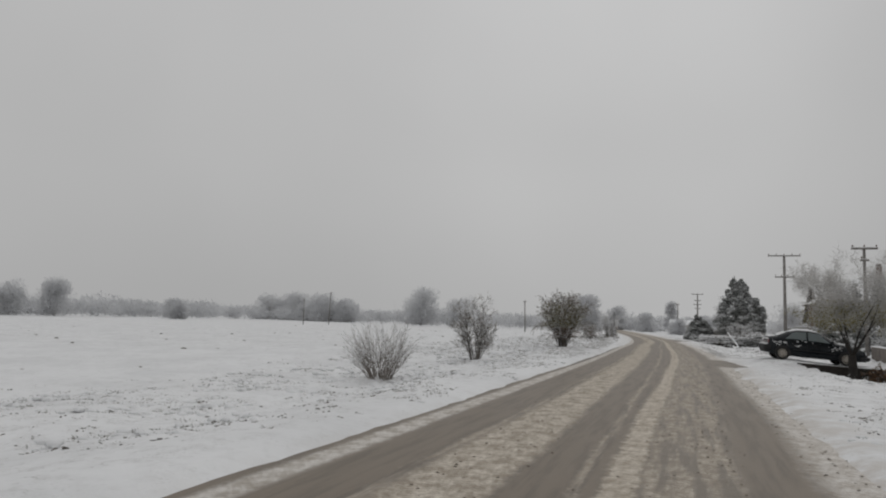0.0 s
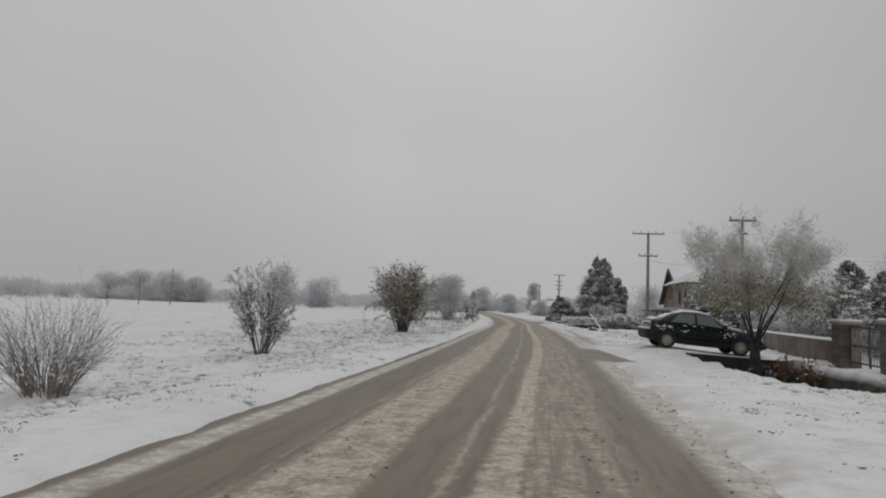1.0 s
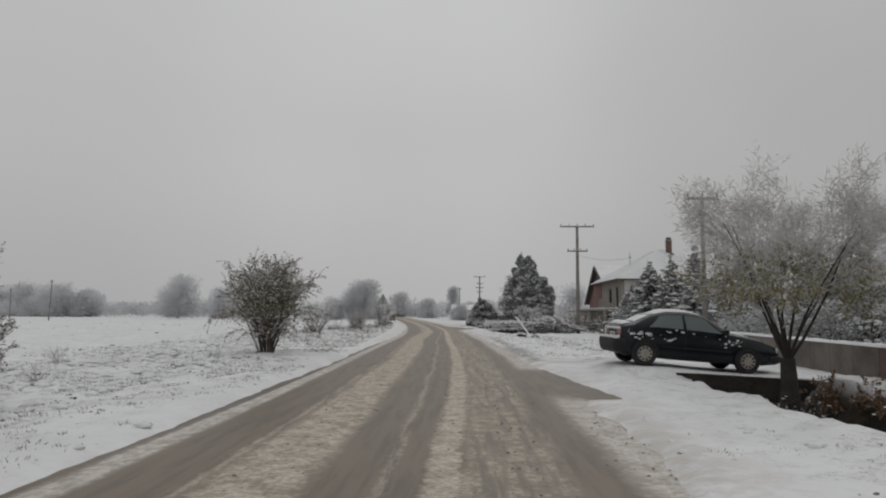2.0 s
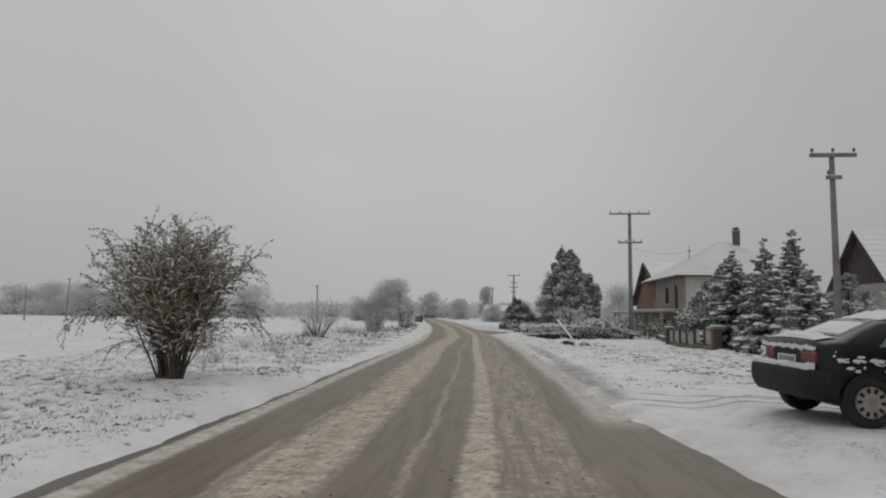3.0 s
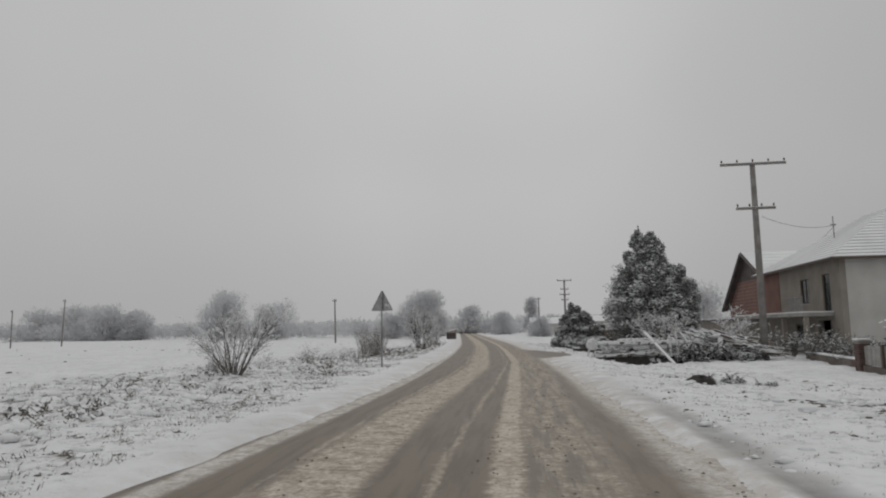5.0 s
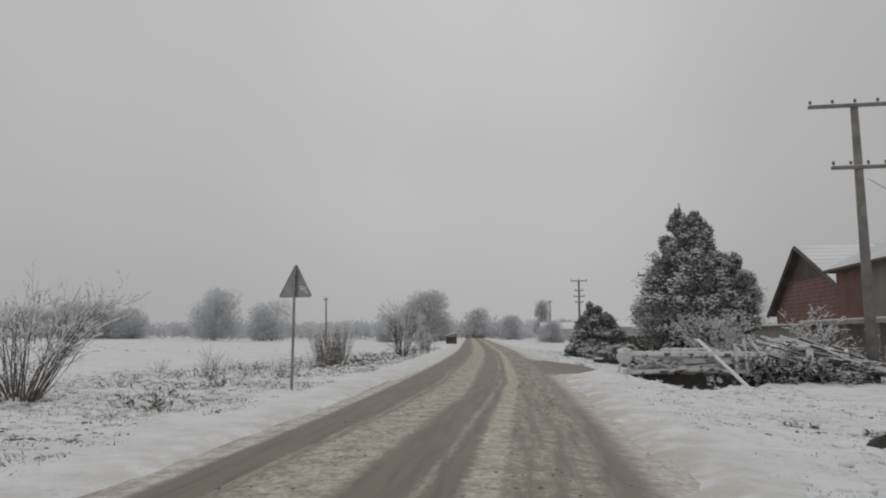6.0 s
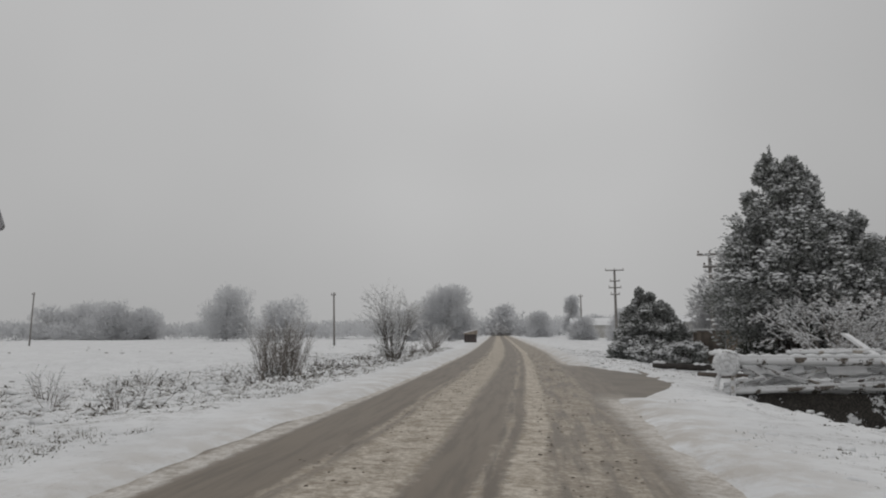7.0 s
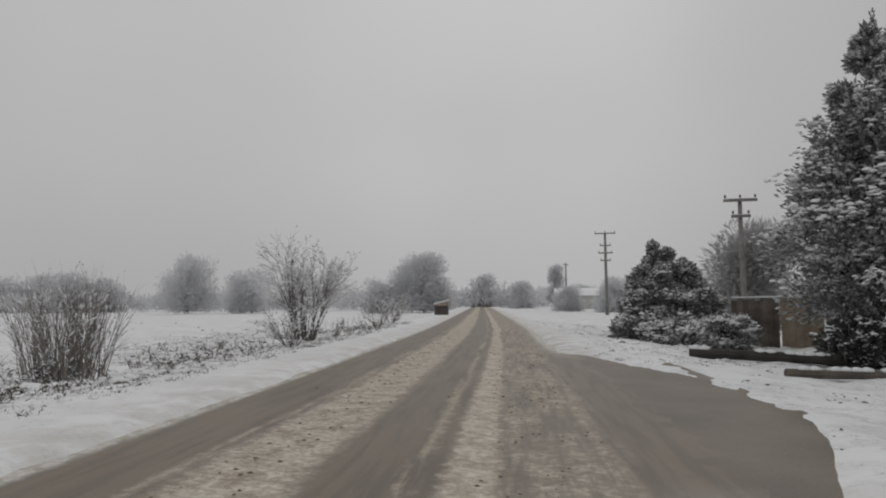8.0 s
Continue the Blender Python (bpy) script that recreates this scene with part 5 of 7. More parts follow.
    for o in ob.children_recursive:           # tail squeezed and narrowed to fit the camera's view
        if o.name.startswith(("tyre", "rim", "wheel_arch")):
            continue
        for v in o.data.vertices:
            if v.co.x < -0.4:
                v.co.x = -0.4 + (v.co.x + 0.4) * (0.47 if o.name.startswith(("rear_bumper", "snow_ledge")) else 0.36)
                v.co.y *= 1.0 + 0.22 * (v.co.x + 0.4)
    return ob


parked_car()


# ---------------- houses ----------------
def wall_bm(length, height, thick, openings):
    """A wall along +x from 0, its outer face at y = 0 and its body behind (+y), with openings (x0, x1, z0, z1) through it."""
    bm = bmesh.new()
    cuts = sorted({0.0, length, *[o[0] for o in openings], *[o[1] for o in openings]})
    for a, b in zip(cuts, cuts[1:]):
        mid = (a + b) / 2
        holes = sorted((o[2], o[3]) for o in openings if o[0] < mid < o[1])
        z = 0.0
        for h0, h1 in holes:
            if h0 > z:
                box_bm(bm, a, 0, z, b, thick, h0)
            z = h1
        if z < height:
            box_bm(bm, a, 0, z, b, thick, height)
    return bm


def wall_part(house, name, m, length, height, thick, openings, mat, label=""):
    w = part(name, wall_bm(length, height, thick, openings), mat, house, label)
    w.matrix_local = m
    return w


def window_part(house, m, x0, x1, z0, z1, frame_mat, mullions=1, sill=True):
    """A framed window set into an opening of the wall that m places."""
    bm = bmesh.new()
    t = 0.06
    box_bm(bm, x0, 0.06, z0, x0 + t, 0.14, z1)
    box_bm(bm, x1 - t, 0.06, z0, x1, 0.14, z1)
    box_bm(bm, x0 + t, 0.06, z0, x1 - t, 0.14, z0 + t)
    box_bm(bm, x0 + t, 0.06, z1 - t, x1 - t, 0.14, z1)
    for k in range(mullions):
        cx = x0 + (x1 - x0) * (k + 1) / (mullions + 1)
        box_bm(bm, cx - 0.025, 0.07, z0 + t, cx + 0.025, 0.13, z1 - t)
    w = part("window", bm, frame_mat, house)
    w.matrix_local = m
    pane = box("pane", (x0 + t, 0.095, z0 + t, x1 - t, 0.105, z1 - t), GLASS, w)
    pane.visible_shadow = False
    if sill:
        box("sill", (x0 - 0.08, -0.06, z0 - 0.07, x1 + 0.08, 0.06, z0 - 0.003), CONCRETE, w, bevel=0.01)
    return w


def courses(parent, a, b, c, d, rows, mat, lift=0.03, name="tile_course", cover=1.12):
    """Overlapping courses on the slope whose eave runs a to b and ridge d to c, each one step proud at its lower edge."""
    a, b, c, d = (Vector(p) for p in (a, b, c, d))
    n = (b - a).cross(d - a).normalized()
    if n.z < 0:
        n = -n
    for r in range(rows):
        f0, f1 = r / rows, min(1.0, (r + cover) / rows)
        p = [a.lerp(d, f0), b.lerp(c, f0), b.lerp(c, f1), a.lerp(d, f1)]
        if (p[1] - p[0]).length < 0.05:
            continue
        V = [p[0] + n * lift * 1.6, p[1] + n * lift * 1.6, p[2] + n * lift * 0.35, p[3] + n * lift * 0.35, p[0] - n * 0.02, p[1] - n * 0.02, p[2] - n * 0.02, p[3] - n * 0.02]
        F = [(0, 1, 2, 3), (7, 6, 5, 4), (0, 4, 5, 1), (1, 5, 6, 2), (2, 6, 7, 3), (3, 7, 4, 0)]
        mesh_object(name, V, F, mat, parent)


def grey_house():
    """Two-storey rendered house with a hipped snow-covered roof, a porch under a balcony."""
    W, D, H = 10.0, 12.6, 5.25
    z0 = -0.42
    ob = thing("grey_house", pose(15.6, 81.15, z0), "two-storey grey rendered house with a snow-covered hipped roof", "house")
    west = pose(0, D, 0, 0, 0, -90)          # road side: x runs from the far end to the near end
    ops = [(6.95, 8.3, 2.98, 4.42), (10.25, 11.25, 2.45, 4.52), (9.3, 11.0, 0.02, 2.0), (5.8, 7.2, 0.4, 1.8)]
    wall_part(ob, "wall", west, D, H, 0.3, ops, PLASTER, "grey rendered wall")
    for o in ops[:2]:
        window_part(ob, west, *o, FRAME, 1 if o[2] > 2.5 else 0)
    window_part(ob, west, *ops[3], FRAME, 1)
    box("brick_face", (-0.03, D - 3.4, 2.43, -0.003, D, H - 0.1), BRICK_WALL, ob, "bare red brick left unrendered")
    south = pose(0.302, 0, 0)
    ops2 = [(2.0, 3.2, 2.8, 4.2), (5.6, 6.8, 2.8, 4.2)]
    # paler render paints the stronger light on this side into the colour
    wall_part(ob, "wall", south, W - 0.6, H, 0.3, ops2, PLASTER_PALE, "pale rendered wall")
    for o in ops2:
        window_part(ob, south, *o, FRAME, 1)
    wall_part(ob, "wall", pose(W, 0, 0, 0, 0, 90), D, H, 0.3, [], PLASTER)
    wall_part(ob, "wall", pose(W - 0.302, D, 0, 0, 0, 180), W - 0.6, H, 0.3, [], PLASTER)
    box("floor_slab", (0.31, 0.31, 2.2, W - 0.31, D - 0.31, 2.4), CONCRETE, ob)
    # balcony on posts along the road side
    bal = box("balcony", (-1.6, 1.0, 2.22, -0.004, D + 1.5, 2.42), CONCRETE, ob, bevel=0.02)
    box("snow_cover", (-1.58, 1.02, 2.42, -0.01, D + 1.48, 2.49), SNOW, bal, "snow lying on the balcony edge", bevel=0.02)
    for y in (1.2, 4.6, 8.0, 11.6):
        box("post", (-1.5, y - 0.12, 0.0, -1.26, y + 0.12, 2.22), PLASTER, bal)
    for k in range(15):
        box("rail_bar", (-1.53, 1.1 + k * 0.16, 2.5, -1.51, 1.12 + k * 0.16, 3.25), STEEL, bal)
    box("handrail", (-1.545, 1.05, 3.25, -1.495, 3.5, 3.29), STEEL, bal)
    # hipped roof with overhang
    o = 0.55
    e = H - 0.05
    r = 8.15 - z0
    A, B, C, Dd = (-o, -o, e), (W + o, -o, e), (W + o, D + o, e), (-o, D + o, e)
    R0, R1 = (W / 2, D / 2 - 1.3, r), (W / 2, D / 2 + 1.3, r)
    V = [A, B, C, Dd, R0, R1]
    F = [(0, 1, 4), (1, 2, 5, 4), (2, 3, 5), (3, 0, 4, 5), (3, 2, 1, 0)]
    roof = mesh_object("roof", V, F, ROOF_DARK, ob, "hipped tile roof under snow")
    courses(roof, A, B, R0, R0, 17, SNOW, cover=0.95)
    courses(roof, Dd, A, R0, R1, 17, SNOW, cover=1.02)
    courses(roof, C, Dd, R1, R1, 17, SNOW, cover=1.02)
    courses(roof, B, C, R1, R0, 17, SNOW, cover=1.02)
    for p, q in ((A, B), (B, C), (C, Dd), (Dd, A)):
        V, F = [], []
        tube(V, F, [Vector(p) - Vector((0, 0, 0.04)), Vector(q) - Vector((0, 0, 0.04))], [0.075, 0.075], 8)
        mesh_object("gutter", V, F, FRAME, roof)
    box("chimney", (W / 2 + 0.58, D / 2 - 2.22, r - 1.2, W / 2 + 1.08, D / 2 - 1.72, r + 0.75), BRICK, roof, "dark red brick chimney", bevel=0.01)
    box("chimney_cap", (W / 2 + 0.52, D / 2 - 2.28, r + 0.754, W / 2 + 1.14, D / 2 - 1.66, r + 0.84), CONCRETE, ob, bevel=0.01)
    box("chimney_hood", (W / 2 + 0.58, D / 2 - 2.2, r + 0.844, W / 2 + 1.05, D / 2 - 1.75, r + 1.1), FRAME, ob, bevel=0.08)
    V, F = [], []
    tube(V, F, [(2.35, 6.2, e + 0.9), (2.35, 6.2, 8.3)], [0.035, 0.03], 7)
    mast = mesh_object("mast", V, F, STEEL, ob, "thin steel mast on the roof")
    box("mast_arm", (2.2, 6.16, 7.75, 2.5, 6.24, 7.82), STEEL, mast)
    return ob


grey_house()


def brick_gable_house():
    z0 = -0.45
    ob = thing("brick_house", pose(18.5, 97.4, z0), "red brick house with a steep dark gable to the road", "house")
    W, D, P, H, R = 10.0, 16.8, 10.0, 3.5, 8.1          # P: the ridge stands off the middle
    # gable wall faces the road
    V = [(0, 0, 0), (0, D, 0), (0, D, H), (0, P, R), (0, 0, H)]
    V += [(0.3, y, z) for _, y, z in V]
    F = [(0, 4, 3, 2, 1), (5, 6, 7, 8, 9)] + [(i, (i + 1) % 5, 5 + (i + 1) % 5, 5 + i) for i in range(5)]
    gable = mesh_object("wall", V, F, BRICK_WALL, ob, "red brick gable wall")
    for row in range(1, 26):           # raked joints between the lifts of brick
        z = row * 0.3
        up = max(0.0, (z - H) / (R - H))
        box("mortar_joint", (-0.0035, P * up + 0.1, z - 0.012, 0.02, D - (D - P) * up - 0.1, z + 0.012), MORTAR, gable)
    wall_part(ob, "wall", pose(0.3, 0, 0), W - 0.3, H, 0.3, [(2.0, 3.2, 0.9, 2.2), (5.5, 6.7, 0.9, 2.2)], BRICK_WALL, "red brick wall")
    for o in ((2.0, 3.2, 0.9, 2.2), (5.5, 6.7, 0.9, 2.2)):
        window_part(ob, pose(0.3, 0, 0), *o, FRAME, 1)
    wall_part(ob, "wall", pose(W, D, 0, 0, 0, 180), W - 0.3, H, 0.3, [], BRICK_WALL)
    wall_part(ob, "wall", pose(W, 0.3, 0, 0, 0, 90), D - 0.6, H, 0.3, [], BRICK_WALL)
    o = 0.5
    for s in (0, 1):
        y0, y1 = (-o, P) if s == 0 else (D + o, P)
        drop = o * (R - H) / (P if s == 0 else D - P)
        a, b, c, d = (-o, y0, H - drop), (W + o, y0, H - drop), (W + o, y1, R), (-o, y1, R)
        V = [(p[0], p[1], p[2] + 0.02) for p in (a, b, c, d)] + [(p[0], p[1], p[2] + 0.18) for p in (a, b, c, d)]
        F = [(0, 1, 2, 3), (7, 6, 5, 4), (0, 4, 5, 1), (1, 5, 6, 2), (2, 6, 7, 3), (3, 7, 4, 0)]
        roof = mesh_object("roof", V, F, ROOF_DARK, ob, "dark tile roof")
        up = 0.20
        courses(roof, (a[0], a[1], a[2] + up), (b[0], b[1], b[2] + up), (c[0], c[1], c[2] + up), (d[0], d[1], d[2] + up), 14, SNOW, lift=0.02)
        for e0, e1 in ((a, d),):
            V, F = [], []
            tube(V, F, [Vector(e0) + Vector((-0.03, 0, 0.05)), Vector(e1) + Vector((-0.03, 0, 0.05))], [0.16, 0.16], 4)
            mesh_object("verge_board", V, F, ROOF_DARK, roof, "dark verge board")
    n = 26                                # dark boards in the top of the gable
    for k in range(n):
        y0, y1 = 5.3 + 7.8 * k / n, 5.3 + 7.8 * (k + 1) / n - 0.02
        t = [H + (R - H) * min(y / P, (D - y) / (D - P)) for y in (y0, y1)]
        V = [(-0.05, y0, 5.75), (-0.05, y1, 5.75), (-0.05, y1, max(5.8, t[1] - 0.02)), (-0.05, y0, max(5.8, t[0] - 0.02))]
        V += [(-0.008, *p[1:]) for p in V]
        mesh_object("gable_board", V, [(3, 2, 1, 0), (4, 5, 6, 7), (0, 1, 5, 4), (1, 2, 6, 5), (2, 3, 7, 6), (3, 0, 4, 7)], ROOF_DARK, ob)
    box("lean_to", (-3.0, 0.5, 0.0, -0.02, D - 0.5, 2.2), PLASTER, ob, "low grey lean-to before the gable")
    box("lean_to_roof", (-3.3, 0.2, 2.204, -0.004, D - 0.2, 2.34), ROOF_DARK, ob, bevel=0.02)
    box("snow_cover", (-3.28, 0.22, 2.344, -0.01, D - 0.22, 2.42), SNOW, ob, bevel=0.02)
    return ob


brick_gable_house()


def cottage():
    z0 = -0.3
    ob = thing("cottage", pose(19.0, 57.8, z0), "small pale cottage with a steep dark boarded gable", "house")
    W, D, H, R = 8.0, 5.2, 3.5, 6.1
    west = pose(0, D, 0, 0, 0, -90)
    ops = [(1.4, 2.3, 1.1, 2.5), (3.6, 4.4, 0.05, 2.2)]
    wall_part(ob, "wall", west, D, H, 0.3, ops, PLASTER_PALE, "pale rendered wall")
    window_part(ob, west, *ops[0], FRAME, 1)
    box("door", (0.1, D - 4.36, 0.06, 0.16, D - 3.64, 2.18), BOARD_TAN, ob, "brown timber door")
    wall_part(ob, "wall", pose(0.3, 0, 0), W - 0.3, H, 0.3, [(1.5, 2.5, 1.1, 2.4), (5.0, 6.0, 1.1, 2.4)], PLASTER_PALE)
    for o in ((1.5, 2.5, 1.1, 2.4), (5.0, 6.0, 1.1, 2.4)):
        window_part(ob, pose(0.3, 0, 0), *o, FRAME, 1)
    wall_part(ob, "wall", pose(W, D, 0, 0, 0, 180), W - 0.3, H, 0.3, [], PLASTER_PALE)
    wall_part(ob, "wall", pose(W, 0.3, 0, 0, 0, 90), D - 0.6, H, 0.3, [], PLASTER_PALE)
    n = 22                                # boards of the gable triangle
    for k in range(n):
        y0, y1 = D * k / n, D * (k + 1) / n - 0.02
        t = [H + (R - H) * (1 - abs(2 * y / D - 1)) for y in (y0, y1)]
        V = [(-0.03, y0, H + 0.004), (-0.03, y1, H + 0.004), (-0.03, y1, t[1] - 0.02), (-0.03, y0, t[0] - 0.02)]
        V += [(0.05, *p[1:]) for p in V]
        F = [(3, 2, 1, 0), (4, 5, 6, 7), (0, 1, 5, 4), (1, 2, 6, 5), (2, 3, 7, 6), (3, 0, 4, 7)]
        mesh_object("gable_board", V, F, ROOF_DARK, ob)
    o = 0.35
    for s in (0, 1):
        y0, y1 = (-o, D / 2) if s == 0 else (D + o, D / 2)
        drop = o * (R - H) / (D / 2)
        a, b, c, d = (-o, y0, H - drop), (W + o, y0, H - drop), (W + o, y1, R), (-o, y1, R)
        V = [(p[0], p[1], p[2] + 0.02) for p in (a, b, c, d)] + [(p[0], p[1], p[2] + 0.16) for p in (a, b, c, d)]
        F = [(0, 1, 2, 3), (7, 6, 5, 4), (0, 4, 5, 1), (1, 5, 6, 2), (2, 6, 7, 3), (3, 7, 4, 0)]
        roof = mesh_object("roof", V, F, ROOF_DARK, ob, "dark steep roof")
        up = 0.18
        courses(roof, (a[0], a[1], a[2] + up), (b[0], b[1], b[2] + up), (c[0], c[1], c[2] + up), (d[0], d[1], d[2] + up), 10, SNOW, lift=0.02, cover=1.06)
    return ob


cottage()


def far_barn(x, y, w, d, h, r, label):
    ob = thing("far_barn", pose(x, y, rise(x, y) - 0.05), label, "barn", "far barns")
    # haze put into the wall colour: pale render lowers the barn's contrast
    wall_part(ob, "wall", pose(0, 0, 0), w, h, 0.3, [(w * 0.4, w * 0.48, 0.02, h * 0.75)], PLASTER_PALE)
    for m, ln in ((pose(0, d, 0, 0, 0, -90), d - 0.31), (pose(w, d, 0, 0, 0, 180), w), (pose(w, 0.31, 0, 0, 0, 90), d - 0.62)):
        wall_part(ob, "wall", m, ln, h, 0.3, [], PLASTER_PALE)
    for s in (0, 1):
        y0, y1 = (-0.4, d / 2) if s == 0 else (d + 0.4, d / 2)
        p = [(-0.4, y0, h), (w + 0.4, y0, h), (w + 0.4, y1, r), (-0.4, y1, r)]
        V = p + [(a, b, c + 0.15) for a, b, c in p]
        F = [(0, 1, 2, 3), (7, 6, 5, 4), (0, 4, 5, 1), (1, 5, 6, 2), (2, 6, 7, 3), (3, 7, 4, 0)]
        mesh_object("roof", V, F, SNOW, ob, "snow-covered roof")
    return ob


far_barn(4.5, 172, 14, 7, 2.7, 3.7, "long low grey barn under snow, far along the road")
far_barn(-3.0, 206, 9, 7, 2.6, 4.0, "small grey barn under snow, far along the road")


def roadside_hut(x, y):
    ob = thing("roadside_hut", Matrix.Translation((x, y, rise(x, y))) @ Matrix.Diagonal((0.8, 0.8, 0.85, 1)), "small dark roadside shelter with a snowy sloping top", "shelter")
    box("wall", (-0.75, -0.5, -0.1, 0.75, 0.5, 1.0), ROOF_DARK, ob, bevel=0.02)
    V = [(-0.85, -0.6, 1.0), (0.85, -0.6, 1.0), (0.85, 0.6, 1.0), (-0.85, 0.6, 1.0), (-0.85, -0.6, 1.12), (0.85, -0.6, 1.5), (0.85, 0.6, 1.5), (-0.85, 0.6, 1.12)]
    F = [(3, 2, 1, 0), (4, 5, 6, 7), (0, 1, 5, 4), (1, 2, 6, 5), (2, 3, 7, 6), (3, 0, 4, 7)]
    mesh_object("roof", V, F, PLANK, ob)
    V = [(a, b, c + 0.004) for a, b, c in V[4:]] + [(a * 0.97, b * 0.97, c + 0.13) for a, b, c in V[4:]]
    mesh_object("snow_cover", V, F, SNOW, ob)
    return ob


roadside_hut(-12.2, 135.0)


# ---------------- garden fence, wall and gate ----------------
def brick_pillar(x, y, h, group="fence pillars", label="brick fence pillar with a cap of snow", side=0.4, clay=BRICK):
    z0 = rise(x, y)
    ob = thing("brick_pillar", pose(x, y, z0), label, "pillar", group)
    s = side / 2
    box("core", (-s + 0.012, -s + 0.012, -0.2, s - 0.012, s - 0.012, h), MORTAR, ob)
    rows = int(h / 0.078)
    for r in range(rows):
        z = r * 0.078
        off = r % 2
        for k, (x0, y0, x1, y1) in enumerate(((-s, -s, 0, -s + 0.11), (0.008, -s, s, -s + 0.11), (-s, s - 0.11, 0, s), (0.008, s - 0.11, s, s), (-s, -s + 0.12, -s + 0.11, s - 0.12), (s - 0.11, -s + 0.12, s, s - 0.12))):
            bm = bmesh.new()
            sh = 0.05 * (1 if off else -1)
            if k in (0, 2):
                x1 += sh
            elif k in (1, 3):
                x0 += sh
            part("brick", box_bm(bm, x0, y0, z, x1, y1, z + 0.068), clay, ob)
    box("cap", (-s - 0.05, -s - 0.05, h + 0.002, s + 0.05, s + 0.05, h + 0.07), CONCRETE, ob, bevel=0.01)
    box("snow_cover", (-s - 0.04, -s - 0.04, h + 0.07, s + 0.04, s + 0.04, h + 0.15), SNOW, ob, bevel=0.03)
    return ob


FENCE = [(12.05, 70.9), (11.75, 66.9), (11.5, 62.9), (11.4, 58.9)]
for fx, fy in (FENCE[0], FENCE[-1]):
    brick_pillar(fx, fy, 1.14)


def fence_panel(p, q, seed, label, solid):
    """A plinth and rails with upright slats between two pillars; solid: the slats stand edge to edge."""
    (x0, y0), (x1, y1) = p, q
    L = math.hypot(x1 - x0, y1 - y0) - 0.46
    a = math.degrees(math.atan2(y1 - y0, x1 - x0))
    mx, my = (x0 + x1) / 2, (y0 + y1) / 2
    ob = thing("fence_panel", pose(mx, my, rise(mx, my), 0, 0, a), label, "fence", "garden fence panels")
    rng = random.Random(seed)
    box("plinth", (-L / 2, -0.1, -0.25, L / 2, 0.1, 0.22), PLINTH, ob, bevel=0.01)
    for z in (0.36, 0.74):
        box("rail", (-L / 2, 0.02, z, L / 2, 0.06, z + 0.07), PLANK, ob)
    n = int(L / (0.13 if solid else 0.17))
    for k in range(n):
        x = -L / 2 + L * (k + 0.5) / n
        w = 0.058 if solid else 0.045
        h = 0.90 + 0.07 * math.sin(math.pi * ((k * 0.17) % 1.0)) + rng.uniform(-0.01, 0.01)
        box("slat", (x - w, -0.012, 0.25, x + w, 0.016, h), PICKET, ob)
    L2 = L / 2 + 0.2
    for u in (-L2, 0.0, L2):
        box("post", (u - 0.07, -0.1, -0.2, u + 0.07, 0.1, 1.02), FRAME, ob, bevel=0.01)
    return ob


for k in range(3):
    fence_panel(FENCE[k], FENCE[k + 1], k, "weathered pale boarded fence panel with dark posts", True)


def yard_wall(p, q, h, label, every=3):
    (x0, y0), (x1, y1) = p, q
    L = math.hypot(x1 - x0, y1 - y0)
    a = math.degrees(math.atan2(y1 - y0, x1 - x0))
    mx, my = (x0 + x1) / 2, (y0 + y1) / 2
    ob = thing("garden_wall", pose(mx, my, min(rise(x0, y0), rise(x1, y1)) - 0.1, 0, 0, a), label, "garden wall")
    n = int(L / 1.2)
    for k in range(n):
        u0, u1 = -L / 2 + L * k / n, -L / 2 + L * (k + 1) / n - 0.012
        box("wall_panel", (u0, -0.12, 0, u1, 0.12, h), PLINTH if k % every else BRICK, ob, bevel=0.008)
    V, F = [], []
    rng = random.Random(8)
    m = int(L / 0.25)
    for k in range(m + 1):
        u = -L / 2 + L * k / m
        t = 0.06 + 0.025 * rng.random()
        V += [(u, -0.14, h), (u, -0.10, h + t), (u, 0.10, h + t), (u, 0.14, h)]
    for k in range(m):
        for j in range(3):
            F.append((4 * k + j, 4 * k + 4 + j, 4 * k + 5 + j, 4 * k + 1 + j))
    mesh_object("snow_cover", V, F, SNOW, ob, "snow lying on the wall top", smooth=True)
    return ob


yard_wall((10.4, 30.9), (11.2, 43.0), 0.8, "low dark concrete garden wall under snow", 99)
# the second wall is added, a dark stand-in for a hedge base
yard_wall((12.3, 71.2), (13.2, 79.5), 0.55, "added low dark wall with snow on top, standing in for a hedge base", 99)
brick_pillar(10.3, 30.4, 1.35, "gate pillars", "stout grey-brown brick gate pillar with a flat snowy cap", 0.62, BRICK_GREY)
brick_pillar(10.2, 27.0, 1.35, "gate pillars", "stout grey-brown brick gate pillar with a flat snowy cap", 0.62, BRICK_GREY)


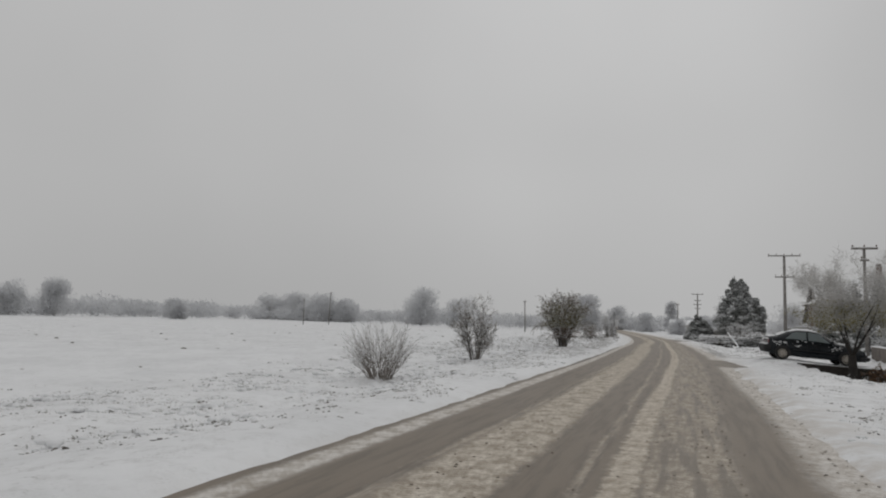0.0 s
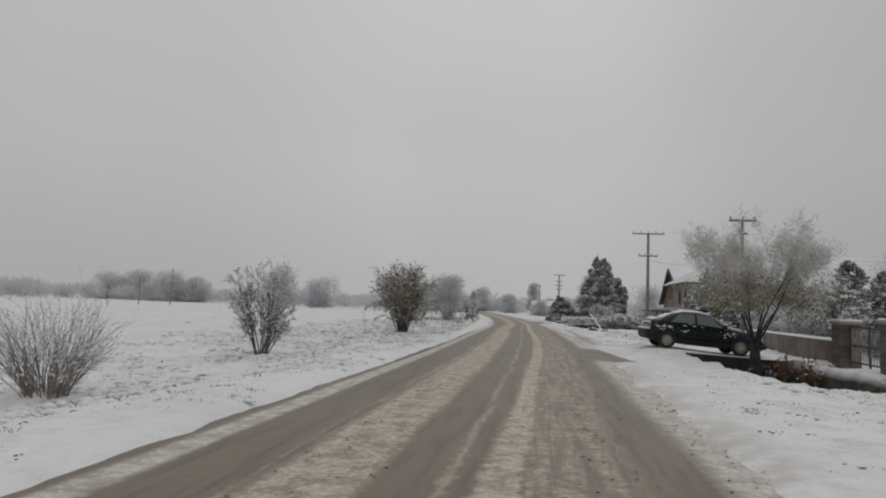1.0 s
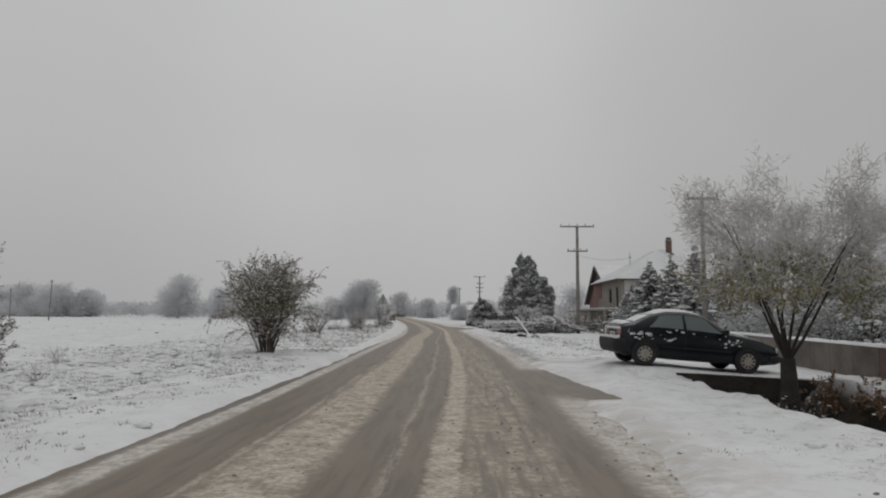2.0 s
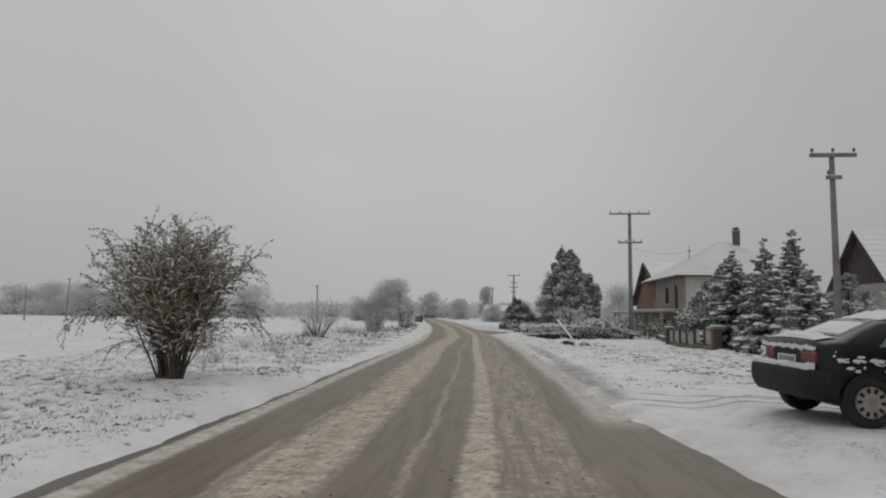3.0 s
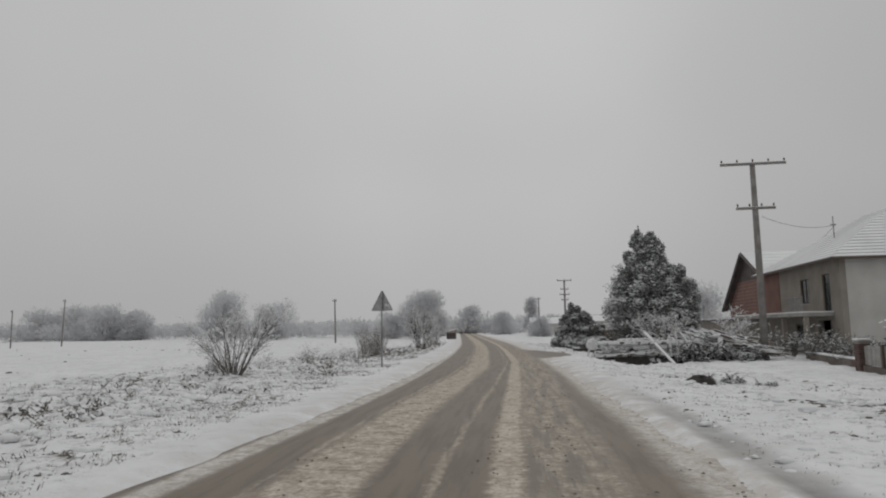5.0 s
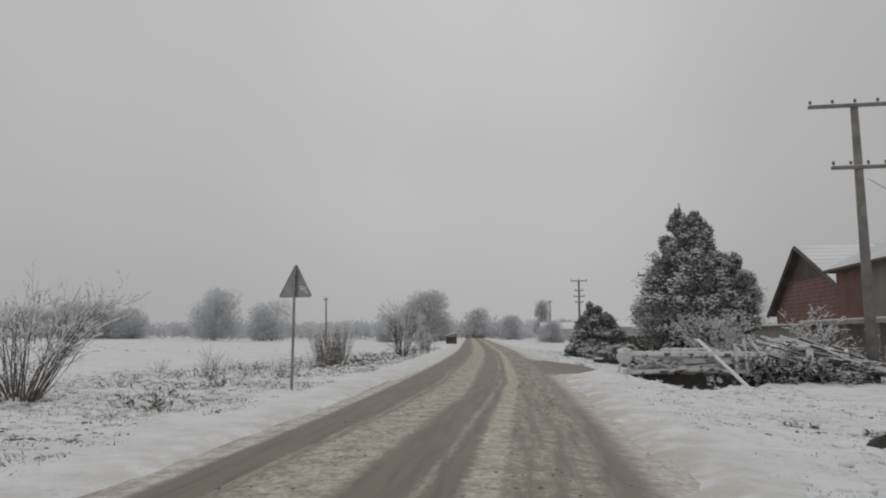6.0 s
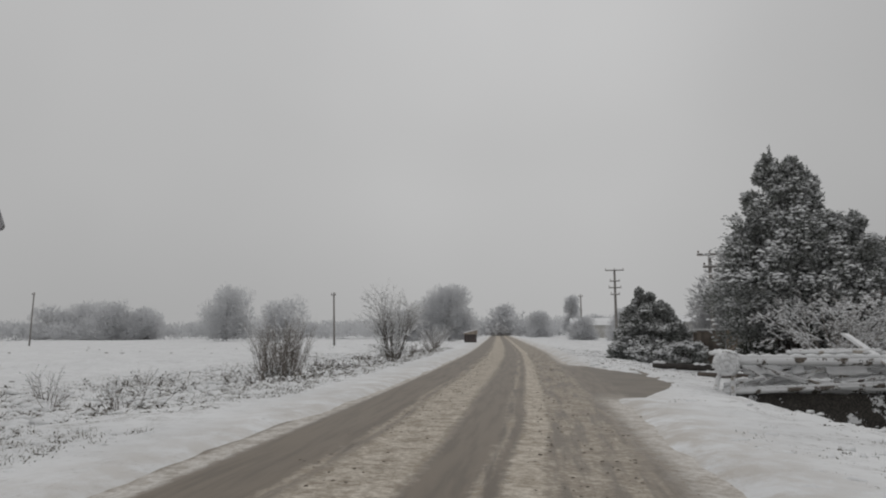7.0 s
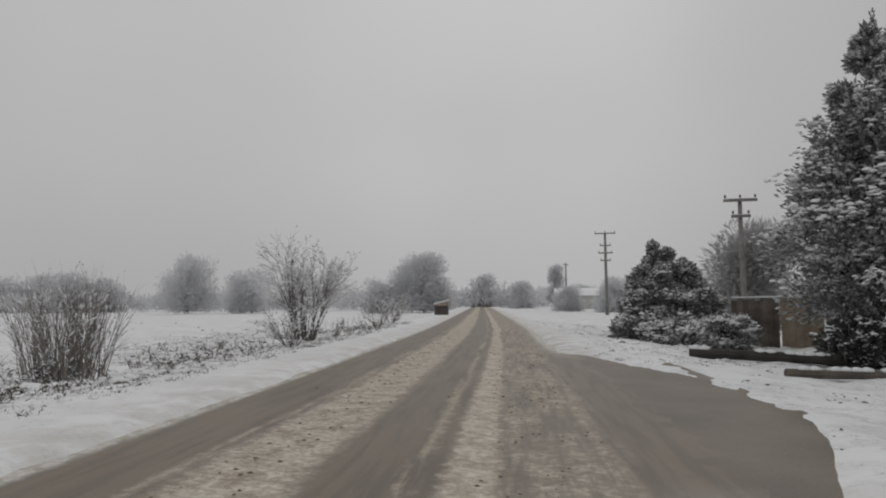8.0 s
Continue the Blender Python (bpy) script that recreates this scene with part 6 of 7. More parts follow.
def iron_gate(p, q):
    (x0, y0), (x1, y1) = p, q
    L = math.hypot(x1 - x0, y1 - y0) - 0.7
    a = math.degrees(math.atan2(y1 - y0, x1 - x0))
    mx, my = (x0 + x1) / 2, (y0 + y1) / 2
    ob = thing("iron_gate", pose(mx, my, rise(mx, my), 0, 0, a), "dark iron gate with pale snow-lined scrolls", "gate")
    for x in (-L / 2, -0.03, L / 2 - 0.06):
        box("stile", (x, -0.03, 0.05, x + 0.06, 0.03, 1.25), FRAME, ob, bevel=0.005)
    for z in (0.12, 0.62, 1.18):
        box("rail", (-L / 2 + 0.06, -0.02, z, L / 2 - 0.06, 0.02, z + 0.05), FRAME, ob)
    n = 16
    for k in range(n):
        x = -L / 2 + L * (k + 0.5) / n
        box("bar", (x - 0.012, -0.012, 0.17, x + 0.012, 0.012, 1.18), STEEL, ob)
    for cx in (-L / 4, L / 4):
        for s in (-1, 1):
            V, F = [], []
            pts = [(cx + s * (0.05 + 0.28 * t) , -0.035, 0.92 + 0.14 * math.cos(t * 4.2)) for t in [i / 12 for i in range(13)]]
            tube(V, F, pts, [0.022] * 13, 6)
            mesh_object("scroll", V, F, PICKET, ob, "pale painted scroll")
    return ob


iron_gate((10.3, 30.4), (10.2, 27.0))


# ---------------- wheel tracks pressed into the driveway snow ----------------
TRACK = simple("packed_grey_snow", (0.30, 0.295, 0.285), (0.52, 0.515, 0.505), 2.5, 0.6, 22.0, 0.4, dist=0.02)


def wheel_track(x0, y0, x1, y1, width, seed):
    V, F = [], []
    n = 46
    dx, dy = x1 - x0, y1 - y0
    L = math.hypot(dx, dy)
    nx, ny = -dy / L, dx / L
    for i in range(n + 1):
        t = i / n
        bend = 0.5 * t * (1 - t)
        cx, cy = x0 + dx * t + nx * bend, y0 + dy * t + ny * bend
        w = width * (0.6 + 0.5 * abs(n2(t * 9, seed, 1.0, 71))) * min(1.0, 8 * t + 0.1, 8 * (1 - t) + 0.1)
        for e in (-0.5, -0.17, 0.17, 0.5):
            px, py = cx + nx * w * e, cy + ny * w * e
            V.append((px, py, ground_z(px, py) + (0.012 if abs(e) < 0.4 else -0.012)))
    for i in range(n):
        for j in range(3):
            q = i * 4 + j
            F.append((q, q + 1, q + 5, q + 4))
    return tagged(mesh_object("wheel_track", V, F, TRACK, smooth=True), "shallow grey wheel track pressed into the driveway snow", "track", "wheel tracks", "stuff")


wheel_track(3.2, 37.3, 6.6, 35.9, 0.22, 1)
wheel_track(3.3, 36.6, 6.4, 35.4, 0.16, 2)
wheel_track(3.6, 38.2, 6.2, 36.7, 0.14, 3)


# ---------------- culvert under the driveway ----------------
culvert = thing("culvert_edge", pose(0, 0, 0), "culvert face under the snowy driveway, shadow painted into its dark colour", "culvert")
V = [(5.9, 32.5, drive_z(5.9) - 0.05), (9.6, 32.5, drive_z(9.6) - 0.05), (9.6, 32.5, -1.1), (5.9, 32.5, -1.1)]
V += [(x, 32.72, z) for x, _, z in V]
# the ditch's shadow is put into the headwall's near-black colour
mesh_object("headwall", V, [(0, 1, 2, 3), (7, 6, 5, 4), (0, 4, 5, 1), (1, 5, 6, 2), (2, 6, 7, 3), (3, 7, 4, 0)], SHADED_SOIL, culvert)


# ---------------- log pile and brushwood ----------------
def lay(name, p, q, r0, r1, mat, label, category="log", group="log pile", snow=0.7, seed=0, sides=9):
    """A round pole or log from p to q with snow along its top."""
    p, q = Vector(p), Vector(q)
    ob = thing(name, Matrix.Translation(p), label, category, group)
    rng = random.Random(seed)
    d = q - p
    V, F = [], []
    pts = [d * t + Vector((rng.uniform(-1, 1), rng.uniform(-1, 1), rng.uniform(-1, 1))) * r0 * 0.25 for t in (0, 0.25, 0.5, 0.75, 1)]
    tube(V, F, pts, [r0 + (r1 - r0) * t for t in (0, 0.25, 0.5, 0.75, 1)], sides)
    mesh_object("stem", V, F, mat, ob, smooth=False)
    if snow:
        V, F = [], []
        n = 16
        for k in range(n):
            if rng.random() > snow:
                continue
            t0, t1 = k / n, (k + 1.15) / n
            r = r0 + (r1 - r0) * t0
            a, b = d * t0, d * min(1, t1)
            tube(V, F, [a + Vector((0, 0, r * 0.75)), (a + b) / 2 + Vector((0, 0, r * 0.95)), b + Vector((0, 0, r * 0.75))], [r * 0.55, r * 0.72, r * 0.55], 6)
        tagged(mesh_object("snow_cover", V, F, SNOW, ob, smooth=True), kind="stuff")
    return ob


A0, A1 = Vector((LOGS_A[0] + 0.1, LOGS_A[1] - 0.1, -0.05)), Vector((LOGS_B[0], LOGS_B[1], -0.12))
side_v = Vector((A1.y - A0.y, -(A1.x - A0.x), 0)).normalized() * -1
lrng = random.Random(77)
along = Vector((A1.x - A0.x, A1.y - A0.y, 0)).normalized()


def on_pile(u, back, z):
    """A point u metres along the pile, back metres behind its face."""
    return Vector((LOGS_A[0], LOGS_A[1], 0)) + along * u + side_v * back + Vector((0, 0, z))


lay("log", on_pile(0.05, 0.0, 0.56), on_pile(4.75, 0.0, 0.58), 0.10, 0.09, SNOWY_LOG, "long top log of the pile, thick with snow", seed=1, snow=1.0, sides=12)
lay("log", on_pile(0.4, 0.32, 0.46), on_pile(4.9, 0.36, 0.5), 0.10, 0.09, SNOWY_LOG, "long snowy log behind the top one", seed=2, snow=1.0)
lay("log", on_pile(-0.12, -0.05, -0.10), on_pile(3.2, -0.02, 0.08), 0.06, 0.055, SNOWY_LOG, "snowy log along the lip of the ditch", seed=3, snow=1.0)
lay("log", on_pile(1.9, 0.02, 0.02), on_pile(4.6, 0.02, -0.04), 0.06, 0.05, SNOWY_LOG, "snowy log along the lip of the ditch", seed=4, snow=1.0)
for k in range(6):
    b = 0.3 + 0.22 * k
    lay("log", on_pile(lrng.uniform(0.1, 0.5), b, -0.1 + 0.05 * (k % 2)), on_pile(lrng.uniform(4.2, 4.8), b, -0.04), lrng.uniform(0.09, 0.12), 0.09, SNOWY_LOG, "felled log lying behind the face of the pile", seed=10 + k, snow=0.9)
for k in range(54):      # snowy boughs jammed between the long logs
    u = lrng.uniform(0.35, 4.0)
    L = lrng.uniform(0.3, 1.1)
    a = on_pile(u, lrng.uniform(0.02, 0.45), lrng.uniform(0.0, 0.42))
    d = along * L * lrng.choice((-1, 1)) + Vector((0, 0, lrng.uniform(-0.3, 0.3))) + side_v * lrng.uniform(-0.15, 0.15)
    d.z = max(-0.04 - a.z, min(0.5 - a.z, d.z))
    lay("bough", a, a + d, lrng.uniform(0.02, 0.055), 0.014, SNOWY_LOG if k % 3 else SNOWY_POLE, "snow-covered bough jammed between the long logs", "bough", "jammed boughs", 0.95, 400 + k, 6)
butt = thing("log", Matrix.Translation(on_pile(0.0, -0.1, 0.54)), "thick short log on props, its round end plastered white", "log", "log pile")
V, F = [], []
tube(V, F, [Vector((-0.06, -0.12, 0.0)), Vector((0.05, 0.5, 0.0)), Vector((0.1, 1.1, -0.02))], [0.235, 0.23, 0.22], 20)
mesh_object("stem", V, F, SNOWY_LOG, butt, smooth=False)
erng = random.Random(6)
V, F = [], []
for k in range(15):
    a = 2 * math.pi * k / 15
    for r in (0.0, 0.12, 0.2):
        blob(V, F, (-0.06 + r * math.cos(a), -0.115 + 0.02 * erng.random(), r * math.sin(a) - 0.09), 0.10, 0.05, 0.15, erng, 0.2)
for k in range(26):
    a = erng.uniform(-0.9, 0.9)
    blob(V, F, (0.22 * math.sin(a) + 0.0, erng.uniform(-0.1, 1.0), 0.18 * math.cos(a)), 0.1, 0.1, 0.09, erng, 0.3)
tagged(mesh_object("snow_cover", V, F, SNOW, butt, "snow plastered over the round end", smooth=True), kind="stuff")
for k in range(3):       # peeled poles thrown over the stack
    a = on_pile(lrng.uniform(1.2, 2.8), lrng.uniform(0.1, 0.6), 0.70 + 0.03 * k)
    d = along * lrng.uniform(1.0, 1.9) + side_v * lrng.uniform(-0.3, 0.3) + Vector((0, 0, lrng.uniform(-0.03, 0.1)))
    lay("pole_offcut", a, a + d, 0.04, 0.03, SNOWY_POLE, "pale peeled pole lying across the log pile", "pole", "peeled poles", 0.8, 100 + k, 7)
# the second log is a near-black stand-in for a dark slot in the snow
for p, q, r, bark, lie in (((3.3, 86.3), (6.4, 87.1), 0.085, LOG_BARK, 0.55), ((2.3, 90.3), (5.4, 89.3), 0.13, WET_BARK, 0.2)):
    lay("log", (p[0], p[1], ground_z(*p) + r * 0.8), (q[0], q[1], ground_z(*q) + r * 0.8), r, r * 0.9, bark, "dark log shape lying in the snow by the driveway", seed=int(31 + r * 10), snow=lie)


def plank(p, q, w, t, label, mat=None):
    p, q = Vector(p), Vector(q)
    d = q - p
    ob = thing("plank", Matrix.Translation(p) @ d.to_track_quat("X", "Z").to_matrix().to_4x4(), label, "plank", "loose planks")
    box("board", (0, -w / 2, -t / 2, d.length, w / 2, t / 2), mat or SNOWY_POLE, ob, bevel=0.006)
    box("snow_cover", (0.03, -w / 2 + 0.01, t / 2 + 0.001, d.length - 0.03, w / 2 - 0.01, t / 2 + 0.02), SNOW, ob)
    return ob


def blanket(name, p, q, width, z, seed, label, rise_mid=0.1, holes=0.12, drape=0.1):
    """An uneven sheet of snow bridging a heap between p and q, with gaps where dark wood shows."""
    p, q = Vector(p), Vector(q)
    d = q - p
    side = Vector((-d.y, d.x, 0)).normalized()
    nx, ny = max(8, int(d.length / 0.11)), max(5, int(width / 0.11))
    V, F = [], []
    for i in range(nx + 1):
        for j in range(ny + 1):
            u, w = i / nx, -1 + 2 * j / ny
            c = p + d * u + side * (w * width / 2 * (1 + 0.25 * noise.noise(Vector((u * 9, w, seed)))))
            bump_z = rise_mid * (1 - w * w) + 0.07 * noise.noise(Vector((c.x * 3.1, c.y * 3.1, seed))) + 0.03 * noise.noise(Vector((c.x * 9, c.y * 9, seed)))
            V.append((c.x, c.y, z + bump_z - drape * w * w))
    for i in range(nx):
        for j in range(ny):
            c = V[i * (ny + 1) + j]
            if noise.noise(Vector((c[0] * 2.3, c[1] * 2.3, seed + 5))) < -0.34 + holes:
                continue
            a = i * (ny + 1) + j
            F.append((a, a + 1, a + ny + 2, a + ny + 1))
    ob = mesh_object(name, V, F, SNOW, smooth=True)
    mod = ob.modifiers.new("thickness", "SOLIDIFY")
    mod.thickness = 0.06
    return tagged(ob, label, "snow", kind="stuff")


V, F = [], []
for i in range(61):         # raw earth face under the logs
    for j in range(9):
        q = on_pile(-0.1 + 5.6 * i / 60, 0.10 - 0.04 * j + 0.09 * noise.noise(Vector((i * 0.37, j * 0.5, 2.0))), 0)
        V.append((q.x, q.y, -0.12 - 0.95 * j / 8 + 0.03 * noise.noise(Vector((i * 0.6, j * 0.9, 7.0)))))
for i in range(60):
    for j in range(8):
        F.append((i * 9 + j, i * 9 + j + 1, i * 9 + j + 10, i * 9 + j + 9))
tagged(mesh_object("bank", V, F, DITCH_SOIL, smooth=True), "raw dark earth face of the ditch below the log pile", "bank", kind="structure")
for k in range(9):
    q = on_pile(0.4 + 0.58 * k, -0.35 - 0.12 * (k % 3), 0)
    shrub("low_scrub", q.x, q.y, 0.42, 1.2, 20, ((6, 0.5, 0.9),), 620 + k, "dark matted growth on the ditch face below the logs", leaves=7, leaf_mat=BOUGH, twig_mat=TWIG, lean=1.5, droop=0.3, snow=0.35, thick=0.007, leaf_size=0.07, group="ditch growth")
blanket("snow_blanket", (3.2, 79.75, 0), (7.5, 79.6, 0), 0.7, 0.46, 3, "uneven snow lying over the stacked logs", 0.06, 0.5, 0.2)
blanket("snow_blanket", (7.8, 79.7, 0), (9.2, 79.3, 0), 0.9, 0.62, 4, "broken snow lying over the brushwood heap", 0.28, 0.30, 0.35)
blanket("snow_blanket", (9.0, 79.9, 0), (10.4, 79.5, 0), 0.8, 0.52, 5, "broken snow lying over the brushwood heap", 0.26, 0.32, 0.35)
plank((5.55, 80.3, 1.12), (6.5, 77.25, -0.42), 0.16, 0.035, "pale snowy plank leaning steeply on the log pile")
plank((6.9, 80.4, 0.95), (7.2, 79.3, 0.0), 0.12, 0.035, "short pale plank leaning on the brushwood")
plank((7.5, 80.6, 0.95), (8.9, 79.0, 0.1), 0.12, 0.035, "pale snowy plank sliding off the brushwood")
plank((8.9, 80.6, 1.05), (10.9, 79.0, 0.35), 0.12, 0.035, "pale snowy plank lying over the brushwood")
plank((10.2, 80.2, 0.7), (12.2, 78.7, -0.28), 0.12, 0.035, "pale snowy plank sliding off the brushwood")
for k, (u0, z0, u1, z1) in enumerate(((0.05, -0.2, 0.12, 0.42), (-0.28, -0.05, -0.15, 0.42), (3.78, -0.1, 3.76, 0.95), (4.14, 0.0, 4.04, 1.25), (4.62, 0.5, 4.2, 1.25))):
    lay("stake", on_pile(u0, -0.12, z0), on_pile(u1, -0.08, z1), 0.055, 0.05, SNOWY_POLE, "pale stake propping the log pile, snow on its side", "stake", "stakes", 0.9, 140 + k, 7)
for k, (p, q) in enumerate((((8.0, 80.3, 1.12), (10.0, 79.5, 0.7)), ((8.7, 80.4, 1.1), (10.8, 79.3, 0.55)), ((9.9, 79.8, 0.6), (12.1, 78.7, -0.2)), ((10.5, 79.9, 0.35), (12.4, 78.9, -0.25)))):
    lay("pole_offcut", p, q, 0.05, 0.04, SNOWY_POLE, "long pale pole sliding off the brushwood heap", "pole", "peeled poles", 0.8, 150 + k, 7)
for k in range(110):      # heap of poles and boughs
    cx, cy = 9.5 + lrng.uniform(-1.7, 1.8), 79.9 + lrng.uniform(-1.0, 1.0)
    h = max(0.0, 1.4 - 0.55 * math.hypot((cx - 9.0) / 1.3, cy - 79.9)) * lrng.uniform(0.2, 1.0)
    a = lrng.uniform(-0.5, 0.9)
    L = lrng.uniform(1.0, 2.4)
    v = Vector((math.cos(a), -math.sin(a), lrng.uniform(-0.35, 0.02))) * L / 2
    c = Vector((cx, cy, -0.22 + h + abs(v.z) * 0.7))
    lay("brushwood_pole", c - v, c + v, lrng.uniform(0.025, 0.06), lrng.uniform(0.015, 0.03), LOG_BARK if k % 2 else SNOWY_POLE, "thin cut pole in a heap of snowy brushwood", "pole", "brushwood heap", 0.92, 200 + k, 6)
for k, (bx, by, bh, bw) in enumerate(((8.3, 79.2, 1.25, 2.2), (9.3, 79.0, 1.1, 2.6), (10.3, 79.5, 0.95, 2.4), (7.9, 79.9, 1.3, 1.8))):
    shrub("brushwood", bx, by, bh, bw, 24, ((7, 0.45, 0.8), (5, 0.5, 0.8)), 61 + k, "heap of cut evergreen boughs sprinkled with snow", leaves=10, leaf_mat=BOUGH, lean=1.5, droop=0.28, snow=0.85, thick=0.02, leaf_size=0.09, category="brushwood", twig_mat=TWIG)
for k, (bx, by, bh) in enumerate(((4.9, 63.8, 0.32), (5.7, 64.2, 0.24), (6.5, 64.0, 0.28), (4.2, 65.6, 0.2))):
    shrub("clippings_heap", bx, by, bh, 1.6, 16, ((6, 0.5, 0.9),), 70 + k, "low dark heap of clippings poking through the snow", leaves=7, leaf_mat=BOUGH, lean=1.8, droop=0.3, snow=1.0, thick=0.008, leaf_size=0.07, category="brushwood", group="clippings")


V, F = [], []
brng = random.Random(17)
for j in range(9):           # rings of an uneven half-sunk lump
    for i in range(20):
        a, h = 2 * math.pi * i / 20, (math.pi / 2) * j / 8
        w = 1 + 0.22 * noise.noise(Vector((math.cos(a) * 1.6, math.sin(a) * 1.6, h * 1.5)))
        V.append((0.48 * w * math.cos(h) * math.cos(a), 0.34 * w * math.cos(h) * math.sin(a), 0.24 * w * math.sin(h) - 0.06))
for j in range(8):
    for i in range(20):
        F.append((j * 20 + i, j * 20 + (i + 1) % 20, j * 20 + 20 + (i + 1) % 20, j * 20 + 20 + i))
# stand-in for an unidentified dark rounded object
stump = thing("stump", pose(4.62, 63.1, rise(4.62, 63.1), 0, 0, 15), "unidentified dark rounded lump half sunk in the snow before the log pile", "stump")
mesh_object("wood", V, F, WET_BARK, stump, smooth=True)
V, F = [], []
for k in range(9):
    blob(V, F, (brng.gauss(0, 0.13), brng.gauss(0.05, 0.09), 0.22), 0.07, 0.06, 0.05, brng, 0.4)
tagged(mesh_object("snow_cover", V, F, SNOW, stump, "thin snow on the lump", smooth=True), kind="stuff")


# ---------------- board fence behind the evergreens ----------------
def board_fence(p, q, h, mat, label, seed):
    (x0, y0), (x1, y1) = p, q
    L = math.hypot(x1 - x0, y1 - y0)
    a = math.degrees(math.atan2(y1 - y0, x1 - x0))
    ob = thing("board_fence", pose(x0, y0, rise(x0, y0), 0, 0, a), label, "fence", "yard board fences")
    rng = random.Random(seed)
    n = int(L / 0.18)
    for k in range(n):
        hh = h + rng.uniform(-0.05, 0.05)
        box("board", (L * k / n, -0.015 + rng.uniform(-0.006, 0.006), -0.1, L * (k + 1) / n - 0.004, 0.015, hh), mat, ob)
    for z in (0.35, h - 0.3):
        box("rail", (0, 0.02, z, L, 0.08, z + 0.09), PLANK, ob)
    box("snow_cover", (0, -0.05, h + 0.06, L, 0.06, h + 0.1), SNOW, ob, bevel=0.012)
    return ob


board_fence((4.7, 96.75), (5.95, 96.03), 1.5, LOG_BARK, "dark brown board fence with snow on top", 1)
board_fence((6.0, 96.0), (7.05, 95.4), 1.55, BOARD_TAN, "tan board gate with snow on top", 2)
board_fence((7.1, 95.37), (9.4, 94.2), 1.3, PLANK, "grey board fence with snow on top beside the tan gate", 4)
shrub("yard_shrub", 7.6, 93.9, 1.3, 1.8, 18, ((7, 0.45, 0.8), (5, 0.5, 0.8)), 58, "snow-laden leafy shrub before the board fence", lean=0.8, snow=1.2, twig_mat=GREY_TWIG, leaves=7, leaf_mat=FROST_HAZE_TWIG, leaf_size=0.08)
board_fence((10.4, 86.6), (13.6, 86.0), 1.0, PLANK, "low dark board fence in the yard", 3)


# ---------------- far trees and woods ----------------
def rimed_tree(x, y, height, width, seed, label, count=7000, size=0.6, low=0.05, rime=HAZED_FAR):
    """A far bare tree, haze put into its pale colour: trunk, limbs and a soft uneven crown of fine twigs in several
    lobes.
    """
    rng = random.Random(seed)
    ob = thing("rimed_tree", pose(x, y, rise(x, y)), label, "tree", "far rimed trees")
    V, F, LV, LF = [], [], [], []
    tr = 0.022 * height
    tube(V, F, [(0, 0, -0.2), (0.1, 0, height * 0.3), (0, 0.1, height * 0.75)], [tr * 0.6, tr * 0.45, tr * 0.15], 7)
    lobes = []
    for k in range(40):
        a = rng.uniform(0, 6.28)
        f = rng.random() ** 1.25
        z = height * (0.06 + 0.78 * f)
        r = width * 0.5 * math.sqrt(max(0.0, 1 - (1.1 * f - 0.3) ** 2)) * rng.uniform(0.3, 0.8)
        c = Vector((r * math.cos(a), r * math.sin(a), z))
        lobes.append((c, rng.uniform(0.18, 0.30) * min(width, height)))
        tube(V, F, [(0, 0, z * 0.55), c * 0.6 + Vector((0, 0, z * 0.32)), c], [tr * 0.5, tr * 0.3, tr * 0.1], 4, cap=False)
    lobes.append((Vector((0, 0, height * 0.8)), 0.2 * min(width, height)))
    for k in range(int(count * 1.5)):
        c, s = lobes[rng.randrange(len(lobes))]
        q = rand_dir(rng) * s * rng.random() ** 0.45
        p = c + q
        if p.z < height * low:
            p.z = height * (low + rng.uniform(0, 0.12))
        ln = size * rng.uniform(0.5, 1.4)
        leaf(LV, LF, p, q.normalized() + rand_dir(rng) * 0.8 + Vector((0, 0, 0.5)), rand_dir(rng), ln, ln * 0.16)
    mesh_object("trunk", V, F, FROST_HAZE_TWIG, ob)
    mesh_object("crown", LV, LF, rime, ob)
    return ob


rimed_tree(-24.4, 184.0, 9.4, 12.0, 71, "round bare tree beyond the road bend, pale with painted haze", 20000, 0.6)
rimed_tree(-31.5, 180.0, 5.2, 6.0, 72, "low rounded tree beside the round one, pale with painted haze", 6000, 0.5, 0.0)
rimed_tree(-80.4, 205.8, 12.4, 13.0, 73, "tall tree at the far field edge, pale with painted haze", 9000, 0.8)
rimed_tree(-66.5, 207.0, 9.2, 11.0, 74, "rounded tree at the far field edge, pale with painted haze", 7000, 0.75)
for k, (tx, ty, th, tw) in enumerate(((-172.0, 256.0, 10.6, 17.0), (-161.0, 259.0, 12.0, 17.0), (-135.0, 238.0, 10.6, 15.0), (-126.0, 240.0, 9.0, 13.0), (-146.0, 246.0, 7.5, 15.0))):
    rimed_tree(tx, ty, th, tw, 130 + k, "broad tree in a row at the far field edge, pale with painted haze", 7000, 1.0)
rimed_tree(-3.6, 240.0, 10.9, 4.2, 77, "tall narrow poplar far along the road, pale with painted haze", 5000, 0.7, 0.15)
rimed_tree(-22.0, 245.0, 8.2, 7.0, 78, "tree far along the road, pale with painted haze", 6000, 0.75)
rimed_tree(-11.0, 228.0, 5.6, 7.0, 79, "low tree far along the road, pale with painted haze", 5000, 0.7, 0.0)
rimed_tree(3.0, 224.0, 4.6, 9.0, 86, "low broad tree far along the road, pale with painted haze", 5000, 0.7, 0.0)
rimed_tree(5.5, 166.0, 4.4, 6.0, 87, "low tree before the far barn, pale with painted haze", 6000, 0.5, 0.0)
rimed_tree(-0.5, 178.0, 3.6, 5.0, 88, "low thicket tree by the far road, pale with painted haze", 5000, 0.5, 0.0)
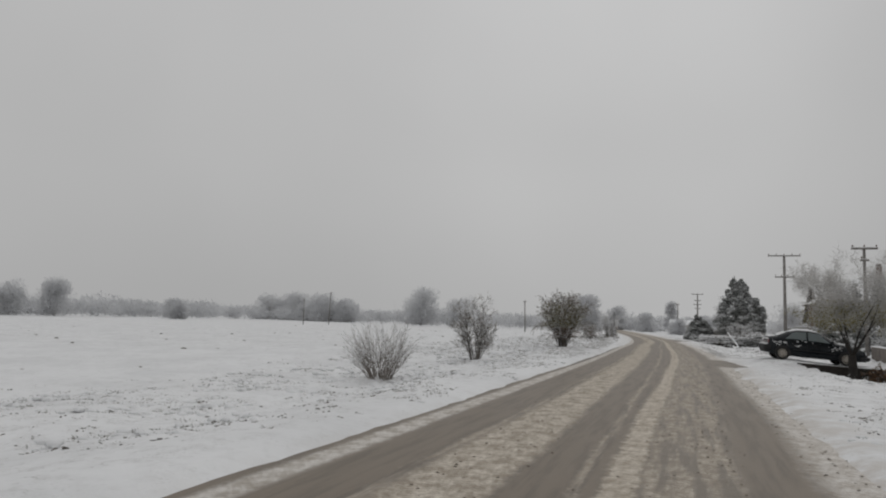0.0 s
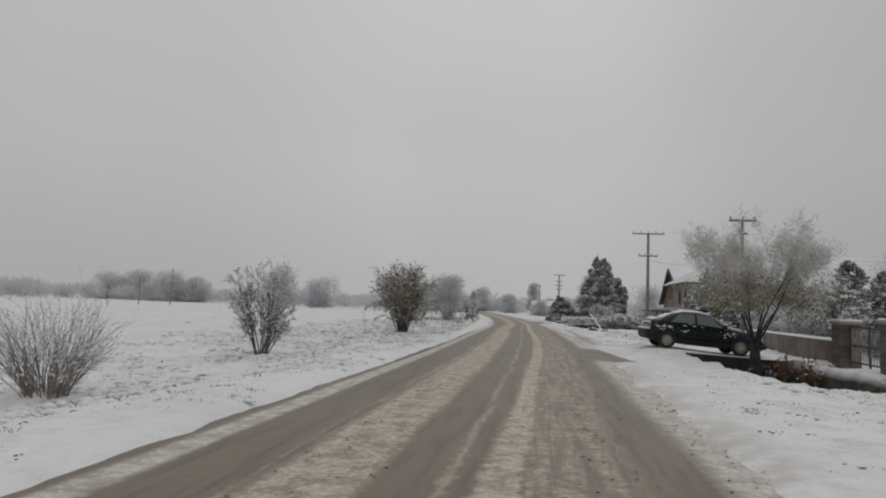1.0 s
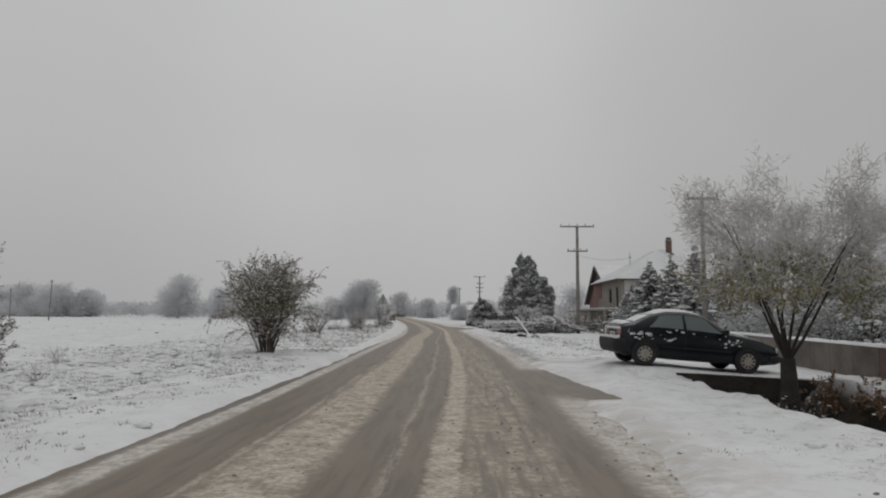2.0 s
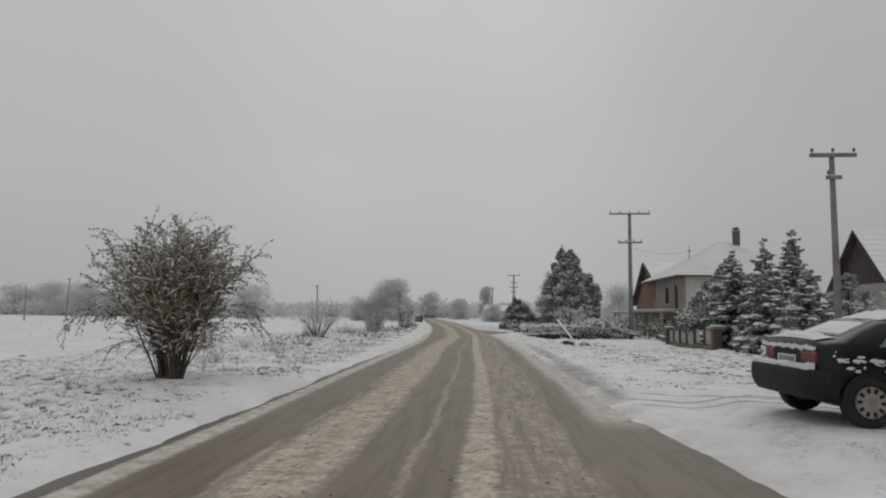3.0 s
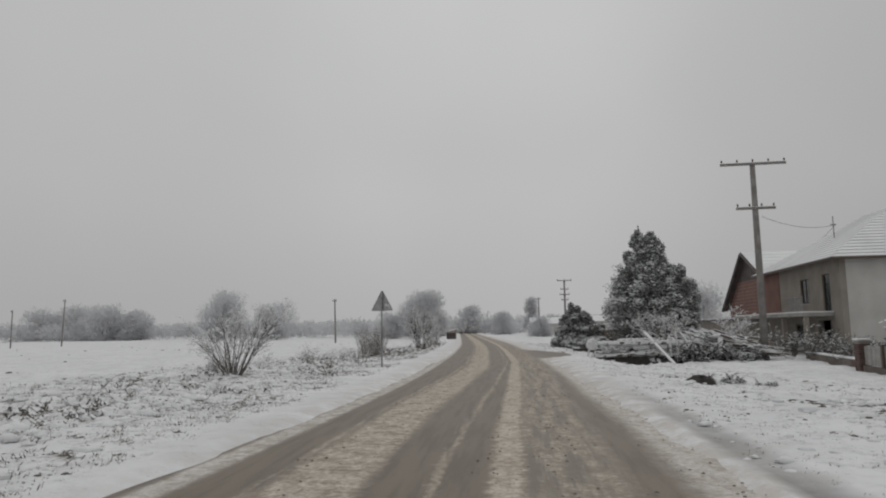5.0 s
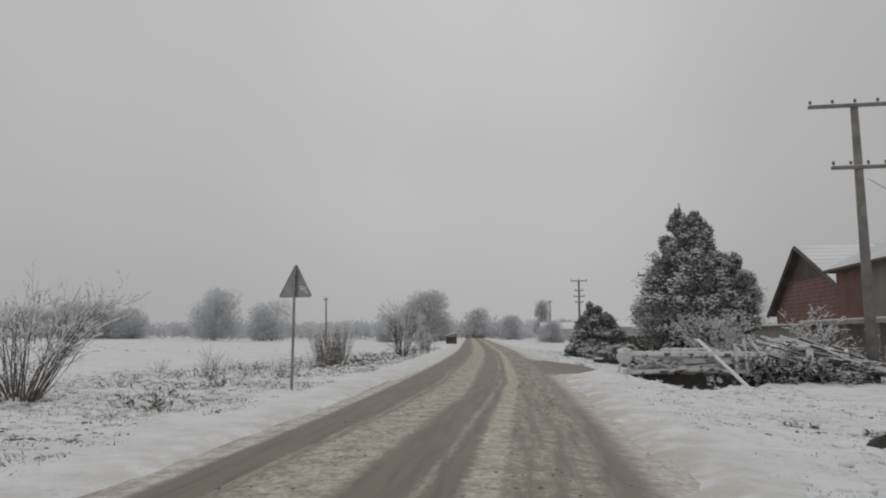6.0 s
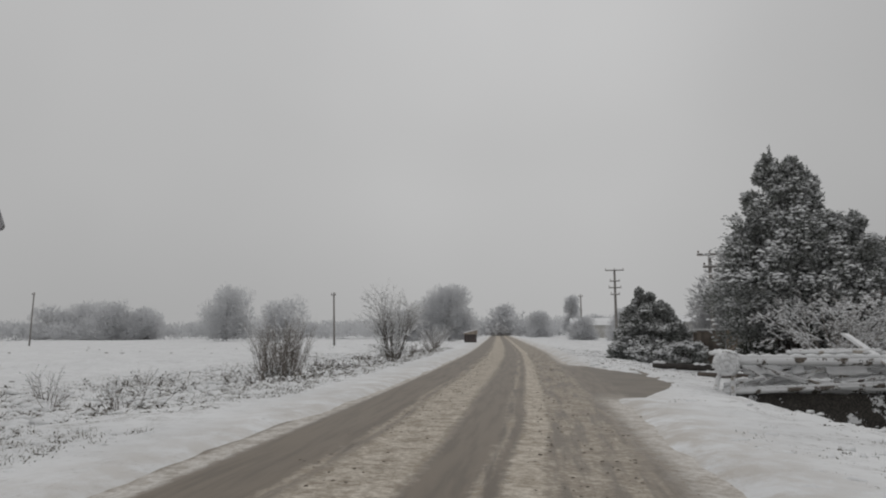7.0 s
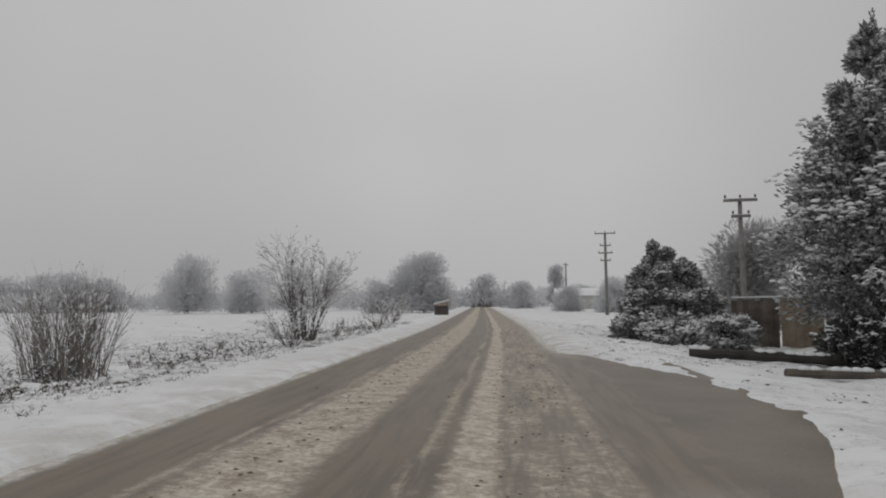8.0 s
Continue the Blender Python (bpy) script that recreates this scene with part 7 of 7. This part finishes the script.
rimed_tree(9.3, 112.0, 5.3, 4.6, 80, "bare tree behind the yard, grey with painted haze", 12000, 0.4, 0.05, HAZED_GREY)
rimed_tree(17.0, 120.0, 5.8, 6.0, 81, "bare tree behind the houses, pale with painted haze", 7000, 0.4)
rimed_tree(20.5, 46.0, 5.6, 6.0, 82, "bare tree behind the garden wall, pale with painted haze", 16000, 0.2)
rimed_tree(-138.0, 158.0, 5.6, 9.0, 83, "low round tree far across the field, pale with painted haze", 6000, 0.75)
rimed_tree(-152.0, 130.0, 9.4, 8.0, 84, "tall pointed tree far across the field, pale with painted haze", 7000, 0.75)
rimed_tree(-158.0, 121.0, 8.0, 9.0, 85, "broad tree far across the field, pale with painted haze", 7000, 0.75)


def far_woods():
    """Low belt of scrub and woods all round the fields, haze put into its pale colour; nobody could count its trees."""
    rng = random.Random(90)
    V, F = [], []
    a = -88.0
    while a < 62.0:
        dist = 235 + 30 * math.sin(a * 0.13) + rng.uniform(-12, 25)
        x, y = dist * math.sin(radians(a)), 40 + dist * math.cos(radians(a))
        hgt = (5.2 + 2.4 * noise.noise(Vector((a * 0.12, 0, 3))) + rng.uniform(-0.7, 0.9)) * (1.35 if rng.random() < 0.08 else 1.0)
        wid = rng.uniform(4, 8)
        for k in range(640):
            q = rand_dir(rng)
            t = rng.random() ** 0.5
            p = (x + q.x * wid * t, y + q.y * wid * t, max(-0.9, -0.6 + hgt * 0.48 + q.z * hgt * 0.5 * t))
            leaf(V, F, p, rand_dir(rng) + Vector((0, 0, 0.6)), rand_dir(rng), rng.uniform(0.8, 1.7), rng.uniform(0.2, 0.4))
        a += rng.uniform(0.45, 0.95)
    ob = mesh_object("far_woods", V, F, HAZED_FAR)
    return tagged(ob, "low belt of scrub and woods at the field edge, pale with painted haze", "woods", kind="stuff")


far_woods()


# ---------------- grass, weeds, clods, slush crumbs ----------------
def tussocks():
    """Thin snow-bent grass, thickest on the field side of the road."""
    rng = random.Random(91)
    V, F, SV, SF = [], [], [], []
    for k in range(40000):
        y = 6 + 106 * rng.random() ** 1.1
        lat = -rng.uniform(3.5, 13.5) if rng.random() < 0.76 else rng.uniform(3.4, 10.0)
        if n2(lat, y, 0.33, 50) + 0.6 * n2(lat, y, 1.1, 51) < (-0.12 if y > 30 else 0.0):
            continue
        x = centre_s(y) + lat
        if lat < 0 and y < 30 and rng.random() < 0.6:
            continue
        if lat > 0 and (26 < y < 39 or ditch_b(x, y) > 0.1 or (76 < y < 87) or x > 10.5):
            continue
        z = ground_z(x, y) - 0.02
        tall = rng.uniform(0.02, 0.075) * (1.0 if lat < 0 else 0.6)
        spot = rng.uniform(0.03, 0.11)
        for b in range(rng.randint(7, 16)):
            d = Vector((rng.uniform(-1.2, 1.2), rng.uniform(-1.2, 1.2), 1.0))
            leaf(V, F, (x + rng.gauss(0, spot), y + rng.gauss(0, spot), z), d, rand_dir(rng), tall * rng.uniform(0.4, 1.6), rng.uniform(0.006, 0.014))
        for e in range(2 if rng.random() < 0.5 else 1):
            r = 0.025 + (0.12 if lat < -5.5 else 0.06) * rng.random() ** 1.8
            blob(SV, SF, (x + rng.uniform(-0.25, 0.25), y + rng.uniform(-0.25, 0.25), z - 0.01), r * 1.25, r, r * 0.75, rng, 0.4)
    for k in range(2600):                # snowed-over tussocks
        y = 40 + 66 * rng.random()
        lat = -rng.uniform(4.0, 12.0)
        if n2(lat, y, 0.4, 54) < -0.05:
            continue
        x = centre_s(y) + lat
        r = 0.05 + 0.14 * rng.random() ** 2
        z = ground_z(x, y)
        blob(SV, SF, (x, y, z - r * 0.25), r * 1.5, r * 1.2, r * 0.65, rng, 0.55)
        for b in range(rng.randint(3, 12)):
            a = rng.uniform(0, 6.28)
            leaf(V, F, (x + r * math.cos(a), y - r * abs(math.sin(a)), z), (math.cos(a), math.sin(a) - 0.4, rng.uniform(0.1, 1.0)), rand_dir(rng), rng.uniform(0.05, 0.15), rng.uniform(0.008, 0.02))
    for k in range(1000):
        x, y = rng.uniform(4.6, 11.0), rng.uniform(38.5, 60.0)
        if n2(x, y, 0.5, 66) < -0.05:
            continue
        r = 0.04 + 0.10 * rng.random() ** 2
        blob(SV, SF, (x, y + r * 0.5, ground_z(x, y) - r * 0.2), r * 1.4, r * 1.1, r * 0.75, rng, 0.55)
    tagged(mesh_object("dead_grass", V, F, GRASS), "tufts of dead grass poking through the snow", "grass", kind="stuff")
    tagged(mesh_object("snow_lumps", SV, SF, SNOW, smooth=True), "lumps of snow caught on the grass tufts", "snow", kind="stuff")


def clods():
    rng = random.Random(92)
    V, F = [], []
    for k in range(420):
        y = rng.uniform(6, 150)
        lat = -rng.uniform(9, 70)
        if n2(lat * 0.5, y, 0.2, 60) < 0.05:
            continue
        x = centre_s(y) + lat
        r = rng.uniform(0.04, 0.13)
        blob(V, F, (x, y, ground_z(x, y) - r * 0.25), r * 1.5, r, r * 0.7, rng, 0.4)
    for k in range(17000):
        y = 5 + 108 * rng.random() ** 1.15
        lat = -rng.uniform(3.7, 15.0) if rng.random() < 0.72 else rng.uniform(3.6, 10.0)
        if n2(lat, y, 0.4, 62) + 0.7 * n2(lat, y, 1.3, 63) < (-0.12 if lat < 0 else 0.2):
            continue
        x = centre_s(y) + lat
        if lat > 0 and (26 < y < 39 or ditch_b(x, y) > 0.05 or x > 10.5):
            continue
        r = rng.uniform(0.010, 0.036) * (1.7 if rng.random() < 0.06 else 1.0)
        if lat < 0 and y < 30 and rng.random() < 0.7:
            continue
        for e in range(rng.randint(1, 5)):        # crumbled, half sunk in the snow
            q = r * rng.uniform(0.35, 1.0)
            px, py = x + rng.gauss(0, 0.07), y + rng.gauss(0, 0.07)
            blob(V, F, (px, py, ground_z(px, py) - q * 0.35), q * rng.uniform(0.8, 1.6), q * rng.uniform(0.8, 1.4), q * rng.uniform(0.6, 1.1), rng, 0.55)
    for k in range(1700):        # rough ground before the garden fence, each lump bare on its near side
        x, y = rng.uniform(5.0, 11.0), rng.uniform(38.5, 58.0)
        if n2(x, y, 0.5, 66) + 0.5 * n2(x, y, 1.4, 67) < 0.10:
            continue
        q = rng.uniform(0.016, 0.042)
        blob(V, F, (x, y, ground_z(x, y) + q * 0.1), q * rng.uniform(1.2, 2.6), q, q * rng.uniform(0.5, 0.9), rng, 0.5)
    tagged(mesh_object("earth_clods", V, F, CLOD), "dark clods of ploughed earth showing through the snow", "soil", kind="stuff")
    V, F = [], []
    for k in range(3200):
        y = rng.uniform(4, 100)
        s = rng.choice((-1.3, -0.9, 0.75, 1.2, 1.5, 2.7, 2.9)) + (0.5 * sstep(50, 72, y))
        if s > 2 and (27 < y < 38 or 75 < y < 91):
            continue
        x = centre_s(y) + s + rng.gauss(0, 0.2)
        r = rng.uniform(0.005, 0.016)
        blob(V, F, (x, y, -0.02 if abs(s) > 2 else 0.002), r * 1.4, r, r * 0.8, rng, 0.4)
    tagged(mesh_object("slush_crumbs", V, F, CRUMB), "crumbs of brown slush between the wheel tracks", "slush", kind="stuff")


tussocks()
clods()


def weed(x, y, h, n, seed):
    """Dry stalks with dark seed heads."""
    rng = random.Random(seed)
    ob = thing("dry_weed", pose(x, y, rise(x, y)), "dry weed clump with withered dark leaves in the snow", "weed", "dry weeds")
    V, F, HV, HF = [], [], [], []
    for k in range(n):
        a = rng.uniform(0, 6.28)
        r = rng.uniform(0, 0.7)
        p = Vector((r * math.cos(a), r * math.sin(a), -0.03))
        q = p + Vector((rng.uniform(-0.4, 0.4), rng.uniform(-0.4, 0.4), h * rng.uniform(0.3, 1.0)))
        tube(V, F, [p, p.lerp(q, 0.5) + rand_dir(rng) * 0.03, q], [0.007, 0.006, 0.003], 3, cap=False)
        for e in range(rng.randint(3, 9)):     # withered leaves and seed sprays
            c = p.lerp(q, rng.uniform(0.25, 1.0))
            leaf(HV, HF, c, rand_dir(rng) + Vector((0, 0, 0.2)), rand_dir(rng), rng.uniform(0.04, 0.13), rng.uniform(0.016, 0.042))
    tagged(mesh_object("dry_stem", V, F, GRASS, ob), kind="stuff")
    tagged(mesh_object("withered_leaf", HV, HF, WEED, ob), kind="stuff")
    return ob


wr = random.Random(93)
for k, (wx, wy, wh, wnn) in enumerate(((-12.0, 84.5, 0.7, 14), (-11.3, 86.0, 0.75, 16), (-9.3, 86.5, 0.5, 10), (-12.6, 82.0, 0.55, 10), (-8.2, 95.0, 0.7, 18), (-8.4, 98.0, 0.7, 18), (-8.8, 101.0, 0.6, 14), (-10.2, 73.0, 0.6, 10), (-9.9, 72.0, 0.7, 8), (-10.4, 60.5, 0.45, 8))):
    weed(wx, wy, wh, wnn, 300 + k)
for k in range(64):
    wy = wr.uniform(52, 108)
    weed(centre_s(wy) - wr.uniform(4.6, 10.5), wy, wr.uniform(0.18, 0.5), wr.randint(5, 14), 330 + k)
for k in range(16):
    wy = wr.uniform(30, 84)
    wx = centre_s(wy) - wr.uniform(5.5, 11.5)
    shrub("low_scrub", wx, wy, wr.uniform(0.35, 0.7), 0.8, 12, ((5, 0.45, 0.6),), 460 + k, "knee-high snowy scrub among the dead grass", lean=0.8, thick=0.006, snow=1.0, twig_mat=GREY_TWIG)
shrub("low_scrub", -9.9, 72.6, 1.0, 0.9, 14, ((4, 0.4, 0.5),), 94, "knee-high bare scrub with snow in the grass", lean=0.6, thick=0.007, snow=0.8)
shrub("low_scrub", -11.0, 75.5, 0.8, 0.9, 12, ((4, 0.4, 0.5),), 95, "knee-high bare scrub with snow in the grass", lean=0.6, thick=0.007, snow=0.8)
shrub("low_scrub", -7.9, 90.2, 1.2, 1.5, 22, ((6, 0.4, 0.6),), 96, "dark low scrub under the tall bare shrub", lean=0.9, thick=0.009, snow=0.6, leaves=6, leaf_mat=NEEDLE)
shrub("low_scrub", -9.4, 104.0, 1.8, 2.0, 20, ((6, 0.4, 0.6),), 97, "low bare scrub with snow along the verge", lean=0.7, thick=0.012, snow=0.8)
shrub("low_scrub", -11.0, 112.0, 1.9, 2.4, 20, ((6, 0.4, 0.6),), 98, "low bare scrub with snow along the verge", lean=0.7, thick=0.012, snow=0.8)
shrub("low_scrub", -13.2, 122.0, 2.0, 2.4, 20, ((6, 0.4, 0.6),), 99, "low bare scrub with snow along the verge", lean=0.7, thick=0.012, snow=0.8)
